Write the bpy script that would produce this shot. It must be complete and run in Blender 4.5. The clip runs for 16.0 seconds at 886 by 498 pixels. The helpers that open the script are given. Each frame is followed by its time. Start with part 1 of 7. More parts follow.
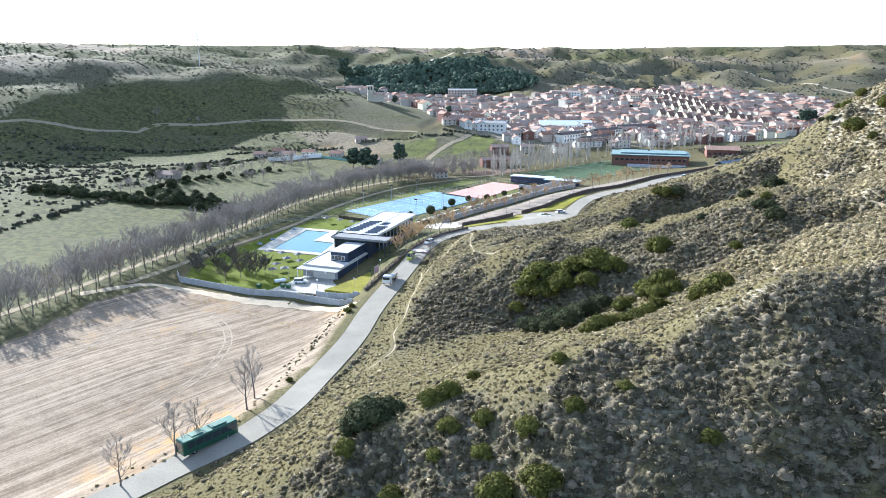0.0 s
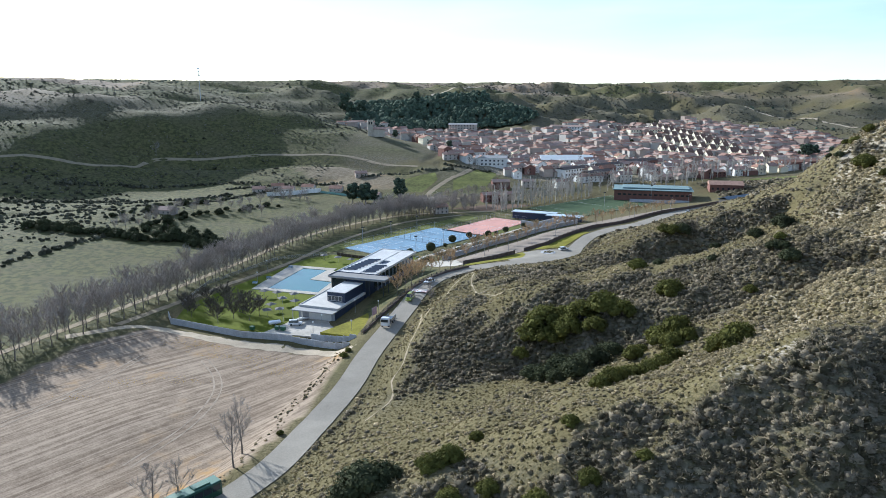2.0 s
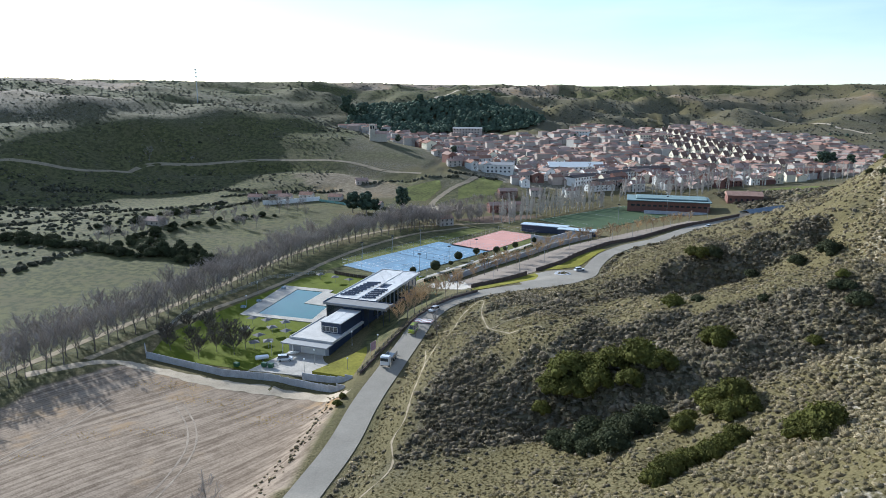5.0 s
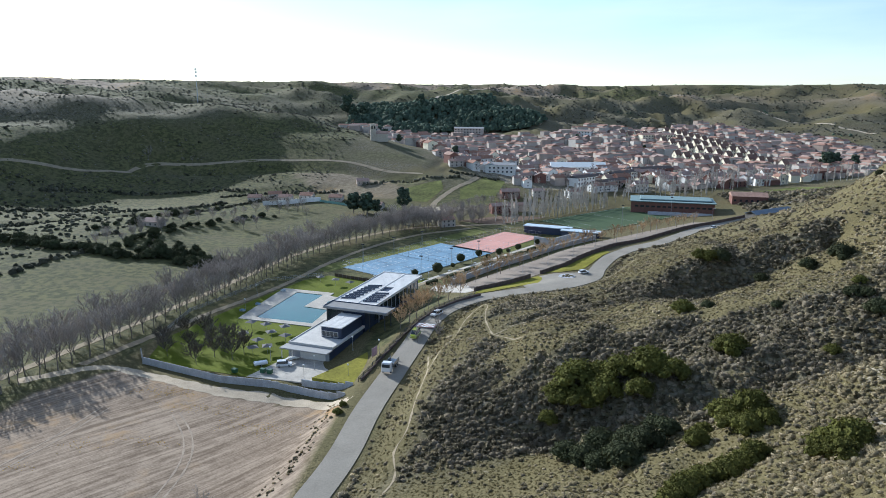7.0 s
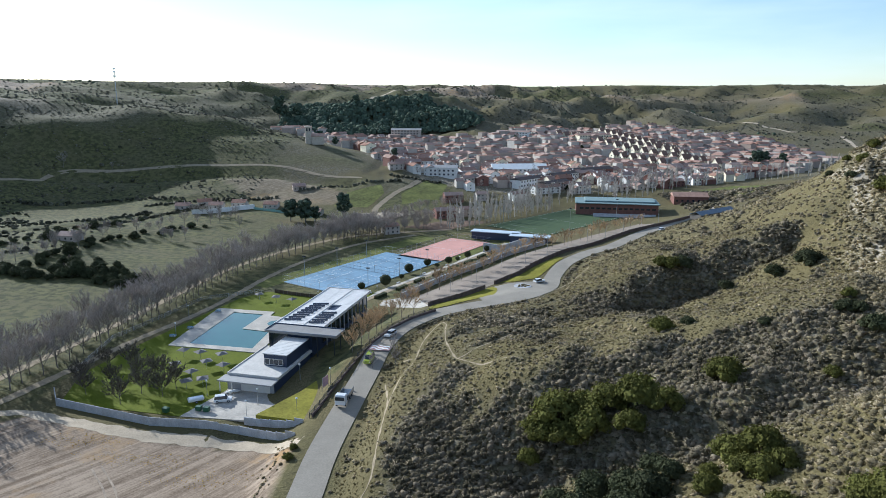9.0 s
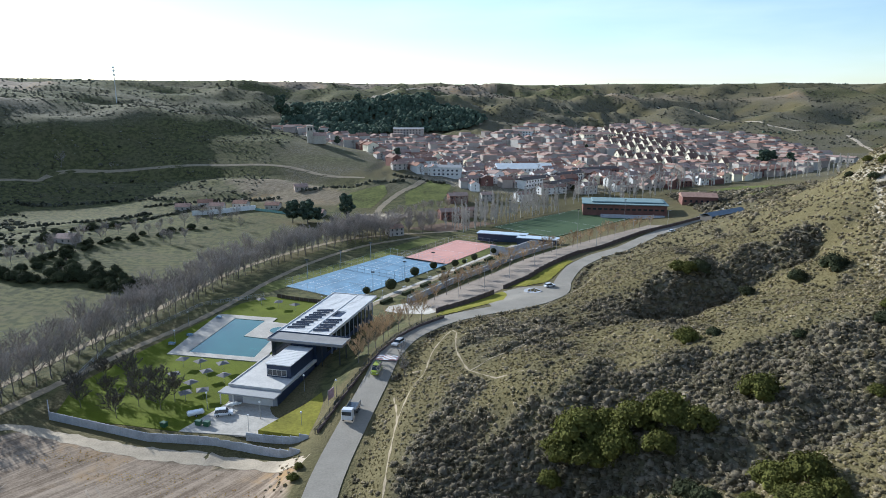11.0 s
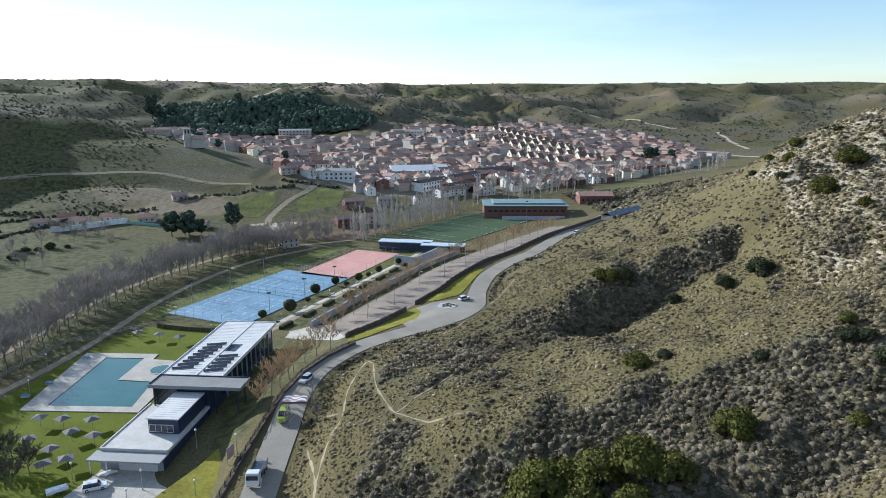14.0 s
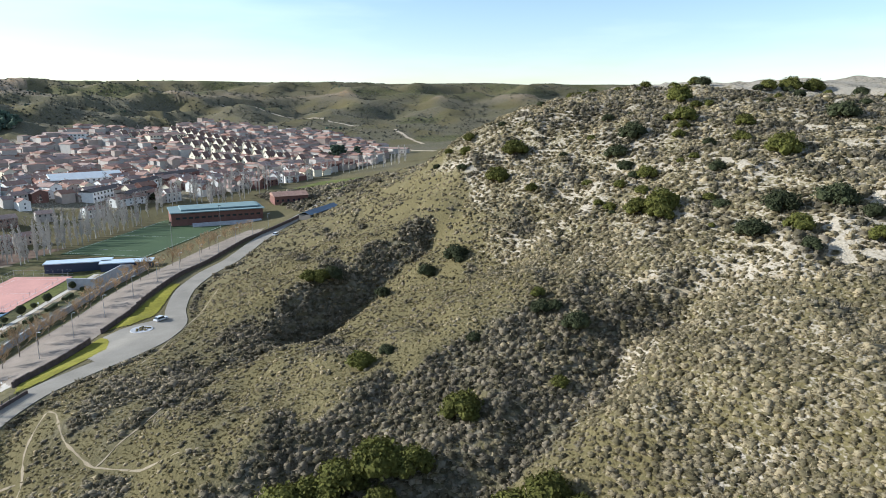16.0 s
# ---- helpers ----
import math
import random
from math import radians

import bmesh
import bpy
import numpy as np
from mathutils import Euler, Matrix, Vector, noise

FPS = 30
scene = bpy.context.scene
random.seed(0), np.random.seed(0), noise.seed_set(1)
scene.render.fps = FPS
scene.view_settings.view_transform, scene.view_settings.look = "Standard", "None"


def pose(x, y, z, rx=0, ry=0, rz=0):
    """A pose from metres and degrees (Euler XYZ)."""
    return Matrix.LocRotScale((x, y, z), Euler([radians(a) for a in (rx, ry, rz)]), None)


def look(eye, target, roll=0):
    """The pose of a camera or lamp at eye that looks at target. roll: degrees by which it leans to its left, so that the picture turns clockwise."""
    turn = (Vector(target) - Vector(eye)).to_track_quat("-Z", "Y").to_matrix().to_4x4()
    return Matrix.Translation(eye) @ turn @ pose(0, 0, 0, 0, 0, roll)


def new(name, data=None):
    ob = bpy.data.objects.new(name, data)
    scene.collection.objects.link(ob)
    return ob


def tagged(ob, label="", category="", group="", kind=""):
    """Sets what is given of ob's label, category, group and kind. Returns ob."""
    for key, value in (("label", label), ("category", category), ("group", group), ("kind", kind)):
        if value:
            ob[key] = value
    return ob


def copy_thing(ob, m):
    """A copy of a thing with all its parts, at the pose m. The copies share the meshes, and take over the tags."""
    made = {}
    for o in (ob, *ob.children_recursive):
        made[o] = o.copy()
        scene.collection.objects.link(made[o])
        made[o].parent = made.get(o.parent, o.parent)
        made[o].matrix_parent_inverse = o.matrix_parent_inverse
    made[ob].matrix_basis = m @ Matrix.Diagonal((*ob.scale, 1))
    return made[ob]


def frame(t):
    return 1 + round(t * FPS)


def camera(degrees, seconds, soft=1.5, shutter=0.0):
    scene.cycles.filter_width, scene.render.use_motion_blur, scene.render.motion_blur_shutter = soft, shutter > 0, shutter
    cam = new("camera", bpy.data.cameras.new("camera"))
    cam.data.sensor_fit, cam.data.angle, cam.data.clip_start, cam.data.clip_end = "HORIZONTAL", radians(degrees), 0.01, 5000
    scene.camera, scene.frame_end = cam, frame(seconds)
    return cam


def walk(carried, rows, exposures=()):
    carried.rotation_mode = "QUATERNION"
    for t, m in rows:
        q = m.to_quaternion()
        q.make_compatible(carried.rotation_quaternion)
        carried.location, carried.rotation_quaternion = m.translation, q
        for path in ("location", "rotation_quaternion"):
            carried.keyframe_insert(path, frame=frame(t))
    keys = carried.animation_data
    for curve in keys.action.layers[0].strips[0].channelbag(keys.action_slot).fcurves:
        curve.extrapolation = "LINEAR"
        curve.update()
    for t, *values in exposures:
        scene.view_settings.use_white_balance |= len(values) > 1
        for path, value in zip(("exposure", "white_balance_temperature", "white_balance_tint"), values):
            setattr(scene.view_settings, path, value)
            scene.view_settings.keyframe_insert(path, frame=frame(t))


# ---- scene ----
cam = camera(66.74, 16.0, 0.8)


PATH = [
    (0, (5.27, 14.52, 68.14), (-5.68, 110.30, 41.55), -0.11),
    (0.5, (5.05, 16.43, 68.23), (-6.01, 113.31, 46.08), -0.17),
    (1, (4.87, 18.28, 68.30), (-6.24, 115.25, 46.51), -0.13),
    (1.5, (4.70, 20.11, 68.44), (-6.44, 117.06, 46.64), -0.09),
    (2, (4.46, 21.93, 68.71), (-6.69, 118.86, 46.79), -0.12),
    (2.5, (4.16, 23.67, 69.11), (-6.97, 120.60, 47.20), -0.09),
    (3, (3.86, 25.33, 69.51), (-7.25, 122.28, 47.67), -0.08),
    (3.5, (3.55, 27.05, 69.86), (-7.56, 124.01, 48.07), -0.10),
    (3.6, (3.10, 29.44, 70.13), (-8.04, 126.40, 48.35), -0.06),
    (3.7, (2.65, 31.84, 70.40), (-8.52, 128.79, 48.62), -0.03),
    (3.8, (2.19, 34.23, 70.68), (-9.00, 131.19, 48.90), 0.01),
    (3.9, (1.74, 36.63, 70.95), (-9.48, 133.58, 49.17), 0.04),
    (4, (1.29, 39.02, 71.22), (-9.96, 135.97, 49.45), 0.08),
    (6.5, (-0.30, 47.38, 71.30), (-11.81, 144.28, 49.46), 0.24),
    (7, (-0.82, 49.06, 71.33), (-12.37, 145.96, 49.48), 0.24),
    (7.5, (-1.47, 50.69, 71.37), (-13.09, 147.58, 49.53), 0.21),
    (7.6, (-2.44, 52.78, 71.43), (-12.73, 149.82, 49.62), 0.20),
    (7.7, (-3.42, 54.86, 71.50), (-12.37, 152.05, 49.72), 0.19),
    (7.8, (-4.39, 56.94, 71.57), (-12.01, 154.25, 49.81), 0.18),
    (7.9, (-5.36, 59.03, 71.63), (-11.64, 156.44, 49.90), 0.17),
    (8, (-6.34, 61.11, 71.70), (-11.27, 158.60, 50.00), 0.16),
    (8.5, (-7.08, 62.78, 71.76), (-9.02, 160.37, 50.04), 0.18),
    (9, (-7.67, 64.37, 71.79), (-9.62, 161.96, 50.03), 0.12),
    (11.5, (-10.48, 72.73, 71.86), (-12.61, 170.26, 49.90), 0.03),
    (12, (-10.97, 74.46, 71.89), (-13.11, 171.99, 49.92), -0.06),
    (12.1, (-11.67, 77.04, 71.96), (-12.51, 174.59, 49.98), -0.07),
    (12.2, (-12.37, 79.63, 72.03), (-11.91, 177.18, 50.03), -0.09),
    (12.3, (-13.07, 82.21, 72.09), (-11.30, 179.75, 50.09), -0.11),
    (12.4, (-13.78, 84.80, 72.16), (-10.70, 182.30, 50.15), -0.13),
    (12.5, (-14.48, 87.38, 72.23), (-10.10, 184.83, 50.21), -0.15),
    (13, (-14.99, 89.18, 72.18), (-8.12, 186.48, 50.16), -0.11),
    (13.5, (-15.44, 90.94, 72.14), (-5.07, 187.93, 50.11), -0.07),
    (14, (-15.79, 92.66, 72.10), (-1.50, 189.15, 50.09), -0.04),
    (14.5, (-16.03, 94.26, 72.13), (2.42, 190.03, 50.07), -0.07),
    (15, (-16.24, 95.81, 72.14), (12.74, 188.92, 49.99), 0.01),
    (15.5, (-16.58, 97.30, 72.11), (28.87, 183.56, 49.90), 0.09),
    (16, (-16.98, 98.73, 72.00), (38.45, 178.96, 49.87), 0.21),
]
walk(cam, [(t, look(eye, target, roll)) for t, eye, target, roll in PATH],
     [(0.0, 1.55, 5450, 6), (0.3, 1.4, 5450, 6), (0.6, 1.2, 5450, 6), (1.0, 0.85, 5450, 6), (1.6, 0.74, 5450, 6), (6.5, 0.55, 5450, 6), (12.5, 0.52, 5450, 6), (15.0, 0.6, 5500, 6), (16.0, 0.68, 5650, 6)])

# ---- world and sun ----
SUN_TURN, SUN_UP = -50, 22  # degrees: left of +y, above the horizon
world = bpy.data.worlds.new("sky")
scene.world = world
world.use_nodes = True
wn = world.node_tree
sky_tex = wn.nodes.new("ShaderNodeTexSky")
sky_tex.sky_type, sky_tex.sun_disc = "NISHITA", False
sky_tex.sun_elevation, sky_tex.sun_rotation = radians(SUN_UP), radians(SUN_TURN)
sky_tex.air_density, sky_tex.dust_density, sky_tex.altitude = 1.0, 0.5, 700
pale, veil, cloud, thin, where = (wn.nodes.new(k) for k in ("ShaderNodeHueSaturation", "ShaderNodeMix", "ShaderNodeTexNoise", "ShaderNodeMapRange", "ShaderNodeTexCoord"))
stretch = wn.nodes.new("ShaderNodeMapping")
stretch.inputs["Scale"].default_value = (1.5, 1.5, 9.0)
pale.inputs["Saturation"].default_value = 0.9
veil.data_type = "RGBA"
veil.inputs["B"].default_value = (7.5, 7.8, 8.2, 1)
cloud.inputs["Scale"].default_value, cloud.inputs["Detail"].default_value = 1.6, 6.0
thin.inputs["From Min"].default_value, thin.inputs["From Max"].default_value, thin.inputs["To Max"].default_value = 0.42, 0.75, 0.4
wn.links.new(where.outputs["Generated"], stretch.inputs[0])
wn.links.new(stretch.outputs[0], cloud.inputs["Vector"])
wn.links.new(cloud.outputs["Fac"], thin.inputs["Value"])
wn.links.new(sky_tex.outputs[0], pale.inputs["Color"])
wn.links.new(pale.outputs[0], veil.inputs["A"])
wn.links.new(thin.outputs[0], veil.inputs["Factor"])
wn.links.new(veil.outputs["Result"], wn.nodes["Background"].inputs[0])
wn.nodes["Background"].inputs[1].default_value = 0.11
sun = new("sun", bpy.data.lights.new("sun", "SUN"))
sun.data.energy, sun.data.angle, sun.data.color = 5.0, radians(0.5), (1.0, 0.93, 0.83)
sun_way = Vector((math.sin(radians(SUN_TURN)) * math.cos(radians(SUN_UP)), math.cos(radians(SUN_TURN)) * math.cos(radians(SUN_UP)), math.sin(radians(SUN_UP))))
sun.matrix_world = look(tuple(sun_way * 500), (0, 0, 0))


# ---- materials ----
def material(name, color, rough=0.8, metal=0.0, vary=0.25, grain=4.0, stain=0.4, bump=0.0, island=0.0, spread=0.0, tint=None, coat=0.0, relief=0.05, fuzz=0.0, glow_through=0.0):
    """Principled surface: colour varied by fine grain and by broad stains; island and spread vary it from piece to piece and thing to thing."""
    m = bpy.data.materials.new(name)
    m.use_nodes = True
    n, l = m.node_tree.nodes, m.node_tree.links
    p = n["Principled BSDF"]
    p.inputs["Roughness"].default_value, p.inputs["Metallic"].default_value = rough, metal
    if rough > 0.84:
        p.inputs["Specular IOR Level"].default_value = 0.12
    p.inputs["Coat Weight"].default_value, p.inputs["Sheen Weight"].default_value, p.inputs["Sheen Roughness"].default_value = coat, fuzz, 0.6
    co = n.new("ShaderNodeTexCoord")
    fine, broad = n.new("ShaderNodeTexNoise"), n.new("ShaderNodeTexNoise")
    fine.inputs["Scale"].default_value, broad.inputs["Scale"].default_value = grain, stain
    fine.inputs["Detail"].default_value = 6
    l.new(co.outputs["Object"], fine.inputs["Vector"])
    l.new(co.outputs["Object"], broad.inputs["Vector"])
    add = n.new("ShaderNodeMath")
    add.operation = "ADD"
    l.new(fine.outputs["Fac"], add.inputs[0])
    l.new(broad.outputs["Fac"], add.inputs[1])
    rng = n.new("ShaderNodeMapRange")
    rng.inputs["From Min"].default_value, rng.inputs["From Max"].default_value = 0.6, 1.4
    rng.inputs["To Min"].default_value, rng.inputs["To Max"].default_value = 1 - vary, 1 + vary
    l.new(add.outputs[0], rng.inputs["Value"])
    value = rng.outputs[0]
    for amount, kind in ((island, "ShaderNodeNewGeometry"), (spread, "ShaderNodeObjectInfo")):
        if amount:
            src, r2, mul = n.new(kind), n.new("ShaderNodeMapRange"), n.new("ShaderNodeMath")
            r2.inputs["To Min"].default_value, r2.inputs["To Max"].default_value = 1 - amount, 1 + amount
            l.new(src.outputs["Random Per Island" if island and kind.endswith("Geometry") else "Random"], r2.inputs["Value"])
            mul.operation = "MULTIPLY"
            l.new(value, mul.inputs[0])
            l.new(r2.outputs[0], mul.inputs[1])
            value = mul.outputs[0]
    mix = n.new("ShaderNodeVectorMath")
    mix.operation = "SCALE"
    l.new(value, mix.inputs["Scale"])
    if tint:
        blend, src = n.new("ShaderNodeMix"), n.new("ShaderNodeNewGeometry" if island else "ShaderNodeObjectInfo")
        blend.data_type = "RGBA"
        blend.inputs["A"].default_value, blend.inputs["B"].default_value = (*color, 1), (*tint, 1)
        l.new(src.outputs["Random Per Island" if island else "Random"], blend.inputs["Factor"])
        l.new(blend.outputs["Result"], mix.inputs[0])
    else:
        mix.inputs[0].default_value = color
    l.new(mix.outputs[0], p.inputs["Base Color"])
    if bump:
        b = n.new("ShaderNodeBump")
        b.inputs["Strength"].default_value, b.inputs["Distance"].default_value = bump, relief
        l.new(fine.outputs["Fac"], b.inputs["Height"])
        l.new(b.outputs[0], p.inputs["Normal"])
    if glow_through:
        thin_leaf, both = n.new("ShaderNodeBsdfTranslucent"), n.new("ShaderNodeMixShader")
        l.new(mix.outputs[0], thin_leaf.inputs["Color"])
        both.inputs["Fac"].default_value = glow_through
        l.new(p.outputs[0], both.inputs[1])
        l.new(thin_leaf.outputs[0], both.inputs[2])
        l.new(both.outputs[0], n["Material Output"].inputs["Surface"])
    return m


ASPHALT = material("pale_worn_asphalt", (0.30, 0.268, 0.222), 0.9, vary=0.22, grain=3, stain=0.15)
PAVING = material("pale_concrete_paving", (0.45, 0.41, 0.355), 0.85, vary=0.25, grain=2, stain=0.3)
DIRT = material("trodden_chalky_earth", (0.45, 0.37, 0.27), 0.95, vary=0.25, grain=3, stain=0.3)
TRACK = material("trodden_tan_earth", (0.29, 0.235, 0.16), 0.95, vary=0.3, grain=3, stain=0.3)
PROMENADE = material("brownish_gravel_paving", (0.26, 0.215, 0.175), 0.95, vary=0.3, grain=3, stain=0.2)
CONCRETE = material("weathered_concrete", (0.42, 0.42, 0.43), 0.85, vary=0.25, grain=3, stain=0.6, spread=0.08)
DARKWALL = material("brown_stone_wall", (0.13, 0.10, 0.09), 0.9, vary=0.35, grain=6, stain=0.7)
WHITE = material("white_metal_roof", (0.62, 0.60, 0.575), 0.6, 0.0, vary=0.12, grain=1, stain=0.2)
ROOFGREY = material("grey_roof_membrane", (0.33, 0.32, 0.31), 0.7, vary=0.12, grain=2, stain=0.2)
CLADDING = material("dark_blue_grey_cladding", (0.030, 0.045, 0.085), 0.5, 0.2, vary=0.15, grain=2)
PANELGREY = material("grey_facade_panel", (0.28, 0.29, 0.32), 0.6, vary=0.12, grain=2)
GLASS = material("dark_window_glass", (0.02, 0.03, 0.04), 0.06, vary=0.1, coat=0.5)
SOLAR = material("dark_solar_glass", (0.015, 0.018, 0.03), 0.15, vary=0.2, coat=0.6)
STEEL = material("galvanised_steel", (0.45, 0.46, 0.48), 0.45, 0.7, vary=0.15, grain=8)
DARKSTEEL = material("dark_painted_steel", (0.05, 0.055, 0.06), 0.5, 0.3, vary=0.2)
WATER = material("teal_pool_water", (0.030, 0.115, 0.095), 0.08, vary=0.18, grain=0.25, stain=0.08, coat=0.3)
LAWN = material("bright_green_lawn", (0.112, 0.132, 0.010), 0.95, vary=0.35, grain=2.5, stain=0.12, bump=0.4)
VERGE = material("rough_green_grass", (0.22, 0.20, 0.03), 0.95, vary=0.4, grain=1.5, stain=0.15, bump=0.4)
MEADOW = material("rough_green_meadow", (0.125, 0.132, 0.036), 0.95, vary=0.55, grain=0.6, stain=0.08, bump=0.4)
BLUE = material("blue_sports_court", (0.15, 0.26, 0.365), 0.75, vary=0.32, grain=0.8, stain=0.12)
RED = material("pink_red_sports_court", (0.58, 0.29, 0.235), 0.8, vary=0.15, grain=1.5, stain=0.1)
TURF = material("artificial_green_turf", (0.072, 0.104, 0.052), 0.9, vary=0.2, grain=1.0, stain=0.05)
LINE = material("white_line_paint", (0.72, 0.72, 0.70), 0.8, vary=0.12)
BRICK = material("red_brick_wall", (0.20, 0.105, 0.085), 0.9, vary=0.25, grain=5)
LAMPGLOBE = material("white_lamp_globe", (0.8, 0.8, 0.78), 0.3, vary=0.04)
BARK = material("grey_brown_bark", (0.20, 0.17, 0.15), 0.95, vary=0.35, grain=3, bump=0.5)
TWIG = material("bare_grey_brown_twigs", (0.345, 0.305, 0.272), 0.95, vary=0.3, grain=1, spread=0.2)
PALEBARK = material("pale_poplar_bark", (0.55, 0.51, 0.45), 0.9, vary=0.25, grain=2)
PALETWIG = material("pale_poplar_twigs", (0.54, 0.50, 0.455), 0.95, vary=0.2, grain=1, spread=0.12)
RUST = material("orange_brown_leaves", (0.46, 0.335, 0.20), 0.95, vary=0.3, grain=1, spread=0.2)
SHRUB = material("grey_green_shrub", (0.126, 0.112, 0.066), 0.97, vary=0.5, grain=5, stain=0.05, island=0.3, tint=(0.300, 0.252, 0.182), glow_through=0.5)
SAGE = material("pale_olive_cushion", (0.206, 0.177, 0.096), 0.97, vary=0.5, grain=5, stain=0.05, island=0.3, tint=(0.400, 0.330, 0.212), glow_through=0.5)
HEDGE = material("grey_green_hedge", (0.078, 0.078, 0.050), 0.97, vary=0.5, grain=1.5, stain=0.1, bump=0.8, island=0.3, tint=(0.130, 0.122, 0.084), relief=0.3, glow_through=0.35)
# Colour of the far scrub, strewn thicker where slopes should look shaded.
SHADESCRUB = material("dark_scrub_and_shade", (0.100, 0.094, 0.066), 0.97, vary=0.5, grain=1.5, stain=0.03, bump=1.0, island=0.3, tint=(0.165, 0.150, 0.112), relief=0.4, glow_through=0.35)
TUFT = material("straw_olive_tussock", (0.108, 0.091, 0.036), 0.97, vary=0.35, grain=4, stain=0.05, island=0.25, tint=(0.205, 0.166, 0.080), glow_through=0.4)
LEAF = material("olive_green_leaves", (0.104, 0.104, 0.026), 0.9, vary=0.5, grain=2, stain=0.4, spread=0.25, glow_through=0.2)
DARKLEAF = material("dark_green_leaves", (0.050, 0.056, 0.027), 0.9, vary=0.4, grain=2, stain=0.4, spread=0.25, glow_through=0.15)
TREEDARK = material("dark_brown_twigs", (0.13, 0.112, 0.092), 0.95, vary=0.3, grain=1, spread=0.2)
NEEDLE = material("dark_pine_needles", (0.062, 0.084, 0.056), 0.9, vary=0.5, grain=0.7, stain=0.3, island=0.3)
TILE = material("terracotta_roof_tiles", (0.42, 0.235, 0.165), 0.9, vary=0.3, grain=2, stain=0.5, spread=0.35, tint=(0.24, 0.185, 0.16))
RENDERED = material("pale_house_render", (0.56, 0.52, 0.47), 0.85, vary=0.14, grain=1, stain=0.3, spread=0.2, tint=(0.36, 0.29, 0.24))
CREAM = material("cream_yellow_render", (0.84, 0.76, 0.58), 0.85, vary=0.1, grain=1, stain=0.3, spread=0.08)
PLASTER = material("white_plaster", (0.74, 0.72, 0.68), 0.85, vary=0.12, grain=1, stain=0.3, spread=0.15)
BUSGREEN = material("dark_green_bus_paint", (0.015, 0.075, 0.045), 0.3, vary=0.1, coat=0.5)
BUSROOF = material("pale_green_bus_roof", (0.07, 0.16, 0.115), 0.5, vary=0.2)
CARWHITE = material("white_car_paint", (0.72, 0.72, 0.73), 0.25, vary=0.04, coat=0.6)
CARDARK = material("dark_grey_car_paint", (0.05, 0.055, 0.06), 0.25, vary=0.04, coat=0.6)
VANGREEN = material("yellow_green_van_paint", (0.32, 0.38, 0.04), 0.3, vary=0.05, coat=0.5)
RUBBER = material("black_rubber", (0.015, 0.015, 0.015), 0.8)
CANVAS = material("grey_thatch_canopy", (0.22, 0.205, 0.195), 0.95, vary=0.25, grain=6)


# ---- mesh helpers ----
def shift(verts, m):
    for v in verts:
        v.co = m @ v.co


def block(bm, x0, x1, y0, y1, z0, z1, m=None, bevel=0.0):
    r = bmesh.ops.create_cube(bm, size=1)["verts"]
    for v in r:
        v.co = Vector(((x0 + x1) / 2 + v.co.x * (x1 - x0), (y0 + y1) / 2 + v.co.y * (y1 - y0), (z0 + z1) / 2 + v.co.z * (z1 - z0)))
    if bevel:
        edges = list({e for v in r for e in v.link_edges})
        r = bmesh.ops.bevel(bm, geom=edges, offset=bevel, segments=1, affect="EDGES")["verts"]
    if m is not None:
        shift(r, m)
    return r


def rod(bm, a, b, r0, r1=None, sides=6):
    a, b = Vector(a), Vector(b)
    v = bmesh.ops.create_cone(bm, cap_ends=True, segments=sides, radius1=r0, radius2=r0 if r1 is None else r1, depth=(b - a).length)["verts"]
    shift(v, Matrix.Translation((a + b) / 2) @ (b - a).to_track_quat("Z", "Y").to_matrix().to_4x4())
    return v


def ball(bm, c, r, flat=1.0, detail=2):
    v = bmesh.ops.create_icosphere(bm, subdivisions=detail, radius=r)["verts"]
    for k in v:
        k.co = Vector(c) + Vector((k.co.x, k.co.y, k.co.z * flat))
    return v


def mesh_of(bm, mat, name):
    me = bpy.data.meshes.new(name)
    bm.to_mesh(me)
    bm.free()
    me.materials.append(mat)
    return me


def part(name, bm, mat, parent=None, label=""):
    ob = new(name, mesh_of(bm, mat, name) if isinstance(bm, bmesh.types.BMesh) else bm)
    ob.parent = parent
    if label:
        ob["label"] = label
    return ob


def raw_mesh(name, verts, faces, mat):
    """A mesh from arrays of triangles or quads."""
    verts, faces = np.asarray(verts, np.float32), np.asarray(faces, np.int32)
    me = bpy.data.meshes.new(name)
    k = faces.shape[1]
    me.vertices.add(len(verts))
    me.vertices.foreach_set("co", verts.ravel())
    me.loops.add(faces.size)
    me.loops.foreach_set("vertex_index", faces.ravel())
    me.polygons.add(len(faces))
    me.polygons.foreach_set("loop_start", np.arange(0, faces.size, k, dtype=np.int32))
    me.polygons.foreach_set("use_smooth", np.zeros(len(faces), bool))
    me.update(calc_edges=True)
    me.materials.append(mat)
    return me


def thing(name, m, label, category, group="", kind=""):
    ob = new(name)
    ob.matrix_basis = m
    return tagged(ob, label, category, group, kind)


def turned(x, y, z, turn):
    """A place on the ground, its y axis turned clockwise from +y."""
    return pose(x, y, z, 0, 0, -turn)


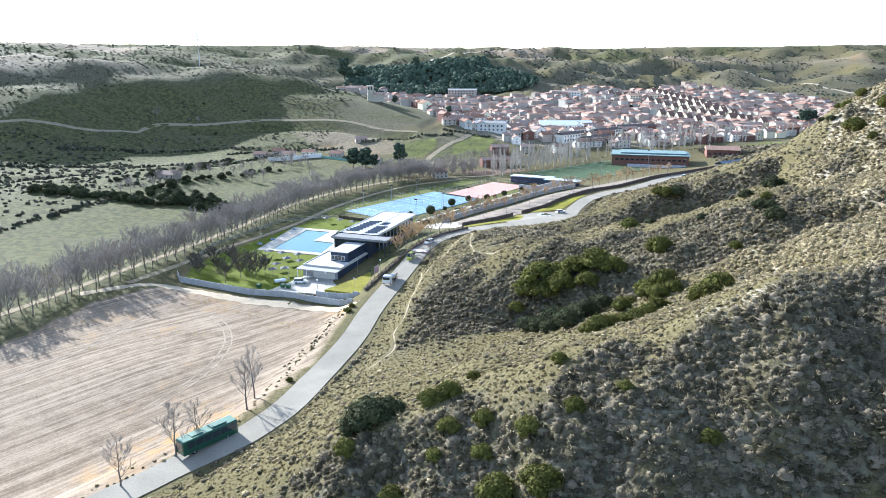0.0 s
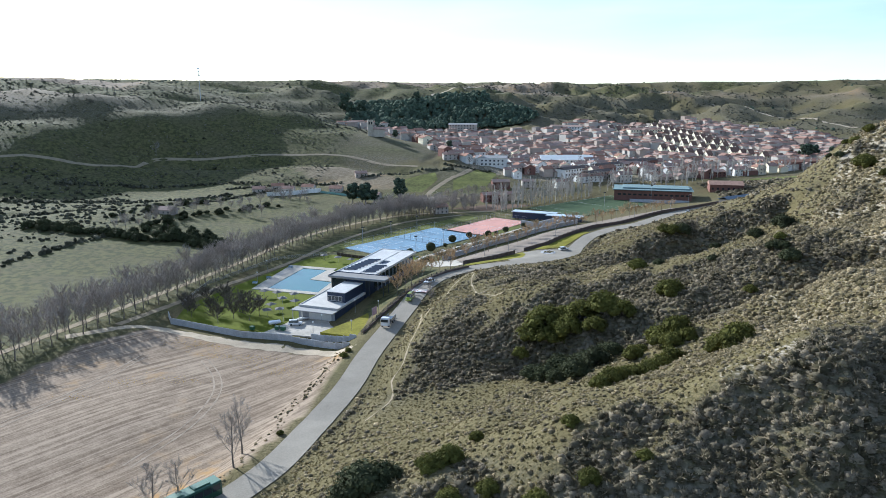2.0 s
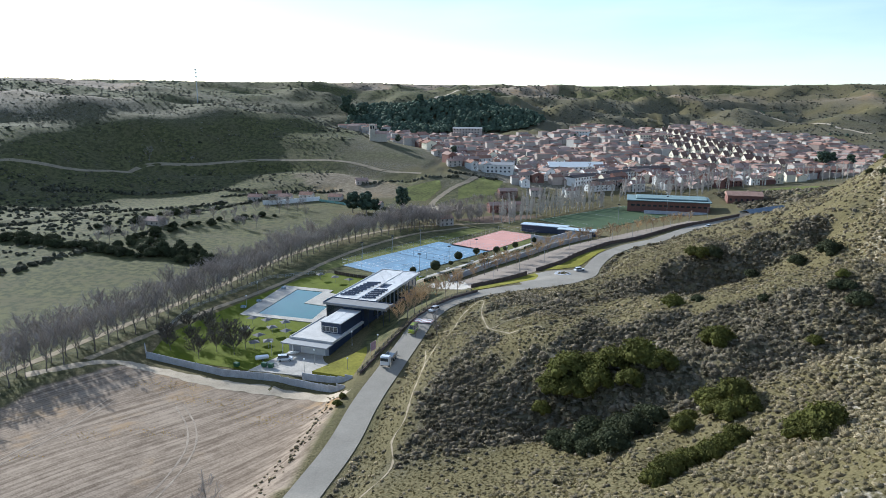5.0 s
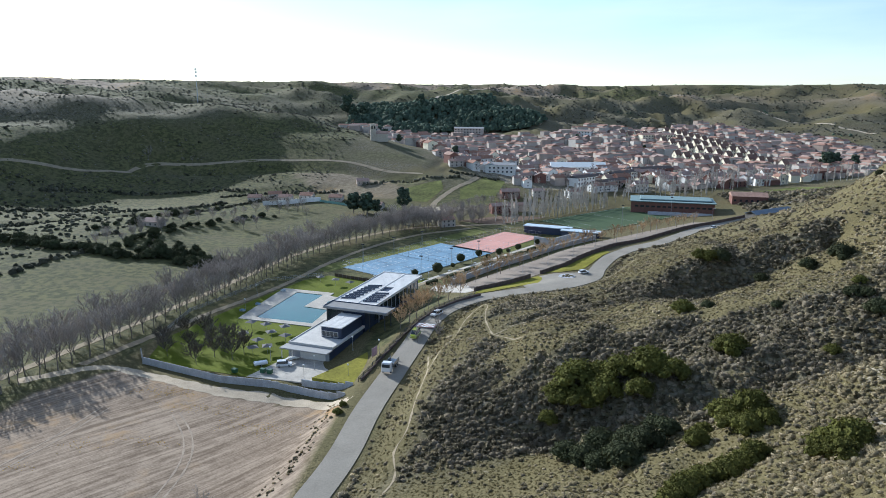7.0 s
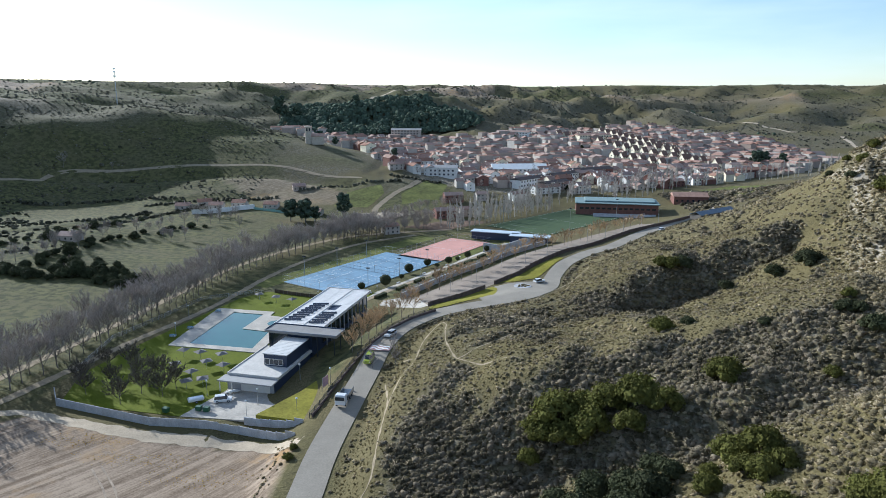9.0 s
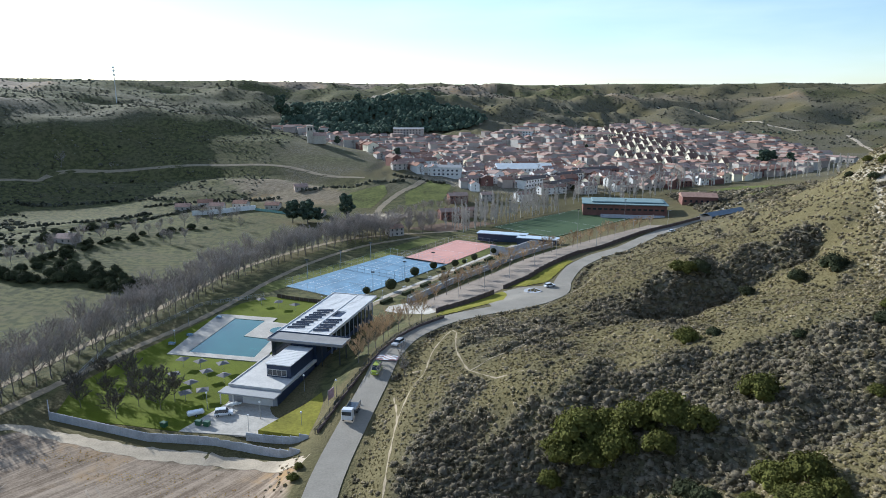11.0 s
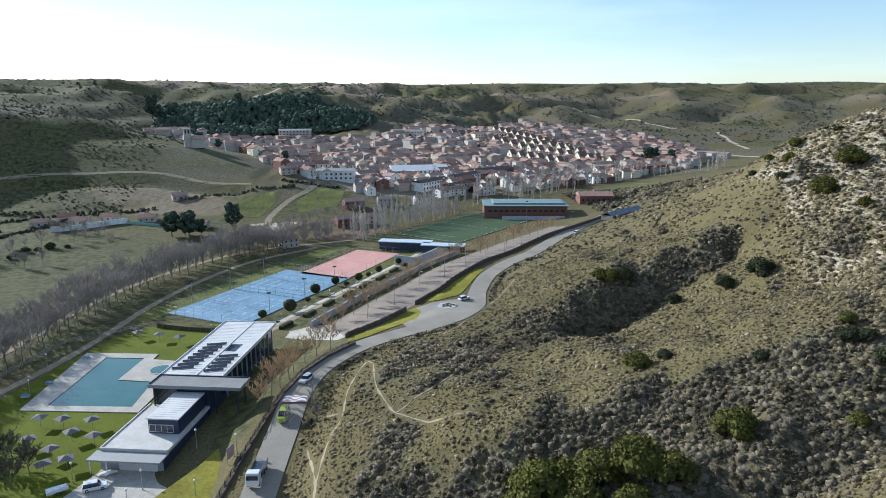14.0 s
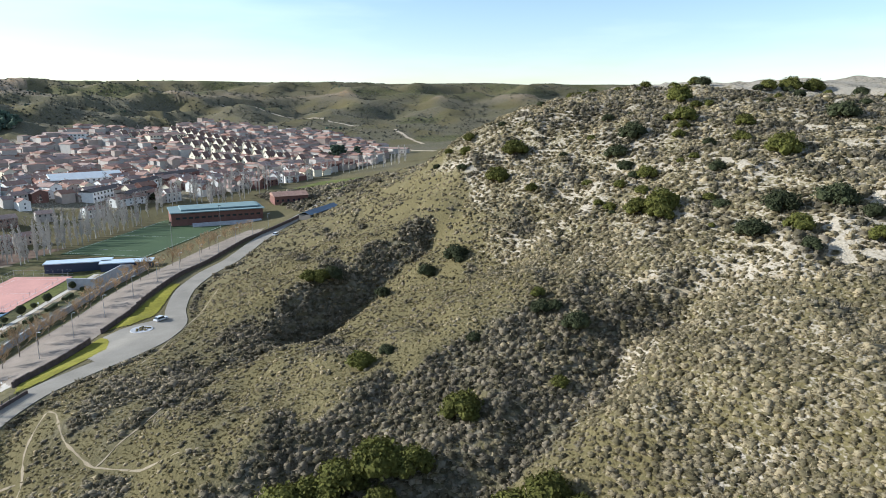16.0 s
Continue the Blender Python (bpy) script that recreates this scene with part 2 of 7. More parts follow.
# ---- the lie of the land ----
# Lie of the land: heights along the valley floor, the crests, flanks and gullies of the hills, in metres.
VALLEY_ROAD = [(-110, -60, 0), (-75, 60, 0.3), (-60, 100, 0.5), (-46, 131, 0.8), (-39, 160, 0.9), (-36, 190, 1.2), (-31, 212, 2.6), (-29, 232, 5.0),
               (-24, 252, 6.0), (-10, 270, 6.0), (5, 281, 5.2), (24, 300, 4.0), (36, 322, 4.0), (58, 360, 4.8), (88, 402, 5.5), (105, 418, 6.0), (150, 470, 6),
               (-15, 277, 5.2), (-7, 288, 4.6), (4, 302, 4.2), (23, 334, 4.2), (43, 362, 4.8), (-28, 284, 1.5), (-13, 311, 1.5), (8, 344, 1.5), (28, 375, 1.8)]
VALLEY_FLOOR = [(-122, 157, 0), (-102, 202, 0), (-150, 100, 0), (-80, 150, 0.2), (-52, 215, -0.6), (-80, 240, -0.8), (-80, 280, -0.8), (-48, 285, -0.8),
                (-48, 330, -1), (-10, 385, -1), (30, 440, 0), (90, 495, 0), (-120, 250, -0.5), (-100, 330, -0.5), (-70, 420, 0), (-150, 290, -1),
                (-170, 385, 0), (-140, 470, 1), (20, 520, 2), (-60, 500, 2), (140, 560, 4), (-260, 120, -1), (-230, 10, 0)]
FOOT_SLOPE = [(-31, 147, 3.0), (-11, 164, 6.9), (2, 169, 7.2), (-22, 178, 8.2), (-22.7, 208, 9), (-8.6, 213.5, 12), (-11, 241, 10.5), (-16, 104, 16),
              (0, 112, 20), (62, 323, 13), (105, 400, 10), (183, 483, 12), (-50, 85, 5), (5, 262, 9), (30, 290, 8)]
SPUR_FRONT = [(14, 187, 19), (31, 174, 21.5), (39, 171, 25), (47, 169, 28), (57, 189, 33), (67, 158, 35), (78, 180, 36), (55, 186, 30), (41, 191, 24),
              (35, 205, 22), (33, 225, 18), (10, 235, 12)]
GULLY_FRONT = [(17, 164.5, 14.7), (29, 147, 21), (27, 144, 21), (41, 131, 29.5)]
SPUR_NEAR = [(10, 96, 27), (21, 109, 27.5), (23, 100, 31.5), (32, 100, 33), (42, 110, 37), (80, 120, 43)]
GULLY_NEAR = [(5, 76, 18), (40, 74, 24), (-28, 84, 8), (85, 88, 36), (20, 48, 20), (70, 30, 34), (-15, 20, 8), (10, -40, 14)]
GULLY_BACK = [(60, 246, 15.5), (59, 265, 13), (75, 243, 22), (94, 249, 30)]
SPUR_BACK = [(57, 271, 19), (61, 277, 21), (82, 272, 27), (94, 259, 31), (106, 259, 38), (116, 260, 43), (78, 300, 19.7), (111, 336, 23.7), (126, 322, 36)]
HILL_TOP = [(127, 280, 46), (129, 293, 52), (136, 322, 48), (115, 201, 48), (79, 162, 41), (155, 236, 60), (195, 311, 71), (177, 327, 64), (167, 348, 53),
            (164, 374, 38), (225, 308, 75), (261, 211, 74.5), (200, 130, 69), (170, 40, 62), (400, 350, 77), (500, 150, 76), (350, -150, 74), (900, 0, 82)]
LEFT_ROAD = [(-420, 430, 27), (-362, 485, 26.5), (-319, 553, 26), (-280, 570, 22), (-220, 580, 17), (-120, 560, 13), (-60, 545, 11)]
LEFT_FOOT = [(-186, 363, 3), (-205, 400, 5), (-204, 525, 5), (-260, 380, 4), (-270, 280, 2), (-335, 440, 4), (-372, 390, 5), (-322, 463, 5.5), (-292, 522, 7), (-262, 540, 7.5), (-345, 500, 24), (-400, 412, 8), (-395, 470, 27), (-430, 335, 9), (-330, 330, 4), (-300, 150, 6)]
LEFT_CRESTS = [(-410, 520, 48), (-480, 480, 62), (-380, 603, 63.5), (-292, 658, 62.5), (-228, 652, 50.5), (-163, 632, 36.5), (-100, 604, 24), (-500, 640, 74),
               (-620, 400, 80), (-500, 150, 62), (-700, 700, 98)]
BEHIND_TOWN = [(-330, 860, 62), (-200, 830, 34), (-260, 1000, 75), (-120, 980, 62), (0, 1000, 60), (90, 960, 40), (-500, 900, 86), (150, 1050, 42), (350, 1150, 46)]
TOWN_FLOOR = [(-90, 760, 20), (-20, 640, 12), (60, 620, 8), (100, 820, 20), (230, 900, 24), (0, 850, 24), (240, 620, 6), (400, 980, 22), (330, 720, 8), (420, 800, 10), (560, 900, 14)]
RIM = [(-900, 1500, 108), (-300, 1500, 104), (100, 1500, 98), (400, 1500, 92), (700, 1400, 98), (1000, 1300, 100), (700, 1150, 62), (560, 1120, 48), (900, 1000, 60),
       (700, 850, 18), (1100, 800, 50), (700, 500, 70), (1300, 300, 92), (-1300, 700, 110), (-1300, -200, 105), (-600, -400, 80), (0, -700, 40), (500, -700, 90)]


def thin_plate(points, smooth):
    p = np.array(points, float)
    xy, n = p[:, :2] / 100, len(p)
    d = np.hypot(*(xy[:, None] - xy[None]).transpose(2, 0, 1))
    a = np.zeros((n + 3, n + 3))
    a[:n, :n] = d * d * np.log(d + 1e-9) + smooth * np.eye(n)
    a[:n, n], a[:n, n + 1:] = 1, xy
    a[n:, :n] = a[:n, n:].T
    return xy, np.linalg.solve(a, np.r_[p[:, 2], 0, 0, 0])


LAND = thin_plate(VALLEY_ROAD + VALLEY_FLOOR + FOOT_SLOPE + SPUR_FRONT + GULLY_FRONT + SPUR_NEAR + GULLY_NEAR + GULLY_BACK + SPUR_BACK + HILL_TOP
                  + LEFT_ROAD + LEFT_FOOT + LEFT_CRESTS + BEHIND_TOWN + TOWN_FLOOR + RIM, 0.004)


def wave(x, y, size, seed):
    """Smooth noise, about -1 to 1, of the given size in metres."""
    r = np.random.RandomState(seed)
    out = np.zeros(np.shape(x))
    for _ in range(7):
        a, f, ph = r.rand() * 6.283, (0.7 + 0.6 * r.rand()) * 6.283 / size, r.rand() * 6.283
        out = out + np.sin((x * np.cos(a) + y * np.sin(a)) * f + ph)
    return out / 3.2


ROAD = [(-75, 60), (-64, 90), (-54, 107), (-41, 124), (-37.2, 150), (-34.7, 166.5), (-34.3, 186), (-32.5, 205), (-30, 225), (-28.2, 238), (-25, 249),
        (-20, 258), (-12, 267.5), (-1, 276), (11, 284.5), (20, 293), (27, 306), (30.8, 322), (38, 338), (50, 356), (66, 375.5), (86, 402), (105, 428), (121, 447), (136, 464)]


def near_line(x, y, line):
    """Distance to a polyline, and the number along it of the nearest place."""
    best, where = np.full(np.shape(x), 1e9), np.zeros(np.shape(x))
    for i, ((ax, ay), (bx, by)) in enumerate(zip(line, line[1:])):
        vx, vy = bx - ax, by - ay
        s = np.clip(((x - ax) * vx + (y - ay) * vy) / (vx * vx + vy * vy), 0, 1)
        d = np.hypot(x - ax - s * vx, y - ay - s * vy)
        where, best = np.where(d < best, i + s, where), np.minimum(d, best)
    return best, where


def raw_height(x, y):
    x, y = np.asarray(x, float), np.asarray(y, float)
    shape, (xy, w) = x.shape, LAND
    px, py, out = x.ravel() / 100, y.ravel() / 100, []
    for k in range(0, px.size, 4000):
        a, b = px[k:k + 4000], py[k:k + 4000]
        d = np.hypot(a[:, None] - xy[:, 0], b[:, None] - xy[:, 1])
        out.append((d * d * np.log(d + 1e-9)) @ w[:-3] + w[-3] + w[-2] * a + w[-1] * b)
    return np.concatenate(out).reshape(shape)


ROAD_Z = raw_height([p[0] for p in ROAD], [p[1] for p in ROAD])


def step(a, b, v):
    s = np.clip((v - a) / float(b - a), 0, 1)
    return s * s * (3 - 2 * s)


# Levelled ground: centre, half width and length, turn clockwise from +y in degrees, height.
PADS = [(-77, 251, 25, 46, 13, -0.8), (-46, 342, 19, 36, 32, -1.0), (-12.5, 389.5, 14, 26, 31, -1.0), (55, 466, 26, 48, 43, 0.0), (18, 303, 8, 13, 30, 4.1)]


# Ravines (negative) and sharp crests (positive): line, height, half width.
CUTS = [([(8, 170), (22.7, 163.3), (31, 161), (44, 162), (58.4, 165.2), (73.4, 167), (84, 165)], -4.6, 7.0),
        ([(22, 246), (33, 249), (42, 254.6)], -1.6, 7.0), ([(50, 258.5), (56, 261.4), (66, 265.5), (85, 268.3), (98, 268)], -6.5, 7.5),
        ([(-10, 84), (5, 77), (24, 76), (45, 76)], -4.0, 9.0),
        ([(95, 228), (115, 236), (135, 240)], -2.5, 9.0), ([(90, 205), (110, 212), (128, 214)], -2.0, 8.0), ([(108, 300), (122, 303), (140, 304)], -2.5, 8.0),
        ([(-312, 540), (-296, 548), (-268, 560), (-250, 563), (-230, 569), (-188, 575), (-143, 572), (-105, 556), (-85, 550)], -4.0, 6.0), ([(-205, 515), (-170, 524), (-140, 527)], -2.5, 5.0), ([(-300, 380), (-262, 400), (-230, 420), (-205, 455)], -3.5, 8.0),
        ([(7, 192), (15.6, 192), (28, 193.7), (38, 193), (50, 193.5), (57, 189), (66, 186)], 1.6, 8.0),
        ([(-19, 98), (-3, 100.5), (12, 104), (28, 105), (42, 106), (59, 116.5)], 2.0, 6.5)]


def land(x, y):
    """Height of the ground: land form, rills on the slopes, a level bed for the road."""
    x, y = np.asarray(x, float), np.asarray(y, float)
    z = raw_height(x, y)
    slope = step(6, 16, z) * step(-90, -60, x)
    z = z + slope * (1.0 * wave(x, y, 38, 3) + 0.75 * wave(x, y, 15, 4) + 0.28 * wave(x, y, 7, 44))
    for line, high, half in CUTS:
        z = z + high * np.exp(-(near_line(x, y, line)[0] / half) ** 2)
    z = z + 3.0 * step(450, 700, np.hypot(x, y)) * step(18, 40, z) * (wave(x, y, 160, 5) + 0.8 * wave(x, y, 75, 25) - 1.2 * np.abs(wave(x, y, 120, 26)))
    z = z + step(900, 1020, y) * step(22, 50, z) * (9.0 * (0.55 - 1.6 * np.abs(wave(x, y, 330, 28))) + 5.0 * (wave(x, y, 120, 29) - np.abs(wave(x, y, 90, 30))))
    z = z + 2.5 * wave(x, y, 95, 7) * step(6, 22, z) * step(-160, -220, x) * step(850, 700, y)
    z = np.minimum(z, 86 + 0.009 * np.hypot(x, y) + 1.5 * wave(x, y, 400, 6))
    for px, py, hu, hv, turn, level in PADS:
        c, s = math.cos(radians(turn)), math.sin(radians(turn))
        u, v = (x - px) * c - (y - py) * s, (x - px) * s + (y - py) * c
        far = np.hypot(np.maximum(np.abs(u) - hu, 0), np.maximum(np.abs(v) - hv, 0))
        z = level + (z - level) * step(0, 7, far)
    d, s = near_line(x, y, ROAD)
    bed = np.interp(s, np.arange(len(ROAD)), ROAD_Z) - 0.12
    return bed + (z - bed) * step(4.2, 13, d)


def spaced(fine0, fine1, gap, low, high, grow):
    out = list(np.arange(fine0, fine1, gap))
    s, v = gap, out[-1]
    while v < high:
        s *= grow
        v += s
        out.append(v)
    s, v = gap, out[0]
    while v > low:
        s *= grow
        v -= s
        out.insert(0, v)
    return np.array(out)


GX, GY = spaced(-128, 200, 2.0, -4000, 4000, 1.045), spaced(60, 350, 2.0, -3000, 4600, 1.022)
XX, YY = np.meshgrid(GX, GY)
ZZ = land(XX, YY)


def ground(x, y):
    """The sheet's height at places, as its mesh has it."""
    x, y = np.asarray(x, float), np.asarray(y, float)
    i = np.clip(np.searchsorted(GX, x) - 1, 0, len(GX) - 2)
    j = np.clip(np.searchsorted(GY, y) - 1, 0, len(GY) - 2)
    a, b = (x - GX[i]) / (GX[i + 1] - GX[i]), (y - GY[j]) / (GY[j + 1] - GY[j])
    return (ZZ[j, i] * (1 - a) + ZZ[j, i + 1] * a) * (1 - b) + (ZZ[j + 1, i] * (1 - a) + ZZ[j + 1, i + 1] * a) * b


def inside(x, y, poly):
    x, y = np.asarray(x, float), np.asarray(y, float)
    out = np.zeros(x.shape, bool)
    for (ax, ay), (bx, by) in zip(poly, poly[1:] + poly[:1]):
        if ay != by:
            out ^= ((ay > y) != (by > y)) & (x < (bx - ax) * (y - ay) / (by - ay) + ax)
    return out


FIELD = [(-82, 55), (-66, 92), (-58, 106), (-47, 124), (-42, 150), (-40, 168), (-42, 193), (-76, 199), (-106, 208), (-118, 190), (-124, 150), (-150, 55)]
TOWN = [(-62, 600), (-28, 572), (2, 548), (93, 562), (181, 604), (306, 682), (385, 770), (383, 940), (300, 1000), (243, 1040), (165, 950), (97, 930), (21, 880),
        (-66, 845), (-119, 838), (-205, 850), (-215, 820), (-184, 780), (-110, 690)]
MEADOWS = [[(-126, 150), (-118, 240), (-106, 310), (-90, 390), (-60, 440), (-105, 452), (-150, 466), (-182, 400), (-140, 335), (-150, 290), (-200, 220), (-220, 120)]]
GREENS = [[(-46, 219), (-37, 229), (-30, 250), (-24, 262), (-30, 290), (-40, 300), (-44, 250)],
          [(-104, 300), (-54, 306), (-30, 300), (10, 345), (40, 385), (20, 425), (-20, 425), (-68, 412), (-95, 345)],
          [(-112, 212), (-104, 300), (-95, 345), (-101, 345), (-112, 300), (-119, 240)],
          [(-64, 498), (-56, 530), (-36, 560), (-10, 556), (-20, 500), (-34, 492)], [(150, 545), (215, 590), (240, 575), (190, 520)],
          [(-38, 440), (0, 476), (10, 440), (-20, 418)], [(-150, 494), (-70, 486), (-80, 470), (-140, 476)]]
BROWN = [(-185, 566), (-146, 568), (-100, 545), (-80, 520), (-90, 505), (-140, 512)]
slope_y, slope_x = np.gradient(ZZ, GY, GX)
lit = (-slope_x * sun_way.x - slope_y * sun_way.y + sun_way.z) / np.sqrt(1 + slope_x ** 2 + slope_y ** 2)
road_x = np.interp(YY, [p[1] for p in ROAD], [p[0] for p in ROAD])
on_hill = step(3, 9, XX - road_x) * (YY < 560) * (YY > -400)


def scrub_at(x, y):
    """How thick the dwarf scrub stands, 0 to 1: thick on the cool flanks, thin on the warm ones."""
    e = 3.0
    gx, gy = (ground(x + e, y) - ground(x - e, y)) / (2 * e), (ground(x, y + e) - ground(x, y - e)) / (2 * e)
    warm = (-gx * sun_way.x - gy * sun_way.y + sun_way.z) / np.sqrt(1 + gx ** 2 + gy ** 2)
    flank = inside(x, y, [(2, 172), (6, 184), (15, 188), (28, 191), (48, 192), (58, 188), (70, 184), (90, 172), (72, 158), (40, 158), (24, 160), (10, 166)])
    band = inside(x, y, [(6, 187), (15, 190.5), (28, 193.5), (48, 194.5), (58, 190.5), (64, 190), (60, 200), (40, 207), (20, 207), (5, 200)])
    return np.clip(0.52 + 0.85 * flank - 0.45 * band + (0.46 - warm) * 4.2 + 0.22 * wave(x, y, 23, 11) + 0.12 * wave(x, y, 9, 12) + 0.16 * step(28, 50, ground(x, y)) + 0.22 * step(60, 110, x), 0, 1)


bare = np.clip(0.04 * wave(XX, YY, 15, 43) + 0.08 * wave(XX, YY, 31, 13) + 0.05 * wave(XX, YY, 7, 14) + step(22, 58, ZZ) * 0.15 + 0.12 + 0.06 * scrub_at(XX, YY) + 0.245 * step(24, 44, XX - (YY - 130) * 0.55) * step(106, 126, YY) * step(14, 26, ZZ) * (1 - 0.75 * step(0.3, 0.8, scrub_at(XX, YY) * (XX < 95))), 0, 1) * on_hill
for line, amount in (([(33, 161), (43, 161.3), (51.5, 163.5), (60, 164), (67, 166), (76, 166)], 0.27), ([(13, 188), (20, 189.5), (29.5, 190), (37.4, 189), (52, 190), (64, 187)], 0.12), ([(80, 182), (85, 174), (90, 166), (91, 156), (95, 146)], 0.16),
                     ([(-3, 100), (12, 103), (28, 104), (42, 105), (59, 115)], 0.22), ([(74, 240), (84, 232), (100, 226), (118, 222)], 0.2), ([(132, 330), (128, 300), (124, 285), (110, 262)], 0.22)):
    bare = np.clip(bare + amount * np.exp(-(near_line(XX, YY, line)[0] / 2.6) ** 2), 0, 1)
bare = np.clip(bare + 0.17 * np.exp(-((XX + 5) / 8) ** 2 - ((YY - 158) / 8) ** 2), 0, 1)
cover = np.zeros((*XX.shape, 4), np.float32)
cover[..., 0] = inside(XX, YY, FIELD)
cover[..., 1] = sum(inside(XX, YY, m) for m in MEADOWS) * 0.75 + sum(inside(XX, YY, m) for m in GREENS)
plateau = step(60, 84, ZZ) * (YY > 500)
patch = wave(np.floor(XX / 170 + YY / 900) * 37, np.floor(YY / 120 + XX / 700) * 61, 90, 15)
cover[..., 1] = np.clip(cover[..., 1] + plateau * (patch > 0.35) * 0.9 + 0.30 * step(-0.2, 0.9, wave(XX, YY, 70, 16)) * (on_hill < 0.5), 0, 1)
valley = step(8, 4, ZZ) * step(-116, -124, XX) * (YY < 470) * (YY > 40)
terrace = step(32, 26, ZZ) * step(-60, -90, XX) * (YY > 250) * (YY < 640) * step(-0.3, 0.4, wave(XX, YY * 2.2, 90, 27))
cover[..., 1] = np.clip(cover[..., 1] + valley * 0.8 + terrace * 0.6 + 0.85 * step(-140, -170, XX) * step(60, 45, ZZ) * (YY < 700) + 0.4 * step(-90, -130, XX) * step(600, 660, YY), 0, 1)
for poly in ([(540, 1040), (600, 1020), (640, 1060), (600, 1100)], [(480, 880), (560, 850), (600, 900), (520, 940)], [(-700, 1080), (-200, 1120), (-180, 1230), (-800, 1200)]):
    cover[..., 1] = np.where(inside(XX, YY, poly), 1, cover[..., 1])
for poly in ([(-185, 1110), (-30, 1150), (-10, 1300), (-200, 1290)], [(-350, 1050), (-260, 1050), (-250, 1100), (-360, 1120)], [(120, 1330), (330, 1330), (360, 1420), (90, 1430)]):
    cover[..., 1] = np.where(inside(XX, YY, poly), 1, cover[..., 1])
cover[..., 0] = np.clip(cover[..., 0] + plateau * (patch < -0.45) * 0.8, 0, 1)
# Extra chalk on the slopes past the town puts the haze's paleness into colour.
cover[..., 2] = np.clip(bare + 0.20 * step(-60, 40, XX) * step(700, 850, YY) * step(95, 70, ZZ) + inside(XX, YY, TOWN) * 0.45 + 0.12 * inside(XX, YY, [(-20, 935), (-20, 965), (80, 1020), (185, 1080), (175, 1000), (80, 960)]), 0, 1)
# Near hill: real scrub. Far slopes turned from the sun: shade as scrub colour.
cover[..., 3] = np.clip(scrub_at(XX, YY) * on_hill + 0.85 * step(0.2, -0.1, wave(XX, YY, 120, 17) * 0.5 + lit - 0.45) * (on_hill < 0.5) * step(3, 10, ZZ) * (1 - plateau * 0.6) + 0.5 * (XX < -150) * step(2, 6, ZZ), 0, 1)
earth = inside(XX, YY, BROWN)
cover[..., 0] = np.where(earth, 0.5, cover[..., 0])

nx, ny = len(GX), len(GY)
idx = np.arange(nx * ny).reshape(ny, nx)
quads = np.stack([idx[:-1, :-1], idx[:-1, 1:], idx[1:, 1:], idx[1:, :-1]], -1).reshape(-1, 4)


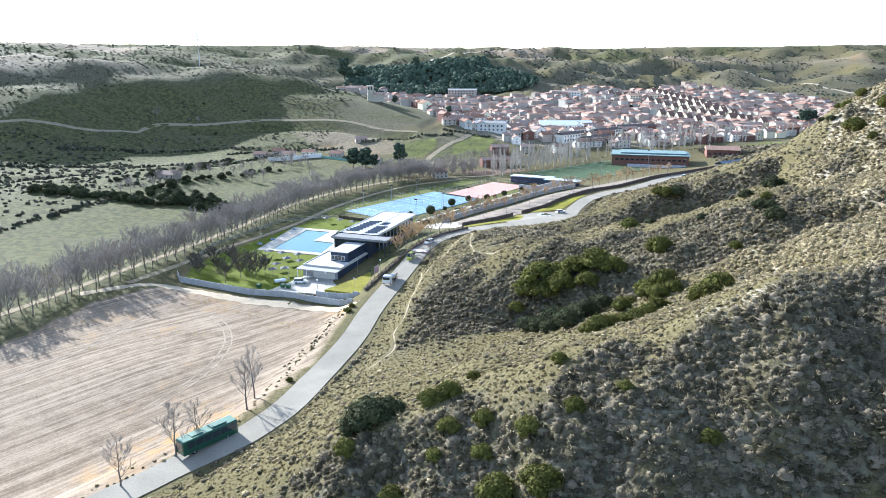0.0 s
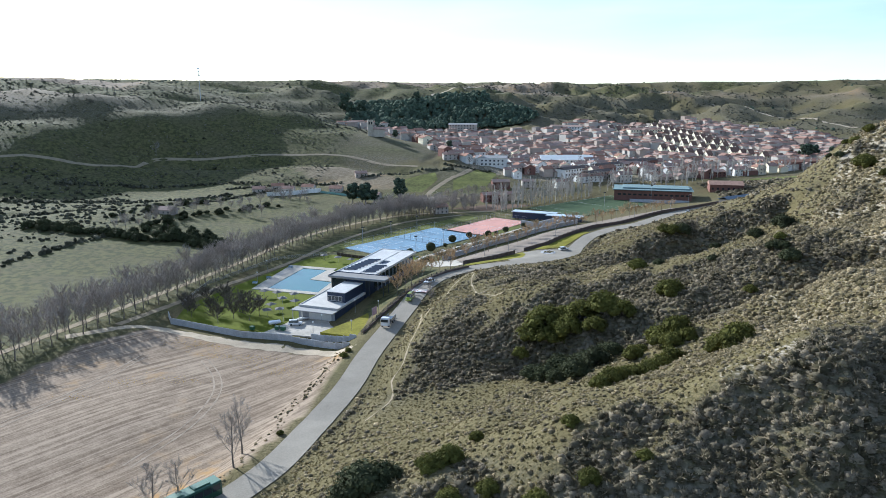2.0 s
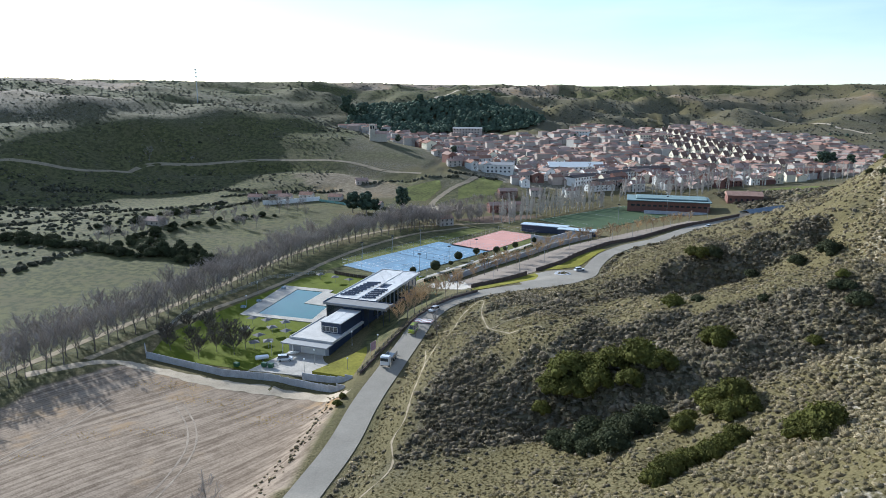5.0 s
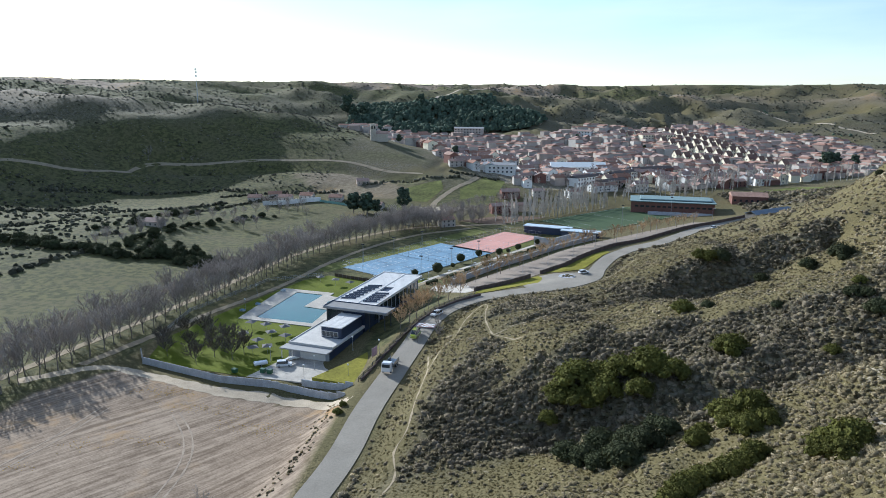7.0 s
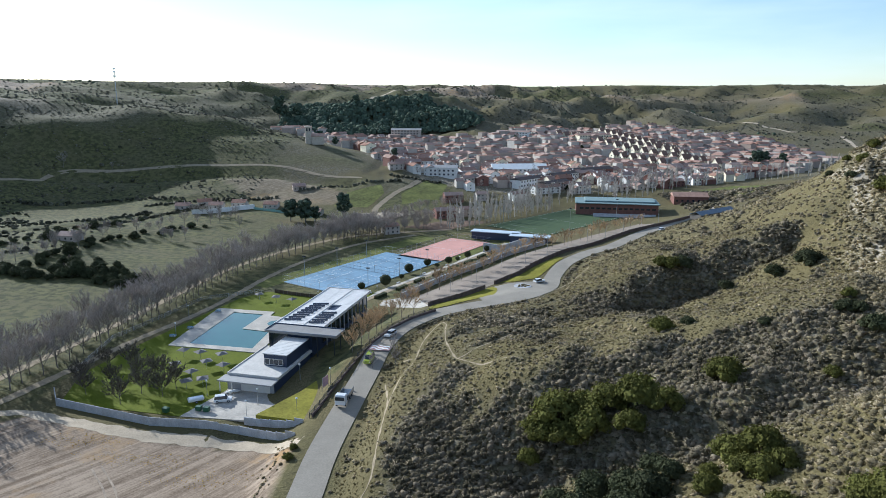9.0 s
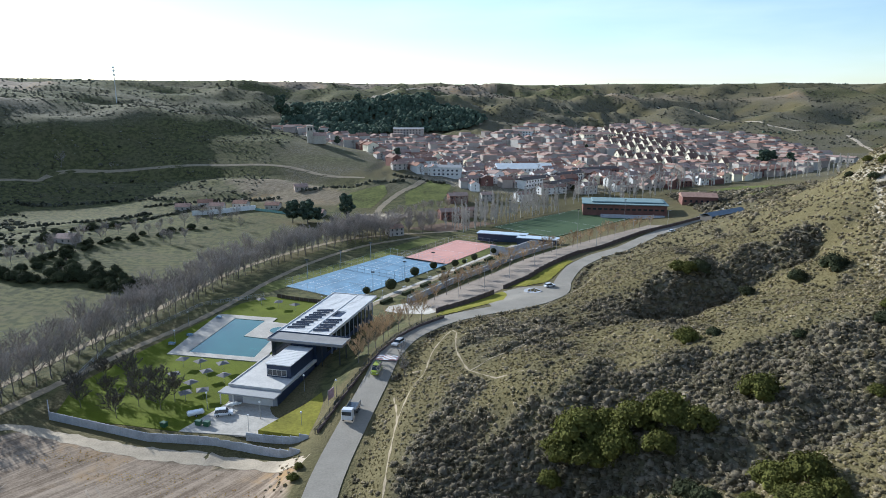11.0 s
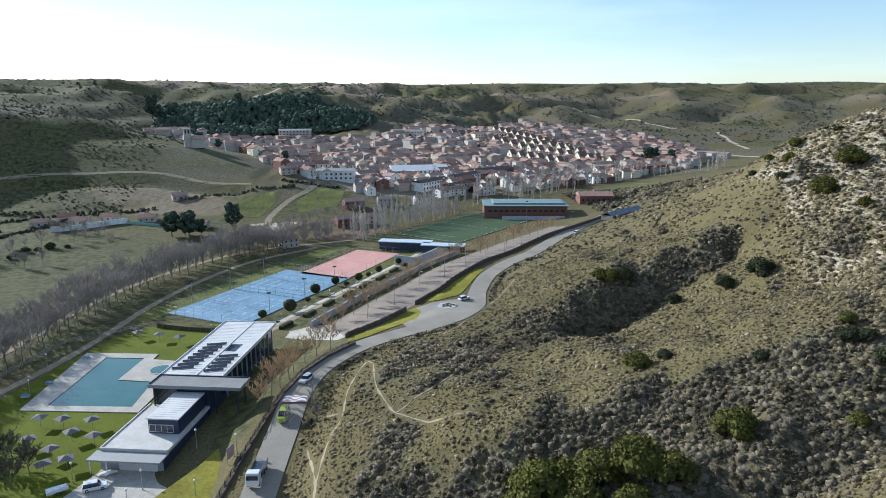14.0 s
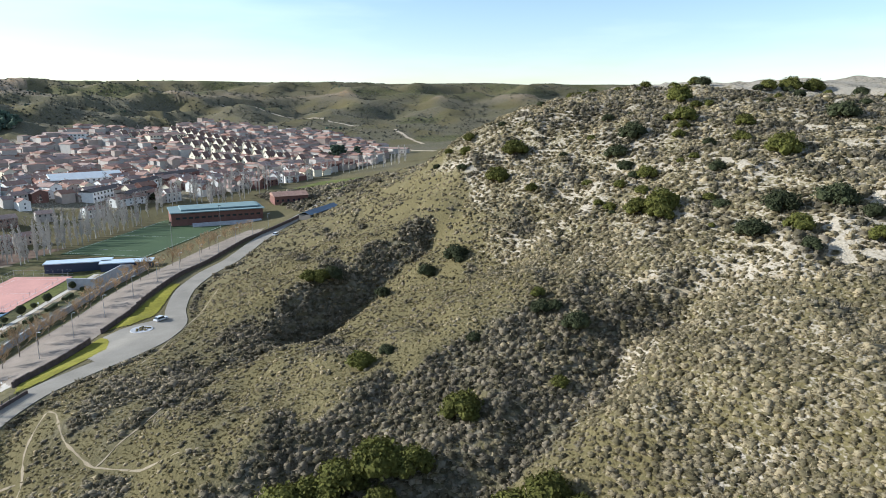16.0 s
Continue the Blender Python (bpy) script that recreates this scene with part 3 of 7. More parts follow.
def ground_material():
    m = bpy.data.materials.new("dry_hill_and_field_soil")
    m.use_nodes = True
    n, l = m.node_tree.nodes, m.node_tree.links
    p = n["Principled BSDF"]
    p.inputs["Roughness"].default_value = 0.97
    p.inputs["Specular IOR Level"].default_value = 0.15
    at = n.new("ShaderNodeAttribute")
    at.attribute_name = "cover"
    sep = n.new("ShaderNodeSeparateColor")
    l.new(at.outputs["Color"], sep.inputs[0])
    co = n.new("ShaderNodeTexCoord")

    def noise_at(scale, detail=5.0):
        t = n.new("ShaderNodeTexNoise")
        t.inputs["Scale"].default_value, t.inputs["Detail"].default_value = scale, detail
        l.new(co.outputs["Object"], t.inputs["Vector"])
        return t.outputs["Fac"]

    def mixed(fac, a, b):
        x = n.new("ShaderNodeMix")
        x.data_type = "RGBA"
        l.new(fac, x.inputs["Factor"])
        for key, c in (("A", a), ("B", b)):
            if isinstance(c, tuple):
                x.inputs[key].default_value = (*c, 1)
            else:
                l.new(c, x.inputs[key])
        return x.outputs["Result"]

    def sharp(value, low, high):
        r = n.new("ShaderNodeMapRange")
        r.inputs["From Min"].default_value, r.inputs["From Max"].default_value = low, high
        l.new(value, r.inputs["Value"])
        return r.outputs[0]

    def times(a, b):
        x = n.new("ShaderNodeMath")
        x.operation = "MULTIPLY"
        l.new(a, x.inputs[0])
        l.new(b, x.inputs[1])
        return x.outputs[0]

    def plus(a, b):
        x = n.new("ShaderNodeMath")
        x.operation = "ADD"
        l.new(a, x.inputs[0])
        l.new(b, x.inputs[1])
        return x.outputs[0]

    fine, mid, broad = noise_at(2.2, 8), noise_at(0.35), noise_at(0.03)
    grass = mixed(sharp(fine, 0.35, 0.65), (0.084, 0.072, 0.031), (0.184, 0.149, 0.074))
    grass = mixed(sharp(broad, 0.4, 0.62), grass, (0.124, 0.102, 0.045))
    # Scrub soil colour; on the far slopes it also stands in for shade.
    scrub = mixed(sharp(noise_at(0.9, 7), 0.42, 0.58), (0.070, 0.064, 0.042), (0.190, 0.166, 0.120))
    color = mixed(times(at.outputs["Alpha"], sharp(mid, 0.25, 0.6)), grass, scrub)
    green = mixed(sharp(mid, 0.42, 0.58), (0.056, 0.058, 0.023), (0.128, 0.120, 0.046))
    green = mixed(sharp(fine, 0.5, 0.8), green, (0.125, 0.114, 0.050))
    green = mixed(times(sharp(noise_at(0.06, 6), 0.45, 0.65), sharp(mid, 0.3, 0.7)), green, (0.112, 0.098, 0.050))
    color = mixed(sep.outputs["Green"], color, green)
    # Ploughed rows run across the stubble.
    mapping, furrow = n.new("ShaderNodeMapping"), n.new("ShaderNodeTexNoise")
    along_rows = n.new("ShaderNodeMapping")
    along_rows.inputs["Rotation"].default_value, mapping.inputs["Scale"].default_value = (0, 0, radians(-55)), (0.013, 0.85, 1)
    l.new(co.outputs["Object"], along_rows.inputs[0])
    furrow.inputs["Scale"].default_value, furrow.inputs["Detail"].default_value, furrow.inputs["Roughness"].default_value = 1.0, 6.0, 0.65
    l.new(along_rows.outputs[0], mapping.inputs[0])
    l.new(mapping.outputs[0], furrow.inputs["Vector"])
    stubble = mixed(sharp(plus(plus(furrow.outputs["Fac"], furrow.outputs["Fac"]), plus(fine, plus(furrow.outputs["Fac"], mid))), 2.05, 2.95), (0.160, 0.115, 0.078), (0.375, 0.290, 0.210))
    stubble = mixed(times(sharp(broad, 0.52, 0.66), sharp(mid, 0.45, 0.6)), stubble, (0.34, 0.20, 0.075))
    color = mixed(sep.outputs["Red"], color, stubble)
    chalk = mixed(sharp(fine, 0.3, 0.7), (0.29, 0.245, 0.180), (0.46, 0.40, 0.315))
    # Chalk shows in small streaks that follow the slope; far ones carry haze.
    flat = n.new("ShaderNodeMapping")
    flat.inputs["Scale"].default_value = (1.0, 1.0, 3.0)
    streak = n.new("ShaderNodeTexNoise")
    streak.inputs["Scale"].default_value, streak.inputs["Detail"].default_value, streak.inputs["Roughness"].default_value = 1.0, 7.0, 0.6
    l.new(co.outputs["Object"], flat.inputs[0])
    l.new(flat.outputs[0], streak.inputs["Vector"])
    color = mixed(sharp(plus(sep.outputs["Blue"], streak.outputs["Fac"]), 0.90, 1.06), color, chalk)
    l.new(color, p.inputs["Base Color"])
    b = n.new("ShaderNodeBump")
    b.inputs["Strength"].default_value, b.inputs["Distance"].default_value = 0.9, 0.35
    l.new(times(plus(fine, noise_at(0.8, 6)), sharp(sep.outputs["Red"], 1.0, -0.25)), b.inputs["Height"])
    l.new(b.outputs[0], p.inputs["Normal"])
    return m


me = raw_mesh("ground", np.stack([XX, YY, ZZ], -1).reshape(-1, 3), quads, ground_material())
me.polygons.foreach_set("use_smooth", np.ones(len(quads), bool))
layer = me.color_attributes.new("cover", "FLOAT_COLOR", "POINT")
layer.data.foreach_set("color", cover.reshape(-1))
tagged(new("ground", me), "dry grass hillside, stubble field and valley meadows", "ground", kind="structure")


# ---- roads, tracks and paths ----
def smooth_line(line, gap=2.0):
    """A polyline, rounded, with a point every few metres."""
    p = [Vector((*q, 0)) for q in line]
    p = [p[0] * 2 - p[1]] + p + [p[-1] * 2 - p[-2]]
    out = []
    for a, b, c, d in zip(p, p[1:], p[2:], p[3:]):
        k = max(1, int((c - b).length / gap))
        for i in range(k):
            s = i / k
            out.append(0.5 * ((2 * b) + (c - a) * s + (2 * a - 5 * b + 4 * c - d) * s * s + (3 * b - a - 3 * c + d) * s ** 3))
    out.append(p[-2])
    return out


def ribbon(name, line, width, mat, label, lift=0.1, category="path", offset=0.0, dash=None, parent=None, across=1, rough=0.0):
    """A strip laid along a line on the ground, with a little thickness."""
    pts = smooth_line(line, 1.0 if dash else 1.6)
    verts, faces = [], []
    for i, q in enumerate(pts):
        d = (pts[min(i + 1, len(pts) - 1)] - pts[max(i - 1, 0)]).normalized()
        side = Vector((d.y, -d.x, 0))
        wide = width * (1 + rough * math.sin(i * 1.7) * math.sin(i * 0.61))
        for k in range(across + 1):
            w = q + side * (offset + wide * (k / across - 0.5))
            verts.append((w.x, w.y, float(ground(w.x, w.y)) + lift))
    a = across + 1
    for i in range(len(pts) - 1):
        if dash and i % dash[1] >= dash[0]:
            continue
        for k in range(across):
            faces.append((i * a + k, i * a + k + 1, (i + 1) * a + k + 1, (i + 1) * a + k))
    n = len(verts)
    low = [(x, y, z - 0.35) for x, y, z in verts]
    edge = [] if dash else [f for i in range(len(pts) - 1) for f in ((i * a, (i + 1) * a, n + (i + 1) * a, n + i * a), ((i + 1) * a + across, i * a + across, n + i * a + across, n + (i + 1) * a + across))]
    ob = new(name, raw_mesh(name, verts + low, faces + edge, mat))
    ob.parent = parent
    return ob if parent else tagged(ob, label, category, kind="structure")


road = ribbon("road", ROAD, 6.4, ASPHALT, "pale worn asphalt lane along the hill foot", 0.14, "road", across=4)
ribbon("side_lane", [(136, 464), (150, 481), (168, 497), (190, 512)], 3.6, ASPHALT, "narrow pale lane behind the long shed", 0.14, "road", across=2)
ribbon("dirt_track", [(-128, 196), (-112, 208), (-100, 205.5), (-77, 199.5), (-54, 196.5), (-40, 192)], 3.8, DIRT, "pale dirt track between the stubble and the wall", 0.03, rough=0.25, across=4)
AVENUE = [(-165, 120), (-140, 175), (-128, 225), (-121, 262), (-114, 303), (-107, 342), (-95, 376), (-75, 405), (-50, 425), (-10, 440)]
ribbon("avenue_track", AVENUE, 3.0, TRACK, "pale gravel track between rows of bare trees", 0.10, rough=0.2)
ribbon("avenue_track", [(-119, 208), (-112, 235), (-105.5, 259), (-98.4, 279), (-92.6, 300), (-85.7, 334), (-76, 365), (-58, 398), (-30, 424)], 2.6, TRACK, "pale gravel path beside the bare trees", 0.10, rough=0.2)
for line in ([(-122, 118), (-111, 132), (-104, 148), (-99, 166), (-97, 186)], [(-80, 186), (-72, 176), (-67, 164), (-66, 148), (-70, 132)]):
    for side in (-0.9, 0.9):
        ribbon("tyre_track", line, 0.36, material("pressed_pale_earth", (0.33, 0.265, 0.20), 0.95, vary=0.35, grain=1.5), "faint pale tyre track across the stubble", 0.03, offset=side, rough=0.5)
PATHS = ([(-26, 146), (-22.2, 155), (-24, 165), (-22.5, 171), (-22.5, 182), (-22.3, 196), (-21, 206), (-19.5, 213)], [(-22.2, 197), (-23, 204.8), (-24.6, 216)],
             [(-19.9, 213.5), (-17.7, 219.4), (-16.4, 232), (-13, 242.5), (-11.3, 246), (-10.3, 243), (-10.3, 230.5), (-8.1, 217), (-7.2, 213.8)], [(-7.2, 213.8), (-1.8, 204.2), (6, 199)],
             [(-7, 214), (0, 221), (7, 229)], [(-21, 226), (-17.5, 221)], [(10, 267), (18, 283), (28, 300), (46, 326)])
for line in PATHS:
    ribbon("footpath", line, 0.34, TRACK, "narrow chalky footpath trodden through dry scrub", 0.05, rough=0.9)
ribbon("chalk_track", [(81, 186), (83, 177), (84.5, 168), (86.5, 160), (90, 153), (94, 147.5), (97, 141), (103, 132)], 0.45, TRACK, "narrow white chalk track across the hillside", 0.08, rough=0.4)
ribbon("hillside_road", [(-420, 440), (-350, 500), (-315, 532), (-299, 556), (-268, 571), (-230, 582), (-188, 588), (-143, 585), (-105, 568), (-78, 563)], 3.0, TRACK,
       "pale unmade road along the far slope", 0.12, "road")
ribbon("slope_track", [(-58, 476), (-60, 500), (-50, 532), (-40, 553), (-32, 590)], 4.0, TRACK, "wide sandy track up to the houses", 0.1, rough=0.2)
ribbon("ridge_track", [(-60, 1180), (-133, 1060), (-84, 990), (-32, 952), (20, 930)], 6, DIRT, "pale track over the far plateau", 0.4)
for line in ([(335, 1268), (385, 1143), (417, 1121), (468, 1029)], [(300, 970), (318, 955), (361, 888), (400, 800), (415, 740)], [(510, 990), (484, 902), (470, 850)]):
    ribbon("hill_track", line, 5, DIRT, "pale unmade track on the far slope", 0.3, rough=0.3)


def plate(name, pts, z, mat, label="", category="", parent=None, deep=0.4, kind="structure"):
    """A flat slab with the given outline."""
    bm = bmesh.new()
    f = bm.faces.new([bm.verts.new((x, y, z)) for x, y in pts])
    if f.normal.z < 0:
        f.normal_flip()
    low = bmesh.ops.extrude_face_region(bm, geom=[f])["geom"]
    for v in low:
        if isinstance(v, bmesh.types.BMVert):
            v.co.z -= deep
    bmesh.ops.recalc_face_normals(bm, faces=bm.faces)
    bmesh.ops.triangulate(bm, faces=bm.faces)
    ob = part(name, bm, mat, parent)
    return ob if parent else tagged(ob, label, category, kind=kind)


def drape(name, poly, lift, mat, label, category, cell=0.35):
    """A surfaced area that follows the ground."""
    gx, gy = np.arange(min(p[0] for p in poly), max(p[0] for p in poly), cell), np.arange(min(p[1] for p in poly), max(p[1] for p in poly), cell)
    xx, yy = np.meshgrid(gx, gy)
    i0 = np.arange(xx.size).reshape(xx.shape)
    q = np.stack([i0[:-1, :-1], i0[:-1, 1:], i0[1:, 1:], i0[1:, :-1]], -1)[inside(xx[:-1, :-1] + cell / 2, yy[:-1, :-1] + cell / 2, poly)]
    ob = new(name, raw_mesh(name, np.stack([xx, yy, ground(xx, yy) + lift], -1).reshape(-1, 3), q, mat))
    return tagged(ob, label, category, kind="structure")


drape("promenade", [(-22, 299), (-8, 322), (12.7, 352), (36.4, 384), (62, 413), (98, 450), (106, 443), (89, 414.5), (66, 389.5), (42.8, 361.8), (22.3, 334.2), (6.4, 310), (2.4, 301.5), (-7.6, 287.8), (-16.6, 277)], 0.12, PROMENADE, "brownish paved promenade behind the stone wall", "pavement", 0.5)
drape("entrance_place", [(-34, 299), (-27, 301), (-21.6, 298.6), (-16.6, 277.5), (-19, 276), (-24.5, 283), (-30, 288), (-35, 293)], 0.13, PAVING, "pale paved place before the courts", "pavement", 0.4)
drape("verge", [(-15.2, 276), (-6.5, 287), (3.4, 301), (6, 304.5), (7.8, 300.8), (5.6, 292), (-1, 283.4), (-9, 275.5), (-16.6, 269)], 0.15, VERGE, "green grass verge above the lane", "verge", 0.4)
drape("verge", [(8.5, 311.5), (16, 322), (24, 333.4), (36, 349), (38.5, 346.5), (33.8, 338.5), (27.2, 326), (23, 318), (15, 311.5)], 0.15, VERGE, "green grass verge above the lane", "verge", 0.4)
drape("turning_place", [(3, 300), (0, 286), (2, 279), (15, 286), (25.5, 297), (30, 312), (28, 318), (22, 313), (12, 309), (7, 305)], 0.13, ASPHALT, "pale asphalt turning place beside the lane", "road")
island = thing("planted_island", turned(17, 304.5, float(ground(17, 304.5)) + 0.2, 30), "low round kerbed island with dry plants", "traffic island")
bm = bmesh.new()
bmesh.ops.create_cone(bm, cap_ends=True, segments=22, radius1=3.2, radius2=3.1, depth=0.3)
part("kerb", bm, CONCRETE, island)
for k in range(9):
    bm = bmesh.new()
    for j in range(3):
        ball(bm, (2.0 * math.sqrt(k / 9) * math.cos(k * 2.4) + random.uniform(-0.3, 0.3), 2.0 * math.sqrt(k / 9) * math.sin(k * 2.4) + random.uniform(-0.3, 0.3), 0.2), random.uniform(0.25, 0.5), 0.8, 1)
    part("plant", bm, TUFT, island, "dry brown plant")

# ---- sports centre with pool ----
SITE = turned(-61.4, 244, -0.8, 13)


def on_site(u, v):
    p = SITE @ Vector((u, v, 0))
    return p.x, p.y


plate("lawn", [(-104, 214.5), (-72, 208), (-66, 222), (-64, 247), (-58, 280), (-54, 306), (-80, 312), (-88, 303), (-95, 281), (-102, 258), (-108.5, 232)], -0.70, LAWN, "bright green mown lawn round the pool", "lawn")
plate("lawn", [(-53.5, 206), (-41.5, 203.2), (-38.5, 216), (-36, 229), (-40.5, 233), (-46, 219)], 0.9, VERGE, "green grass bank beside the yard", "lawn", deep=2.2)
plate("yard", [(-72, 208), (-53.5, 206), (-46, 219), (-44, 236), (-64, 240), (-66, 222)], -0.66, PAVING, "pale concrete yard with parked cars", "yard")
plate("lawn", [(-56, 306), (-40, 300), (-34, 312), (-60, 312)], -0.72, LAWN, "small green lawn between building and courts", "lawn")

pool = thing("swimming_pool", Matrix(), "L-shaped outdoor pool with teal water and pale deck", "swimming pool")
POOL = [(-88.4, 255.3), (-67.9, 251.5), (-66.9, 266.2), (-76.3, 268.9), (-73.7, 283.7), (-84.7, 285.9)]
DECK = [(-94, 253.6), (-65.6, 248.2), (-60.4, 279), (-71, 282.5), (-70.5, 286.5), (-91.5, 290.5)]
bm = bmesh.new()
loops = []
for outline in (DECK, POOL):
    vs = [bm.verts.new((x, y, -0.5)) for x, y in outline]
    loops += [bm.edges.new((a, b)) for a, b in zip(vs, vs[1:] + vs[:1])]
bmesh.ops.triangle_fill(bm, edges=loops, use_beauty=True)
top_faces = list(bm.faces)
low = bmesh.ops.extrude_face_region(bm, geom=top_faces)["geom"]
for v in low:
    if isinstance(v, bmesh.types.BMVert):
        v.co.z -= 0.5
bmesh.ops.recalc_face_normals(bm, faces=bm.faces)
part("deck", bm, PAVING, pool, "pale paved pool deck")
plate("water", POOL, -0.64, WATER, parent=pool, deep=0.05)["label"] = "still teal water"
bm = bmesh.new()
bmesh.ops.create_cone(bm, cap_ends=True, segments=28, radius1=3.2, radius2=3.2, depth=0.16)
shift(bm.verts, pose(-66.8, 274.2, -0.47))
part("paddling_pool_rim", bm, PAVING, pool)
bm = bmesh.new()
bmesh.ops.create_cone(bm, cap_ends=True, segments=28, radius1=2.8, radius2=2.8, depth=0.05)
shift(bm.verts, pose(-66.8, 274.2, -0.375))
part("paddling_pool_water", bm, WATER, pool)

centre = thing("sports_building", SITE, "modern grey sports building with flat white roofs and glass front", "building")
# Dark colour paints the shade on this wall's sides; the front stays grey.
bm = bmesh.new()
block(bm, 0.3, 13.4, -21, 0, 0, 3.0)
part("lower_wall", bm, CLADDING, centre, "lower wall in dark blue-grey, its shade put into the colour")
bm = bmesh.new()
block(bm, 0.3, 13.4, -21.04, -21.0, 0, 3.0)
part("front_panel", bm, PANELGREY, centre, "grey front panels")
bm = bmesh.new()
block(bm, -1.2, 13.9, -23.3, -19.5, 3.0, 3.35, bevel=0.04)
part("front_canopy", bm, ROOFGREY, centre, "grey flat canopy")
bm = bmesh.new()
block(bm, -0.6, 13.6, -19.5, 1.0, 3.0, 3.75, bevel=0.05)
block(bm, -0.6, 13.6, -19.5, -19.2, 3.75, 3.95)
block(bm, -0.6, -0.3, -19.2, 1.0, 3.75, 3.95)
part("lower_roof", bm, material("pale_gravel_roof", (0.56, 0.53, 0.49), 0.85, vary=0.15, grain=2, stain=0.3), centre, "white flat roof")
bm = bmesh.new()
block(bm, 4.2, 12.2, -21.10, -20.9, 0.1, 2.7)
for k in range(1, 9):
    block(bm, 4.2, 12.2, -21.13, -21.0, 0.3 * k, 0.3 * k + 0.03)
part("roller_door", bm, WHITE, centre, "pale roller door")
for u in (-0.8, 2.6):
    bm = bmesh.new()
    rod(bm, (u, -22.8, 0), (u, -22.8, 3.0), 0.14)
    part("column", bm, WHITE, centre)
bm = bmesh.new()
block(bm, 6.2, 12.8, -12.5, 0.5, 3.75, 7.0)
part("upper_box", bm, CLADDING, centre, "dark blue-grey clad upper storey")
bm = bmesh.new()
block(bm, 5.9, 13.0, -12.8, 0.5, 7.0, 7.25, bevel=0.04)
upper_roof = part("upper_roof", bm, WHITE, centre, "white ribbed roof")
for k in range(1, 13):
    bm = bmesh.new()
    block(bm, 5.9, 13.0, -12.8 + k, -12.72 + k, 7.25, 7.29)
    part("rib", bm, WHITE, upper_roof)
bm = bmesh.new()
block(bm, 6.5, 11.6, -12.58, -12.4, 4.2, 5.7)
w = part("window", bm, GLASS, centre)
bm = bmesh.new()
for k in range(5):
    block(bm, 6.45 + k * 1.28, 6.55 + k * 1.28, -12.66, -12.5, 4.1, 5.8)
block(bm, 6.4, 11.7, -12.66, -12.5, 5.7, 5.82)
block(bm, 6.4, 11.7, -12.66, -12.5, 4.1, 4.22)
part("window_frame", bm, WHITE, w)
bm = bmesh.new()
block(bm, 0, 21.8, -0.6, 5.6, 8.3, 8.9, bevel=0.06)
canopy = part("canopy", bm, material("dark_grey_roof_felt", (0.27, 0.26, 0.25), 0.9, vary=0.15, grain=2), centre, "large grey flat entrance canopy")
for x0, x1, y0, y1 in ((0, 21.8, -0.6, -0.45), (0, 21.8, 5.45, 5.6), (0, 0.15, -0.45, 5.45), (21.65, 21.8, -0.45, 5.45)):
    bm = bmesh.new()
    block(bm, x0, x1, y0, y1, 8.9, 9.15)
    part("parapet", bm, CLADDING if y1 > 5.5 or x1 < 1 else PANELGREY, canopy)
for u, v in ((20.6, 0.4), (20.6, 4.8), (15.5, 0.4), (1.0, 0.2)):
    bm = bmesh.new()
    rod(bm, (u, v, 0), (u, v, 8.3), 0.17, sides=8)
    part("column", bm, DARKSTEEL, centre)
bm = bmesh.new()
block(bm, 0.5, 13.6, 1.0, 44.6, 0, 8.2)
part("hall_wall", bm, CLADDING, centre, "dark glazed hall")
for k in range(9):
    bm = bmesh.new()
    block(bm, 0.7 + k * 0.65, 1.25 + k * 0.65, 0.9, 1.05, 3.9, 8.0)
    part("glass_pane", bm, GLASS, centre)
for k in range(12):
    bm = bmesh.new()
    block(bm, 13.5, 13.7, 8 + k * 3.0, 10.7 + k * 3.0, 3.2, 7.6)
    part("glass_pane", bm, GLASS, centre)
    bm = bmesh.new()
    block(bm, 0.36, 0.56, 8 + k * 3.0, 10.7 + k * 3.0, 0.6, 7.6)
    part("glass_pane", bm, GLASS, centre)
for k in range(11):
    bm = bmesh.new()
    block(bm, 14.3, 14.55, 9.2 + k * 3.3, 9.5 + k * 3.3, 0, 8.2)
    part("fin", bm, PANELGREY, centre)
bm = bmesh.new()
block(bm, -0.2, 8.1, 5.6, 45.2, 8.2, 8.7)
block(bm, 8.5, 14.8, 5.6, 22, 8.2, 8.7)
block(bm, 8.5, 14.8, 27.5, 45.2, 8.2, 8.7)
block(bm, 11.8, 14.8, 22, 27.5, 8.2, 8.7)
block(bm, 8.1, 8.5, 5.6, 45.2, 8.2, 8.85)
block(bm, -0.4, -0.2, 5.6, 45.4, 8.1, 8.95)
block(bm, 14.8, 15.0, 5.6, 45.4, 8.1, 8.95)
block(bm, -0.4, 15.0, 45.2, 45.4, 8.1, 8.95)
hall_roof = part("hall_roof", bm, WHITE, centre, "long white ribbed metal roof")
for k in range(1, 33):
    for u0, u1 in ((-0.2, 8.1), (8.5, 14.8)):
        if u0 < 0 or not 22 < 5.6 + k * 1.2 < 27.4:
            bm = bmesh.new()
            block(bm, u0, u1, 5.6 + k * 1.2, 5.66 + k * 1.2, 8.7, 8.74)
            part("rib", bm, WHITE, hall_roof)
bm = bmesh.new()
block(bm, 8.5, 11.8, 22, 27.5, 8.05, 8.25)
part("roof_well", bm, CLADDING, centre, "recessed dark roof opening")
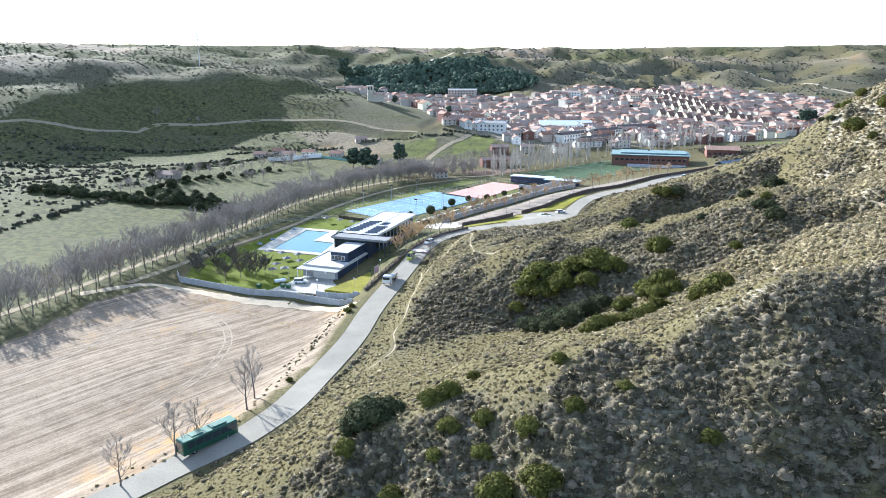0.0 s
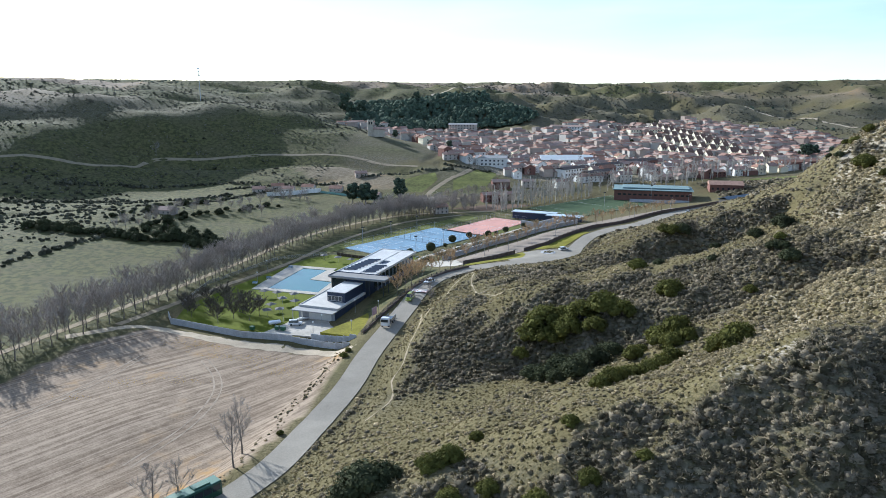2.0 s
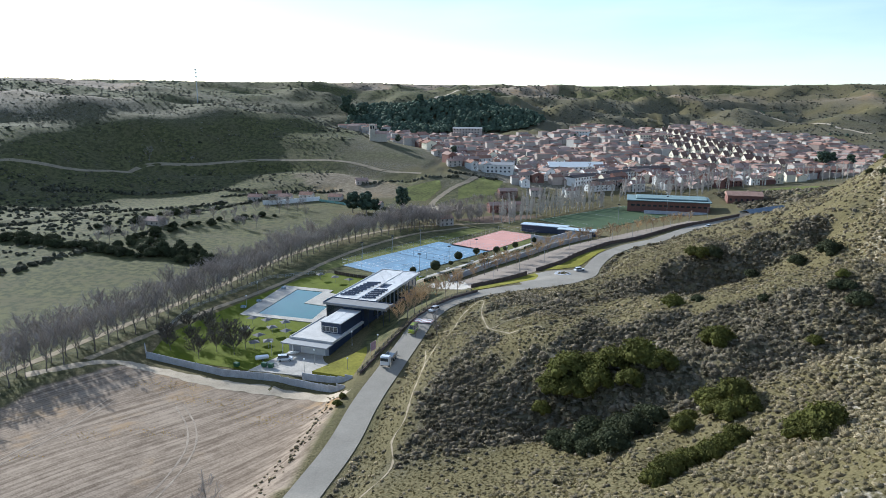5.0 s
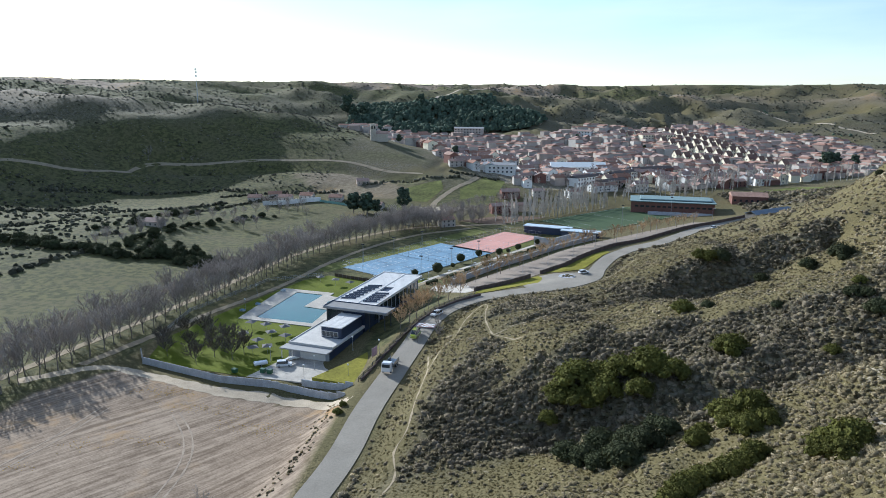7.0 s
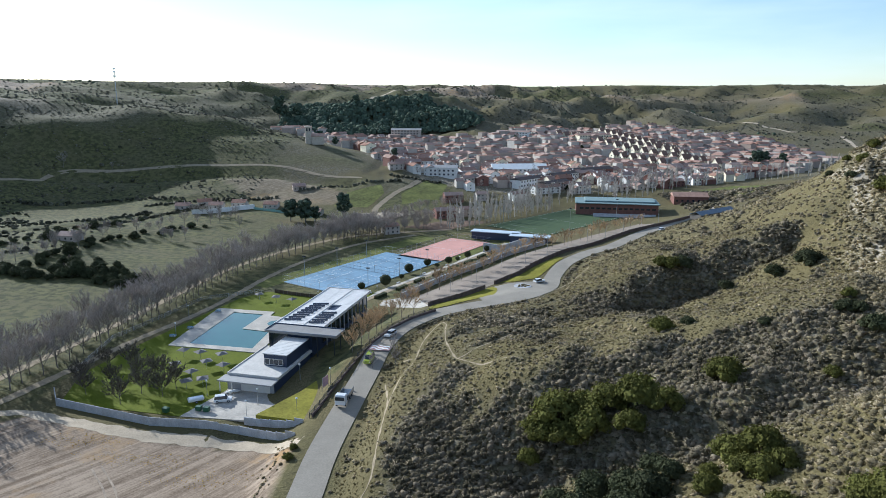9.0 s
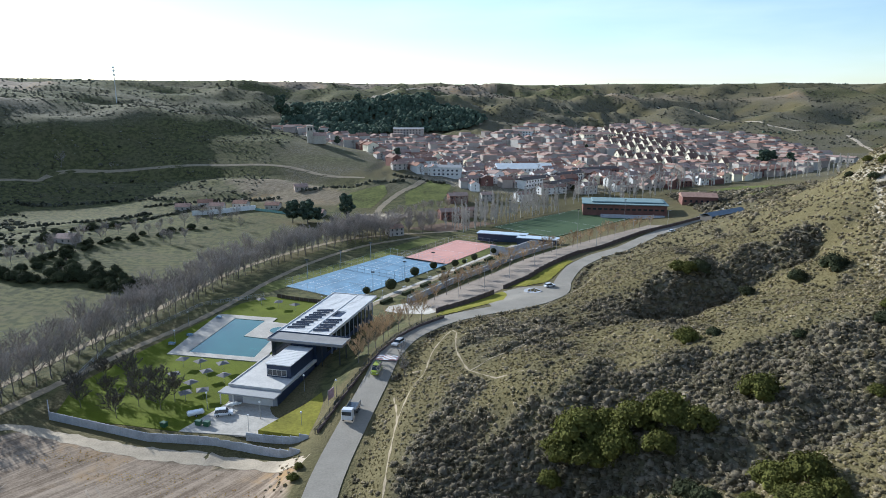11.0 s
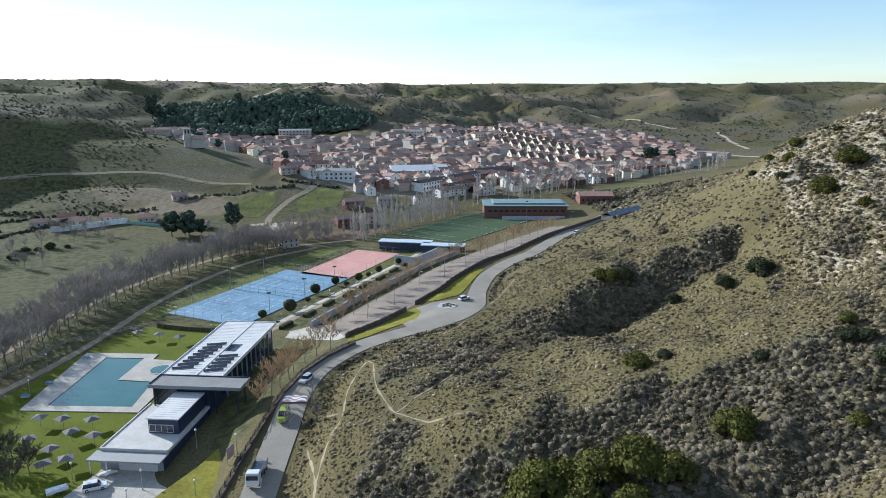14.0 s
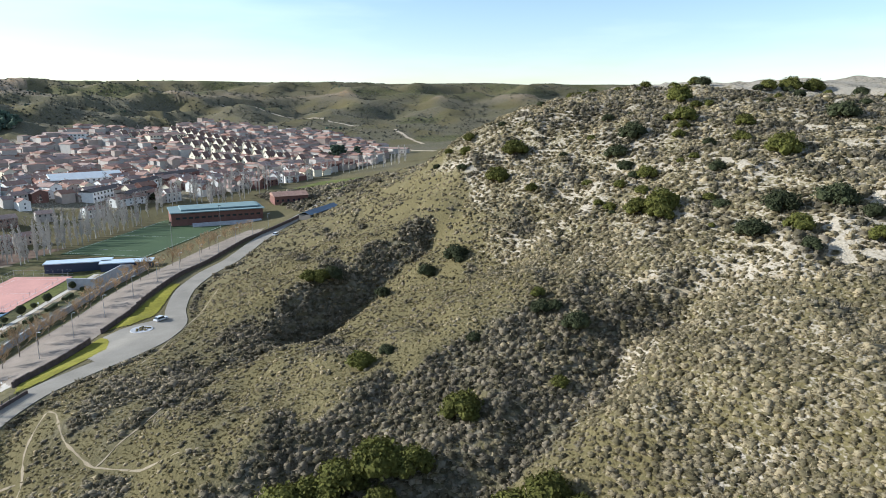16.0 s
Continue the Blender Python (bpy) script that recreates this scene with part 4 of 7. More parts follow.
for u, v in [(1.0 + 0.25 * k, 9.4 + 2.3 * k) for k in range(8)] + [(9.2, 8.6 + 2.3 * k) for k in range(5)]:
    bm = bmesh.new()
    block(bm, u, u + (5.0 if u < 8 else 4.6), -0.5, 0.5, -0.03, 0.03)
    shift(bm.verts, pose(u, v, 9.0) @ pose(0, 0, 0, 16, 0, 0) @ pose(-u, 0, 0))
    shift(bm.verts, pose(u, v, 0, 0, 0, 17) @ pose(-u, -v, 0))
    block(bm, u + 0.3, u + 0.36, v + 0.2, v + 0.26, 8.7, 8.98)
    block(bm, u + 4.0, u + 4.06, v + 1.2, v + 1.26, 8.7, 8.98)
    part("solar_panel", bm, SOLAR, centre, "tilted dark solar panels")
# Strip beside the hall, darkened in colour to stand for its shadow.
bm = bmesh.new()
block(bm, 14.6, 21, 1.5, 44, 0.0, 0.12)
part("patio", bm, DARKWALL, centre)


def fence_run(name, line, high, label, category, post_mat, panel_mat, gap=2.4, thick=0.12, base=0.0, rails=0, group=""):
    """Posts with panels between them along a line; rails instead of panels where given."""
    ob = thing(name, Matrix(), label, category, group)
    pts = []
    for (ax, ay), (bx, by) in zip(line, line[1:]):
        k = max(1, round(math.hypot(bx - ax, by - ay) / gap))
        pts += [(ax + (bx - ax) * i / k, ay + (by - ay) * i / k) for i in range(k)]
    pts.append(line[-1])
    for (ax, ay), (bx, by) in zip(pts, pts[1:]):
        az, bz = float(ground(ax, ay)) + base, float(ground(bx, by)) + base
        z, long, turn = min(az, bz), math.hypot(bx - ax, by - ay), math.atan2(by - ay, bx - ax)
        m = Matrix.Translation(((ax + bx) / 2, (ay + by) / 2, z)) @ Matrix.Rotation(turn, 4, "Z")
        bm = bmesh.new()
        if rails:
            for k in range(rails):
                block(bm, -long / 2, long / 2, -0.03, 0.03, high * (k + 1) / rails - 0.06, high * (k + 1) / rails)
            for k in range(int(long / 0.3)):
                block(bm, -long / 2 + 0.3 * k, -long / 2 + 0.3 * k + 0.04, -0.02, 0.02, 0.05, high)
        else:
            block(bm, -long / 2 + 0.06, long / 2 - 0.06, -thick / 2, thick / 2, -0.6, high, bevel=0.02)
        shift(bm.verts, m)
        part("rail_panel" if rails else "wall_panel", bm, panel_mat, ob)
        bm = bmesh.new()
        block(bm, -long / 2 - 0.09, -long / 2 + 0.09, -thick / 2 - 0.04, thick / 2 + 0.04, -0.6, high + 0.06)
        shift(bm.verts, m)
        part("post", bm, post_mat, ob)
    return ob


STONE_A = [(-16.5, 275), (-15.8, 277), (-7, 287.5), (3, 301.5)]
STONE_B = [(7, 310), (23, 334.5), (43.5, 362), (67, 390), (90, 415), (140, 466)]
fence_run("precast_wall", [(-108, 219), (-104, 213), (-77, 203.6), (-56, 201.6), (-42, 196.4)], 2.0, "grey precast concrete wall round the grounds", "wall", CONCRETE, CONCRETE, 2.4, 0.16)
fence_run("precast_wall", [(-56, 205.6), (-54, 205.2), (-41.5, 202.2)], 1.6, "stepped grey concrete wall above the yard", "wall", CONCRETE, CONCRETE, 2.0, 0.16, 0.3)
fence_run("metal_fence", [(-40.2, 202.5), (-37.4, 216), (-34.4, 229), (-31.4, 240), (-27.5, 250), (-22, 259.5), (-14.5, 268.5)], 1.1, "dark railing on a low brown wall beside the lane", "fence", DARKSTEEL, DARKSTEEL, 2.6, 0.05, 0.3, 2)
fence_run("low_wall", [(-39.6, 202.6), (-36.9, 216), (-33.9, 229), (-30.9, 240), (-27.0, 250), (-21.5, 259.2), (-14, 268)], 0.9, "low dark brown wall below the railing", "wall", DARKWALL, DARKWALL, 5.0, 0.3)
fence_run("stone_wall", STONE_A, 1.7, "dark brown stone wall along the promenade", "wall", DARKWALL, DARKWALL, 4.0, 0.4)
fence_run("stone_wall", STONE_B, 1.7, "dark brown stone wall along the promenade", "wall", DARKWALL, DARKWALL, 4.0, 0.4)
RAMP = [(-27.5, 299), (-9.5, 330.5), (12, 360.5), (36.5, 393)]
fence_run("ramp_wall", RAMP, 2.3, "long pale concrete wall beside the promenade", "wall", CONCRETE, CONCRETE, 4.0, 0.6)
fence_run("wall_railing", RAMP, 1.0, "thin steel railing on the long concrete wall", "railing", STEEL, STEEL, 4.0, 0.05, 2.35, 2)
fence_run("brush_fence", [(-77, 311), (-66, 306.5), (-57, 303.5)], 1.7, "brown brushwood fence behind the pool lawn", "fence", BARK, material("dry_brushwood", (0.115, 0.085, 0.060), 0.95, vary=0.4, grain=8), 2.0, 0.1)
fence_run("garden_fence", [(-110, 232), (-113, 258), (-101, 300), (-82, 312)], 1.4, "thin wire fence behind the lawn", "fence", STEEL, STEEL, 3.0, 0.05, 0, 2)


# ---- courts and pitch ----
def court(name, cx, cy, hu, hv, turn, z, mat, label, lines, category):
    ob = thing(name, turned(cx, cy, z, turn), label, category)
    bm = bmesh.new()
    block(bm, -hu, hu, -hv, hv, 0.0, 0.24)
    part("surface", bm, mat, ob)
    for x0, x1, y0, y1 in lines:
        bm = bmesh.new()
        block(bm, min(x0, x1) - 0.05, max(x0, x1) + 0.05, min(y0, y1) - 0.05, max(y0, y1) + 0.05, 0.24, 0.255)
        part("line", bm, LINE, ob)
    return ob


def tennis(x, y):
    a, b, s = 4.1, 11.9, 6.4
    return [(x - a, x + a, y - b, y - b), (x - a, x + a, y + b, y + b), (x - a, x - a, y - b, y + b), (x + a, x + a, y - b, y + b), (x - a, x + a, y - s, y - s), (x - a, x + a, y + s, y + s), (x, x, y - s, y + s)]


blue = court("tennis_courts", -46, 345.5, 16.2, 33, 33, -1.0, BLUE, "pale blue tennis courts with white lines", tennis(-8, -17) + tennis(8, -17) + tennis(-8, 17) + tennis(8, 17), "tennis court")
red = court("ball_court", -13, 390, 11.5, 24.5, 31, -1.0, RED, "pink-red sports court with white lines", [(-9, 9, -20, -20), (-9, 9, 20, 20), (-9, -9, -20, 20), (9, 9, -20, 20), (-9, 9, 0, 0)], "sports court")
pitch = court("football_pitch", 55, 466, 21, 44, 43, 0.0, TURF, "green artificial turf football pitch", [(-20, 20, -42, -42), (-20, 20, 42, 42), (-20, -20, -42, 42), (20, 20, -42, 42), (-20, 20, 0, 0), (-12, 12, 32, 32), (-12, 12, -32, -32)], "football pitch")


def mesh_fence(owner, hu, hv, high, gap=4.0):
    """Tall posts with rails round a court."""
    for x, y, dx, dy, n in ((-hu, -hv, 1, 0, 2 * hu), (-hu, hv, 1, 0, 2 * hu), (-hu, -hv, 0, 1, 2 * hv), (hu, -hv, 0, 1, 2 * hv)):
        k = round(n / gap)
        for i in range(k):
            s = n * i / k
            bm = bmesh.new()
            rod(bm, (x + dx * s, y + dy * s, 0), (x + dx * s, y + dy * s, high), 0.045, sides=4)
            part("fence_post", bm, STEEL, owner)
        bm = bmesh.new()
        for z in (0.2, high / 2, high):
            rod(bm, (x, y, z), (x + dx * n, y + dy * n, z), 0.025, sides=4)
        part("fence_rail", bm, STEEL, owner)


mesh_fence(blue, 16.4, 33.2, 3.2)
mesh_fence(red, 11.7, 24.7, 3.0)
for y in (-17, 17):
    for x in (-8, 8):
        bm = bmesh.new()
        block(bm, x - 5.2, x + 5.2, y - 0.03, y + 0.03, 1.08, 1.15)
        for k in range(27):
            block(bm, x - 5.2 + k * 0.4, x - 5.17 + k * 0.4, y - 0.01, y + 0.01, 0.26, 1.1)
        part("net", bm, STEEL, blue, "tennis net")
for i in range(9):
    bm = bmesh.new()
    rod(bm, (-16.2 + i * 4.05, 0, 0), (-16.2 + i * 4.05, 0, 3.2), 0.05, sides=4)
    part("fence_post", bm, DARKSTEEL, blue)
for z in (0.3, 1.6, 3.2):
    bm = bmesh.new()
    rod(bm, (-16.2, 0, z), (16.2, 0, z), 0.035, sides=4)
    part("fence_rail", bm, DARKSTEEL, blue)


def light_mast(x, y, high, group):
    z = float(ground(x, y))
    ob = thing("floodlight_mast", pose(x, y, z), "slim grey steel floodlight mast", "light mast", group)
    bm = bmesh.new()
    rod(bm, (0, 0, 0), (0, 0, high), 0.13, 0.07)
    part("pole", bm, STEEL, ob)
    bm = bmesh.new()
    block(bm, -0.7, 0.7, -0.12, 0.12, high - 0.1, high + 0.35)
    part("lamp_head", bm, DARKSTEEL, ob)


for u, v in ((-17.5, -20), (-17.5, 0), (-17.5, 20), (17.5, -20), (17.5, 0), (17.5, 20)):
    p = turned(-46, 345.5, 0, 33) @ Vector((u, v, 0))
    light_mast(p.x, p.y, 8, "masts round the courts")
for u, v in ((-23.5, -25), (-23.5, 25), (23.5, -25), (23.5, 25)):
    p = turned(55, 466, 0, 43) @ Vector((u, v, 0))
    light_mast(p.x, p.y, 13, "masts round the pitch")

stand = thing("changing_block", turned(2, 421, -0.4, 18), "long low changing block with pale blue flat roof", "building")
for x0, x1, y0 in ((0, 26, -7), (22, 43, -12)):
    bm = bmesh.new()
    block(bm, x0 + 0.5, x1 - 0.5, y0 + 0.6, y0 + 6.2, 0, 3.6)
    part("wall", bm, CLADDING, stand, "dark blue wall")
    bm = bmesh.new()
    block(bm, x0, x1, y0, y0 + 7, 3.7, 4.1, bevel=0.05)
    part("roof", bm, material("pale_blue_roof", (0.52, 0.60, 0.66), 0.5, vary=0.1), stand, "pale blue sheet roof")
fronton = thing("fronton_wall", turned(14.5, 375, -0.8, 35), "bare grey concrete ball-game wall", "wall")
bm = bmesh.new()
block(bm, -11, 0.2, -0.3, 0.3, 0, 5.2, bevel=0.04)
part("end_wall", bm, CONCRETE, fronton)
bm = bmesh.new()
v = [(0, 0, 0), (0, 34, 0), (0, 34, 2.4), (0, 20, 5.6), (0, 0, 5.6)]
f = bm.faces.new([bm.verts.new(p) for p in v])
for k in bmesh.ops.extrude_face_region(bm, geom=[f])["geom"]:
    if isinstance(k, bmesh.types.BMVert):
        k.co.x += 0.5
bmesh.ops.recalc_face_normals(bm, faces=bm.faces)
part("side_wall", bm, CONCRETE, fronton)

hall = thing("sports_hall", turned(68, 490, 0.3, 0), "long red brick sports hall with pale blue-green roof", "building")
bm = bmesh.new()
block(bm, 0.6, 51, 0, 24, 0, 7.0)
shift(bm.verts, pose(0, 0, 0, 0, 0, -9))
part("wall", bm, BRICK, hall, "red brick wall")
bm = bmesh.new()
block(bm, 0, 52, -1, 25, 7.0, 7.5, bevel=0.06)
block(bm, 6, 50, 4, 22, 7.5, 8.4, bevel=0.3)
shift(bm.verts, pose(0, 0, 0, 0, 0, -9))
part("roof", bm, material("blue_green_sheet_roof", (0.20, 0.27, 0.275), 0.85, vary=0.12), hall, "pale blue-green sheet roof")
for k in range(14):
    bm = bmesh.new()
    block(bm, 3 + k * 3.4, 5.2 + k * 3.4, -0.12, 0.1, 3.6, 4.7)
    shift(bm.verts, pose(0, 0, 0, 0, 0, -9))
    part("window", bm, GLASS, hall)
stands = thing("terrace_steps", turned(66, 483, 0.1, 9), "grey concrete terrace steps beside the pitch", "terrace")
bm = bmesh.new()
for k in range(4):
    block(bm, 12, 50, k * 0.9, k * 0.9 + 0.9, 0, 0.45 * (k + 1))
part("steps", bm, CONCRETE, stands)
mast = thing("radio_mast", pose(-342, 735, float(ground(-342, 735))), "thin grey radio mast on the far hill", "mast")
bm = bmesh.new()
rod(bm, (0, 0, 0), (0, 0, 34), 0.5, 0.2)
part("pole", bm, STEEL, mast)
bm = bmesh.new()
for z in (26, 30, 33):
    block(bm, -1.2, 1.2, -0.3, 0.3, z, z + 1.6, bevel=0.1)
part("antenna", bm, LAMPGLOBE, mast)
shed = thing("long_shed", turned(126, 438, 6.2, 52), "low shed with dark blue-grey pitched roof", "shed")
bm = bmesh.new()
block(bm, -3.5, 3.5, 0, 34, 0, 2.8)
part("wall", bm, material("grey_brown_blockwork", (0.24, 0.215, 0.19), 0.9, vary=0.2), shed)
bm = bmesh.new()
for s in (-1, 1):
    block(bm, 0, 4.3, -0.5, 34.5, -0.1, 0.1, Matrix.Translation((0, 0, 4.4)) @ Matrix.Rotation(radians(22), 4, "Y") if s > 0 else Matrix.Translation((0, 0, 4.4)) @ Matrix.Scale(-1, 4, (1, 0, 0)) @ Matrix.Rotation(radians(22), 4, "Y"))
part("roof", bm, material("blue_grey_shed_roof", (0.13, 0.17, 0.22), 0.6, vary=0.15), shed)

# Meadows beside the sandy track, the walk and clipped hedges by the courts.
drape("meadow", [(-44, 508), (-20, 522), (-14, 566), (-30, 574), (-38, 550), (-46, 530)], 0.08, MEADOW, "bright green meadow above the plaza", "meadow", 0.8)
drape("meadow", [(-88, 500), (-66, 500), (-58, 530), (-62, 548), (-84, 530)], 0.08, MEADOW, "bright green meadow beside the sandy track", "meadow", 0.8)
drape("meadow", [(146, 548), (205, 590), (236, 578), (190, 524)], 0.08, MEADOW, "bright green meadow behind the school", "meadow", 1.0)
drape("garden_soil", [(-40, 446), (-8, 470), (14, 462), (-16, 436)], 0.06, material("dug_brown_soil", (0.16, 0.11, 0.08), 0.95, vary=0.3, grain=2), "dug brown garden soil", "garden", 0.6)


def by_courts(u, v):
    """A place beside the courts: across and along them."""
    c, s = math.cos(radians(32)), math.sin(radians(32))
    return -46 + u * c + v * s, 342 - u * s + v * c


ribbon("court_walk", [by_courts(23, v) for v in (-38, -10, 20, 50, 84)], 2.6, PAVING, "pale paved walk beside the courts", 0.10, "pavement", across=2)
ribbon("planting_strip", [by_courts(25.8, v) for v in (-34, -10, 20, 50, 84)], 2.4, TRACK, "bare brown planting strip beside the walk", 0.08, "planting bed", across=2)
for k in range(9):
    x, y = by_courts(28.4 + 0.5 * (k % 2), -26 + 12.5 * k)
    hedge = thing("clipped_hedge", turned(x, y, float(ground(x, y)), 32), "dark green box-clipped hedge beside the walk", "hedge", "clipped hedges by the courts")
    bm = bmesh.new()
    for v in block(bm, -0.8, 0.8, -3.0, 3.0, -0.2, 1.2, bevel=0.15):
        v.co += Vector((0, 0, 0.12 * math.sin(v.co.y * 3)))
    part("hedge_core", bm, DARKLEAF, hedge)
for k in range(6):
    x, y = by_courts(21.6, -24 + 18 * k)
    bench = thing("park_bench", turned(x, y, float(ground(x, y)) + 0.1, 32), "pale concrete bench beside the walk", "bench", "benches by the courts")
    bm = bmesh.new()
    block(bm, -0.3, 0.3, -1.1, 1.1, 0.4, 0.5, bevel=0.02)
    part("seat", bm, CONCRETE, bench)
    for s in (-0.8, 0.8):
        bm = bmesh.new()
        block(bm, -0.2, 0.2, s - 0.12, s + 0.12, 0, 0.4)
        part("leg", bm, CONCRETE, bench)

drape("lawn", [by_courts(-27, -40), by_courts(-17.9, -40), by_courts(-17.9, 44), by_courts(-16, 78), by_courts(-27, 78)], 0.07, MEADOW, "rough green lawn beside the courts", "lawn", 0.6)
drape("lawn", [by_courts(12.5, 40), by_courts(20.5, 40), by_courts(20.5, 84), by_courts(14.5, 84)], 0.07, MEADOW, "rough green lawn beside the courts", "lawn", 0.6)


# ---- trees and scrub ----
def prisms(segments, sides=3):
    """Tapered sticks as arrays of vertices and quads."""
    verts, faces = [], []
    for a, b, ra, rb in segments:
        a, b = Vector(a), Vector(b)
        d = (b - a).normalized()
        e = d.cross(Vector((0, 0, 1)) if abs(d.z) < 0.9 else Vector((1, 0, 0))).normalized()
        f = d.cross(e)
        k = len(verts)
        for p, r in ((a, ra), (b, rb)):
            for i in range(sides):
                t = 6.2832 * i / sides
                verts.append(p + (e * math.cos(t) + f * math.sin(t)) * r)
        faces += [(k + i, k + (i + 1) % sides, k + sides + (i + 1) % sides, k + sides + i) for i in range(sides)]
    return verts, faces


def ribbons(segments):
    """Fine twigs, one slim tapered blade each."""
    r = random.Random(len(segments))
    verts, faces = [], []
    for a, b, ra, rb in segments:
        a, b = Vector(a), Vector(b)
        e = (b - a).cross(Vector((r.uniform(-1, 1), r.uniform(-1, 1), r.uniform(-1, 1)))).normalized()
        k = len(verts)
        verts += [a - e * ra, a + e * ra, b + e * rb, b - e * rb]
        faces.append((k, k + 1, k + 2, k + 3))
    return verts, faces


def tube(segments, sides=6):
    """One tapered stem through a chain of segments."""
    verts, faces = [], []
    rings = [(segments[0][0], segments[0][2])] + [(b, rb) for _, b, _, rb in segments]
    for p, r in rings:
        verts += [(p[0] + math.cos(6.2832 * i / sides) * r, p[1] + math.sin(6.2832 * i / sides) * r, p[2]) for i in range(sides)]
    for k in range(len(segments)):
        faces += [(k * sides + i, k * sides + (i + 1) % sides, (k + 1) * sides + (i + 1) % sides, (k + 1) * sides + i) for i in range(sides)]
    return verts, faces


def bare_tree(name, high, spread, rise, seed, bark, twig, label, category="tree", limbs=13, fork=5, twigs=5, low=0.22, lean=0.0, thin=1.0):
    """A leafless tree: tapered trunk, limbs, forked boughs and fine twigs."""
    r = random.Random(seed)
    trunk, boughs, fine = [], [], []
    p, rad, joints = Vector((0, 0, -0.2)), high * 0.015 * min(thin, 1.2), []
    for k in range(6):
        q = p + Vector((r.uniform(-1, 1) * 0.02 * high + lean * high / 6, r.uniform(-1, 1) * 0.02 * high, high / 6.4))
        trunk.append((p, q, rad, rad * 0.8))
        joints.append((p, q, rad))
        p, rad = q, rad * 0.78
    for k in range(limbs):
        s = low + (0.98 - low) * (k + r.random()) / limbs
        a, b, rr = joints[min(5, int(s * 6))]
        o = a.lerp(b, s * 6 % 1)
        ang = k * 2.4 + r.uniform(-0.5, 0.5)
        long = spread * (1.15 - 0.75 * s) * r.uniform(0.75, 1.2)
        way = Vector((math.cos(ang), math.sin(ang), rise * r.uniform(0.7, 1.3))).normalized()
        q, w, rl = o, way, rr * 0.45
        for piece in range(3):
            w = (w + Vector((r.uniform(-0.25, 0.25), r.uniform(-0.25, 0.25), r.uniform(0.0, 0.35)))).normalized()
            e = q + w * long / 3
            boughs.append((q, e, rl, rl * 0.65))
            for j in range(fork if piece else max(1, fork // 2)):
                w2 = (w + Vector((r.uniform(-0.9, 0.9), r.uniform(-0.9, 0.9), r.uniform(-0.1, 0.9)))).normalized()
                o2 = q.lerp(e, r.random())
                e2 = o2 + w2 * long * r.uniform(0.22, 0.42)
                fine.append((o2, e2, rl * 0.4, 0.012 * thin))
                for i in range(twigs):
                    w3 = (w2 + Vector((r.uniform(-0.8, 0.8), r.uniform(-0.8, 0.8), r.uniform(-0.2, 0.8)))).normalized()
                    o3 = o2.lerp(e2, r.uniform(0.2, 1))
                    fine.append((o3, o3 + w3 * long * r.uniform(0.10, 0.22), 0.022 * thin, 0.009 * thin))
            q, rl = e, rl * 0.62
    ob = thing(name, Matrix(), label, category)
    part("trunk", raw_mesh("trunk", *tube(trunk, 6), bark), None, ob)
    part("limb_frame", raw_mesh("limb_frame", *prisms(boughs, 4), bark), None, ob)
    part("crown", raw_mesh("crown", *ribbons(fine), twig), None, ob)
    return ob


def leaf_clumps(centres, seed, leaf=0.22, per=60):
    """Small leaf sprays scattered over rounded clumps."""
    r = np.random.RandomState(seed)
    verts, faces = [], []
    for cx, cy, cz, rad in centres:
        d = r.normal(size=(per, 3))
        d /= np.linalg.norm(d, axis=1)[:, None]
        d[:, 2] = np.abs(d[:, 2]) * 1.0 - 0.25 * (r.rand(per) < 0.3)
        p = np.array([cx, cy, cz]) + d * rad * r.uniform(0.70, 1.12, (per, 1)) * [1, 1, 0.85]
        t = np.cross(d, r.normal(size=(per, 3)))
        t /= np.linalg.norm(t, axis=1)[:, None] + 1e-9
        u = np.cross(d, t) + 0.5 * d * r.normal(size=(per, 1))
        size = leaf * r.uniform(0.6, 1.5, (per, 1))
        k = len(verts) // 1
        quad = np.stack([p - t * size, p + u * size * 0.8, p + t * size, p - u * size * 0.8 + d * size * 0.5], 1).reshape(-1, 3)
        faces.append(np.arange(per * 4).reshape(-1, 4) + sum(len(v) for v in verts))
        verts.append(quad)
    return np.concatenate(verts), np.concatenate(faces)


def bush(name, wide, high, seed, leafmat, label, clumps=16, category="bush", leaf=0.14, stem=0.0):
    """An evergreen bush: short forked stems, lumpy cores and many leaf sprays."""
    r = random.Random(seed)
    ob = thing(name, Matrix(), label, category)
    sticks, centres = [], []
    for k in range(clumps):
        ang, s = k * 2.4 + r.uniform(-0.4, 0.4), math.sqrt((k + 0.5) / clumps)
        x, y = math.cos(ang) * s * wide * 0.36, math.sin(ang) * s * wide * 0.36
        z = stem + (high - stem) * (0.62 - 0.42 * s * s) * r.uniform(0.8, 1.15)
        rad = wide * 0.24 * r.uniform(0.75, 1.2)
        centres.append((x, y, z, rad))
        sticks.append(((0, 0, -0.1), (x, y, z), 0.06 + 0.012 * high, 0.02))
    part("stem", raw_mesh("stem", *prisms(sticks, 4), BARK), None, ob)
    bm = bmesh.new()
    for x, y, z, rad in centres:
        for v in ball(bm, (x, y, z), rad * 0.80, 0.85, 1):
            v.co += (v.co - Vector((x, y, z))) * (noise.noise(v.co * 2.3) * 0.45 - 0.06)
    for v in bm.verts:
        v.co.z = max(v.co.z, -0.15)
    part("foliage_core", bm, leafmat, ob)
    part("foliage", raw_mesh("foliage", *leaf_clumps(centres, seed, leaf, 105), leafmat), None, ob)
    return ob


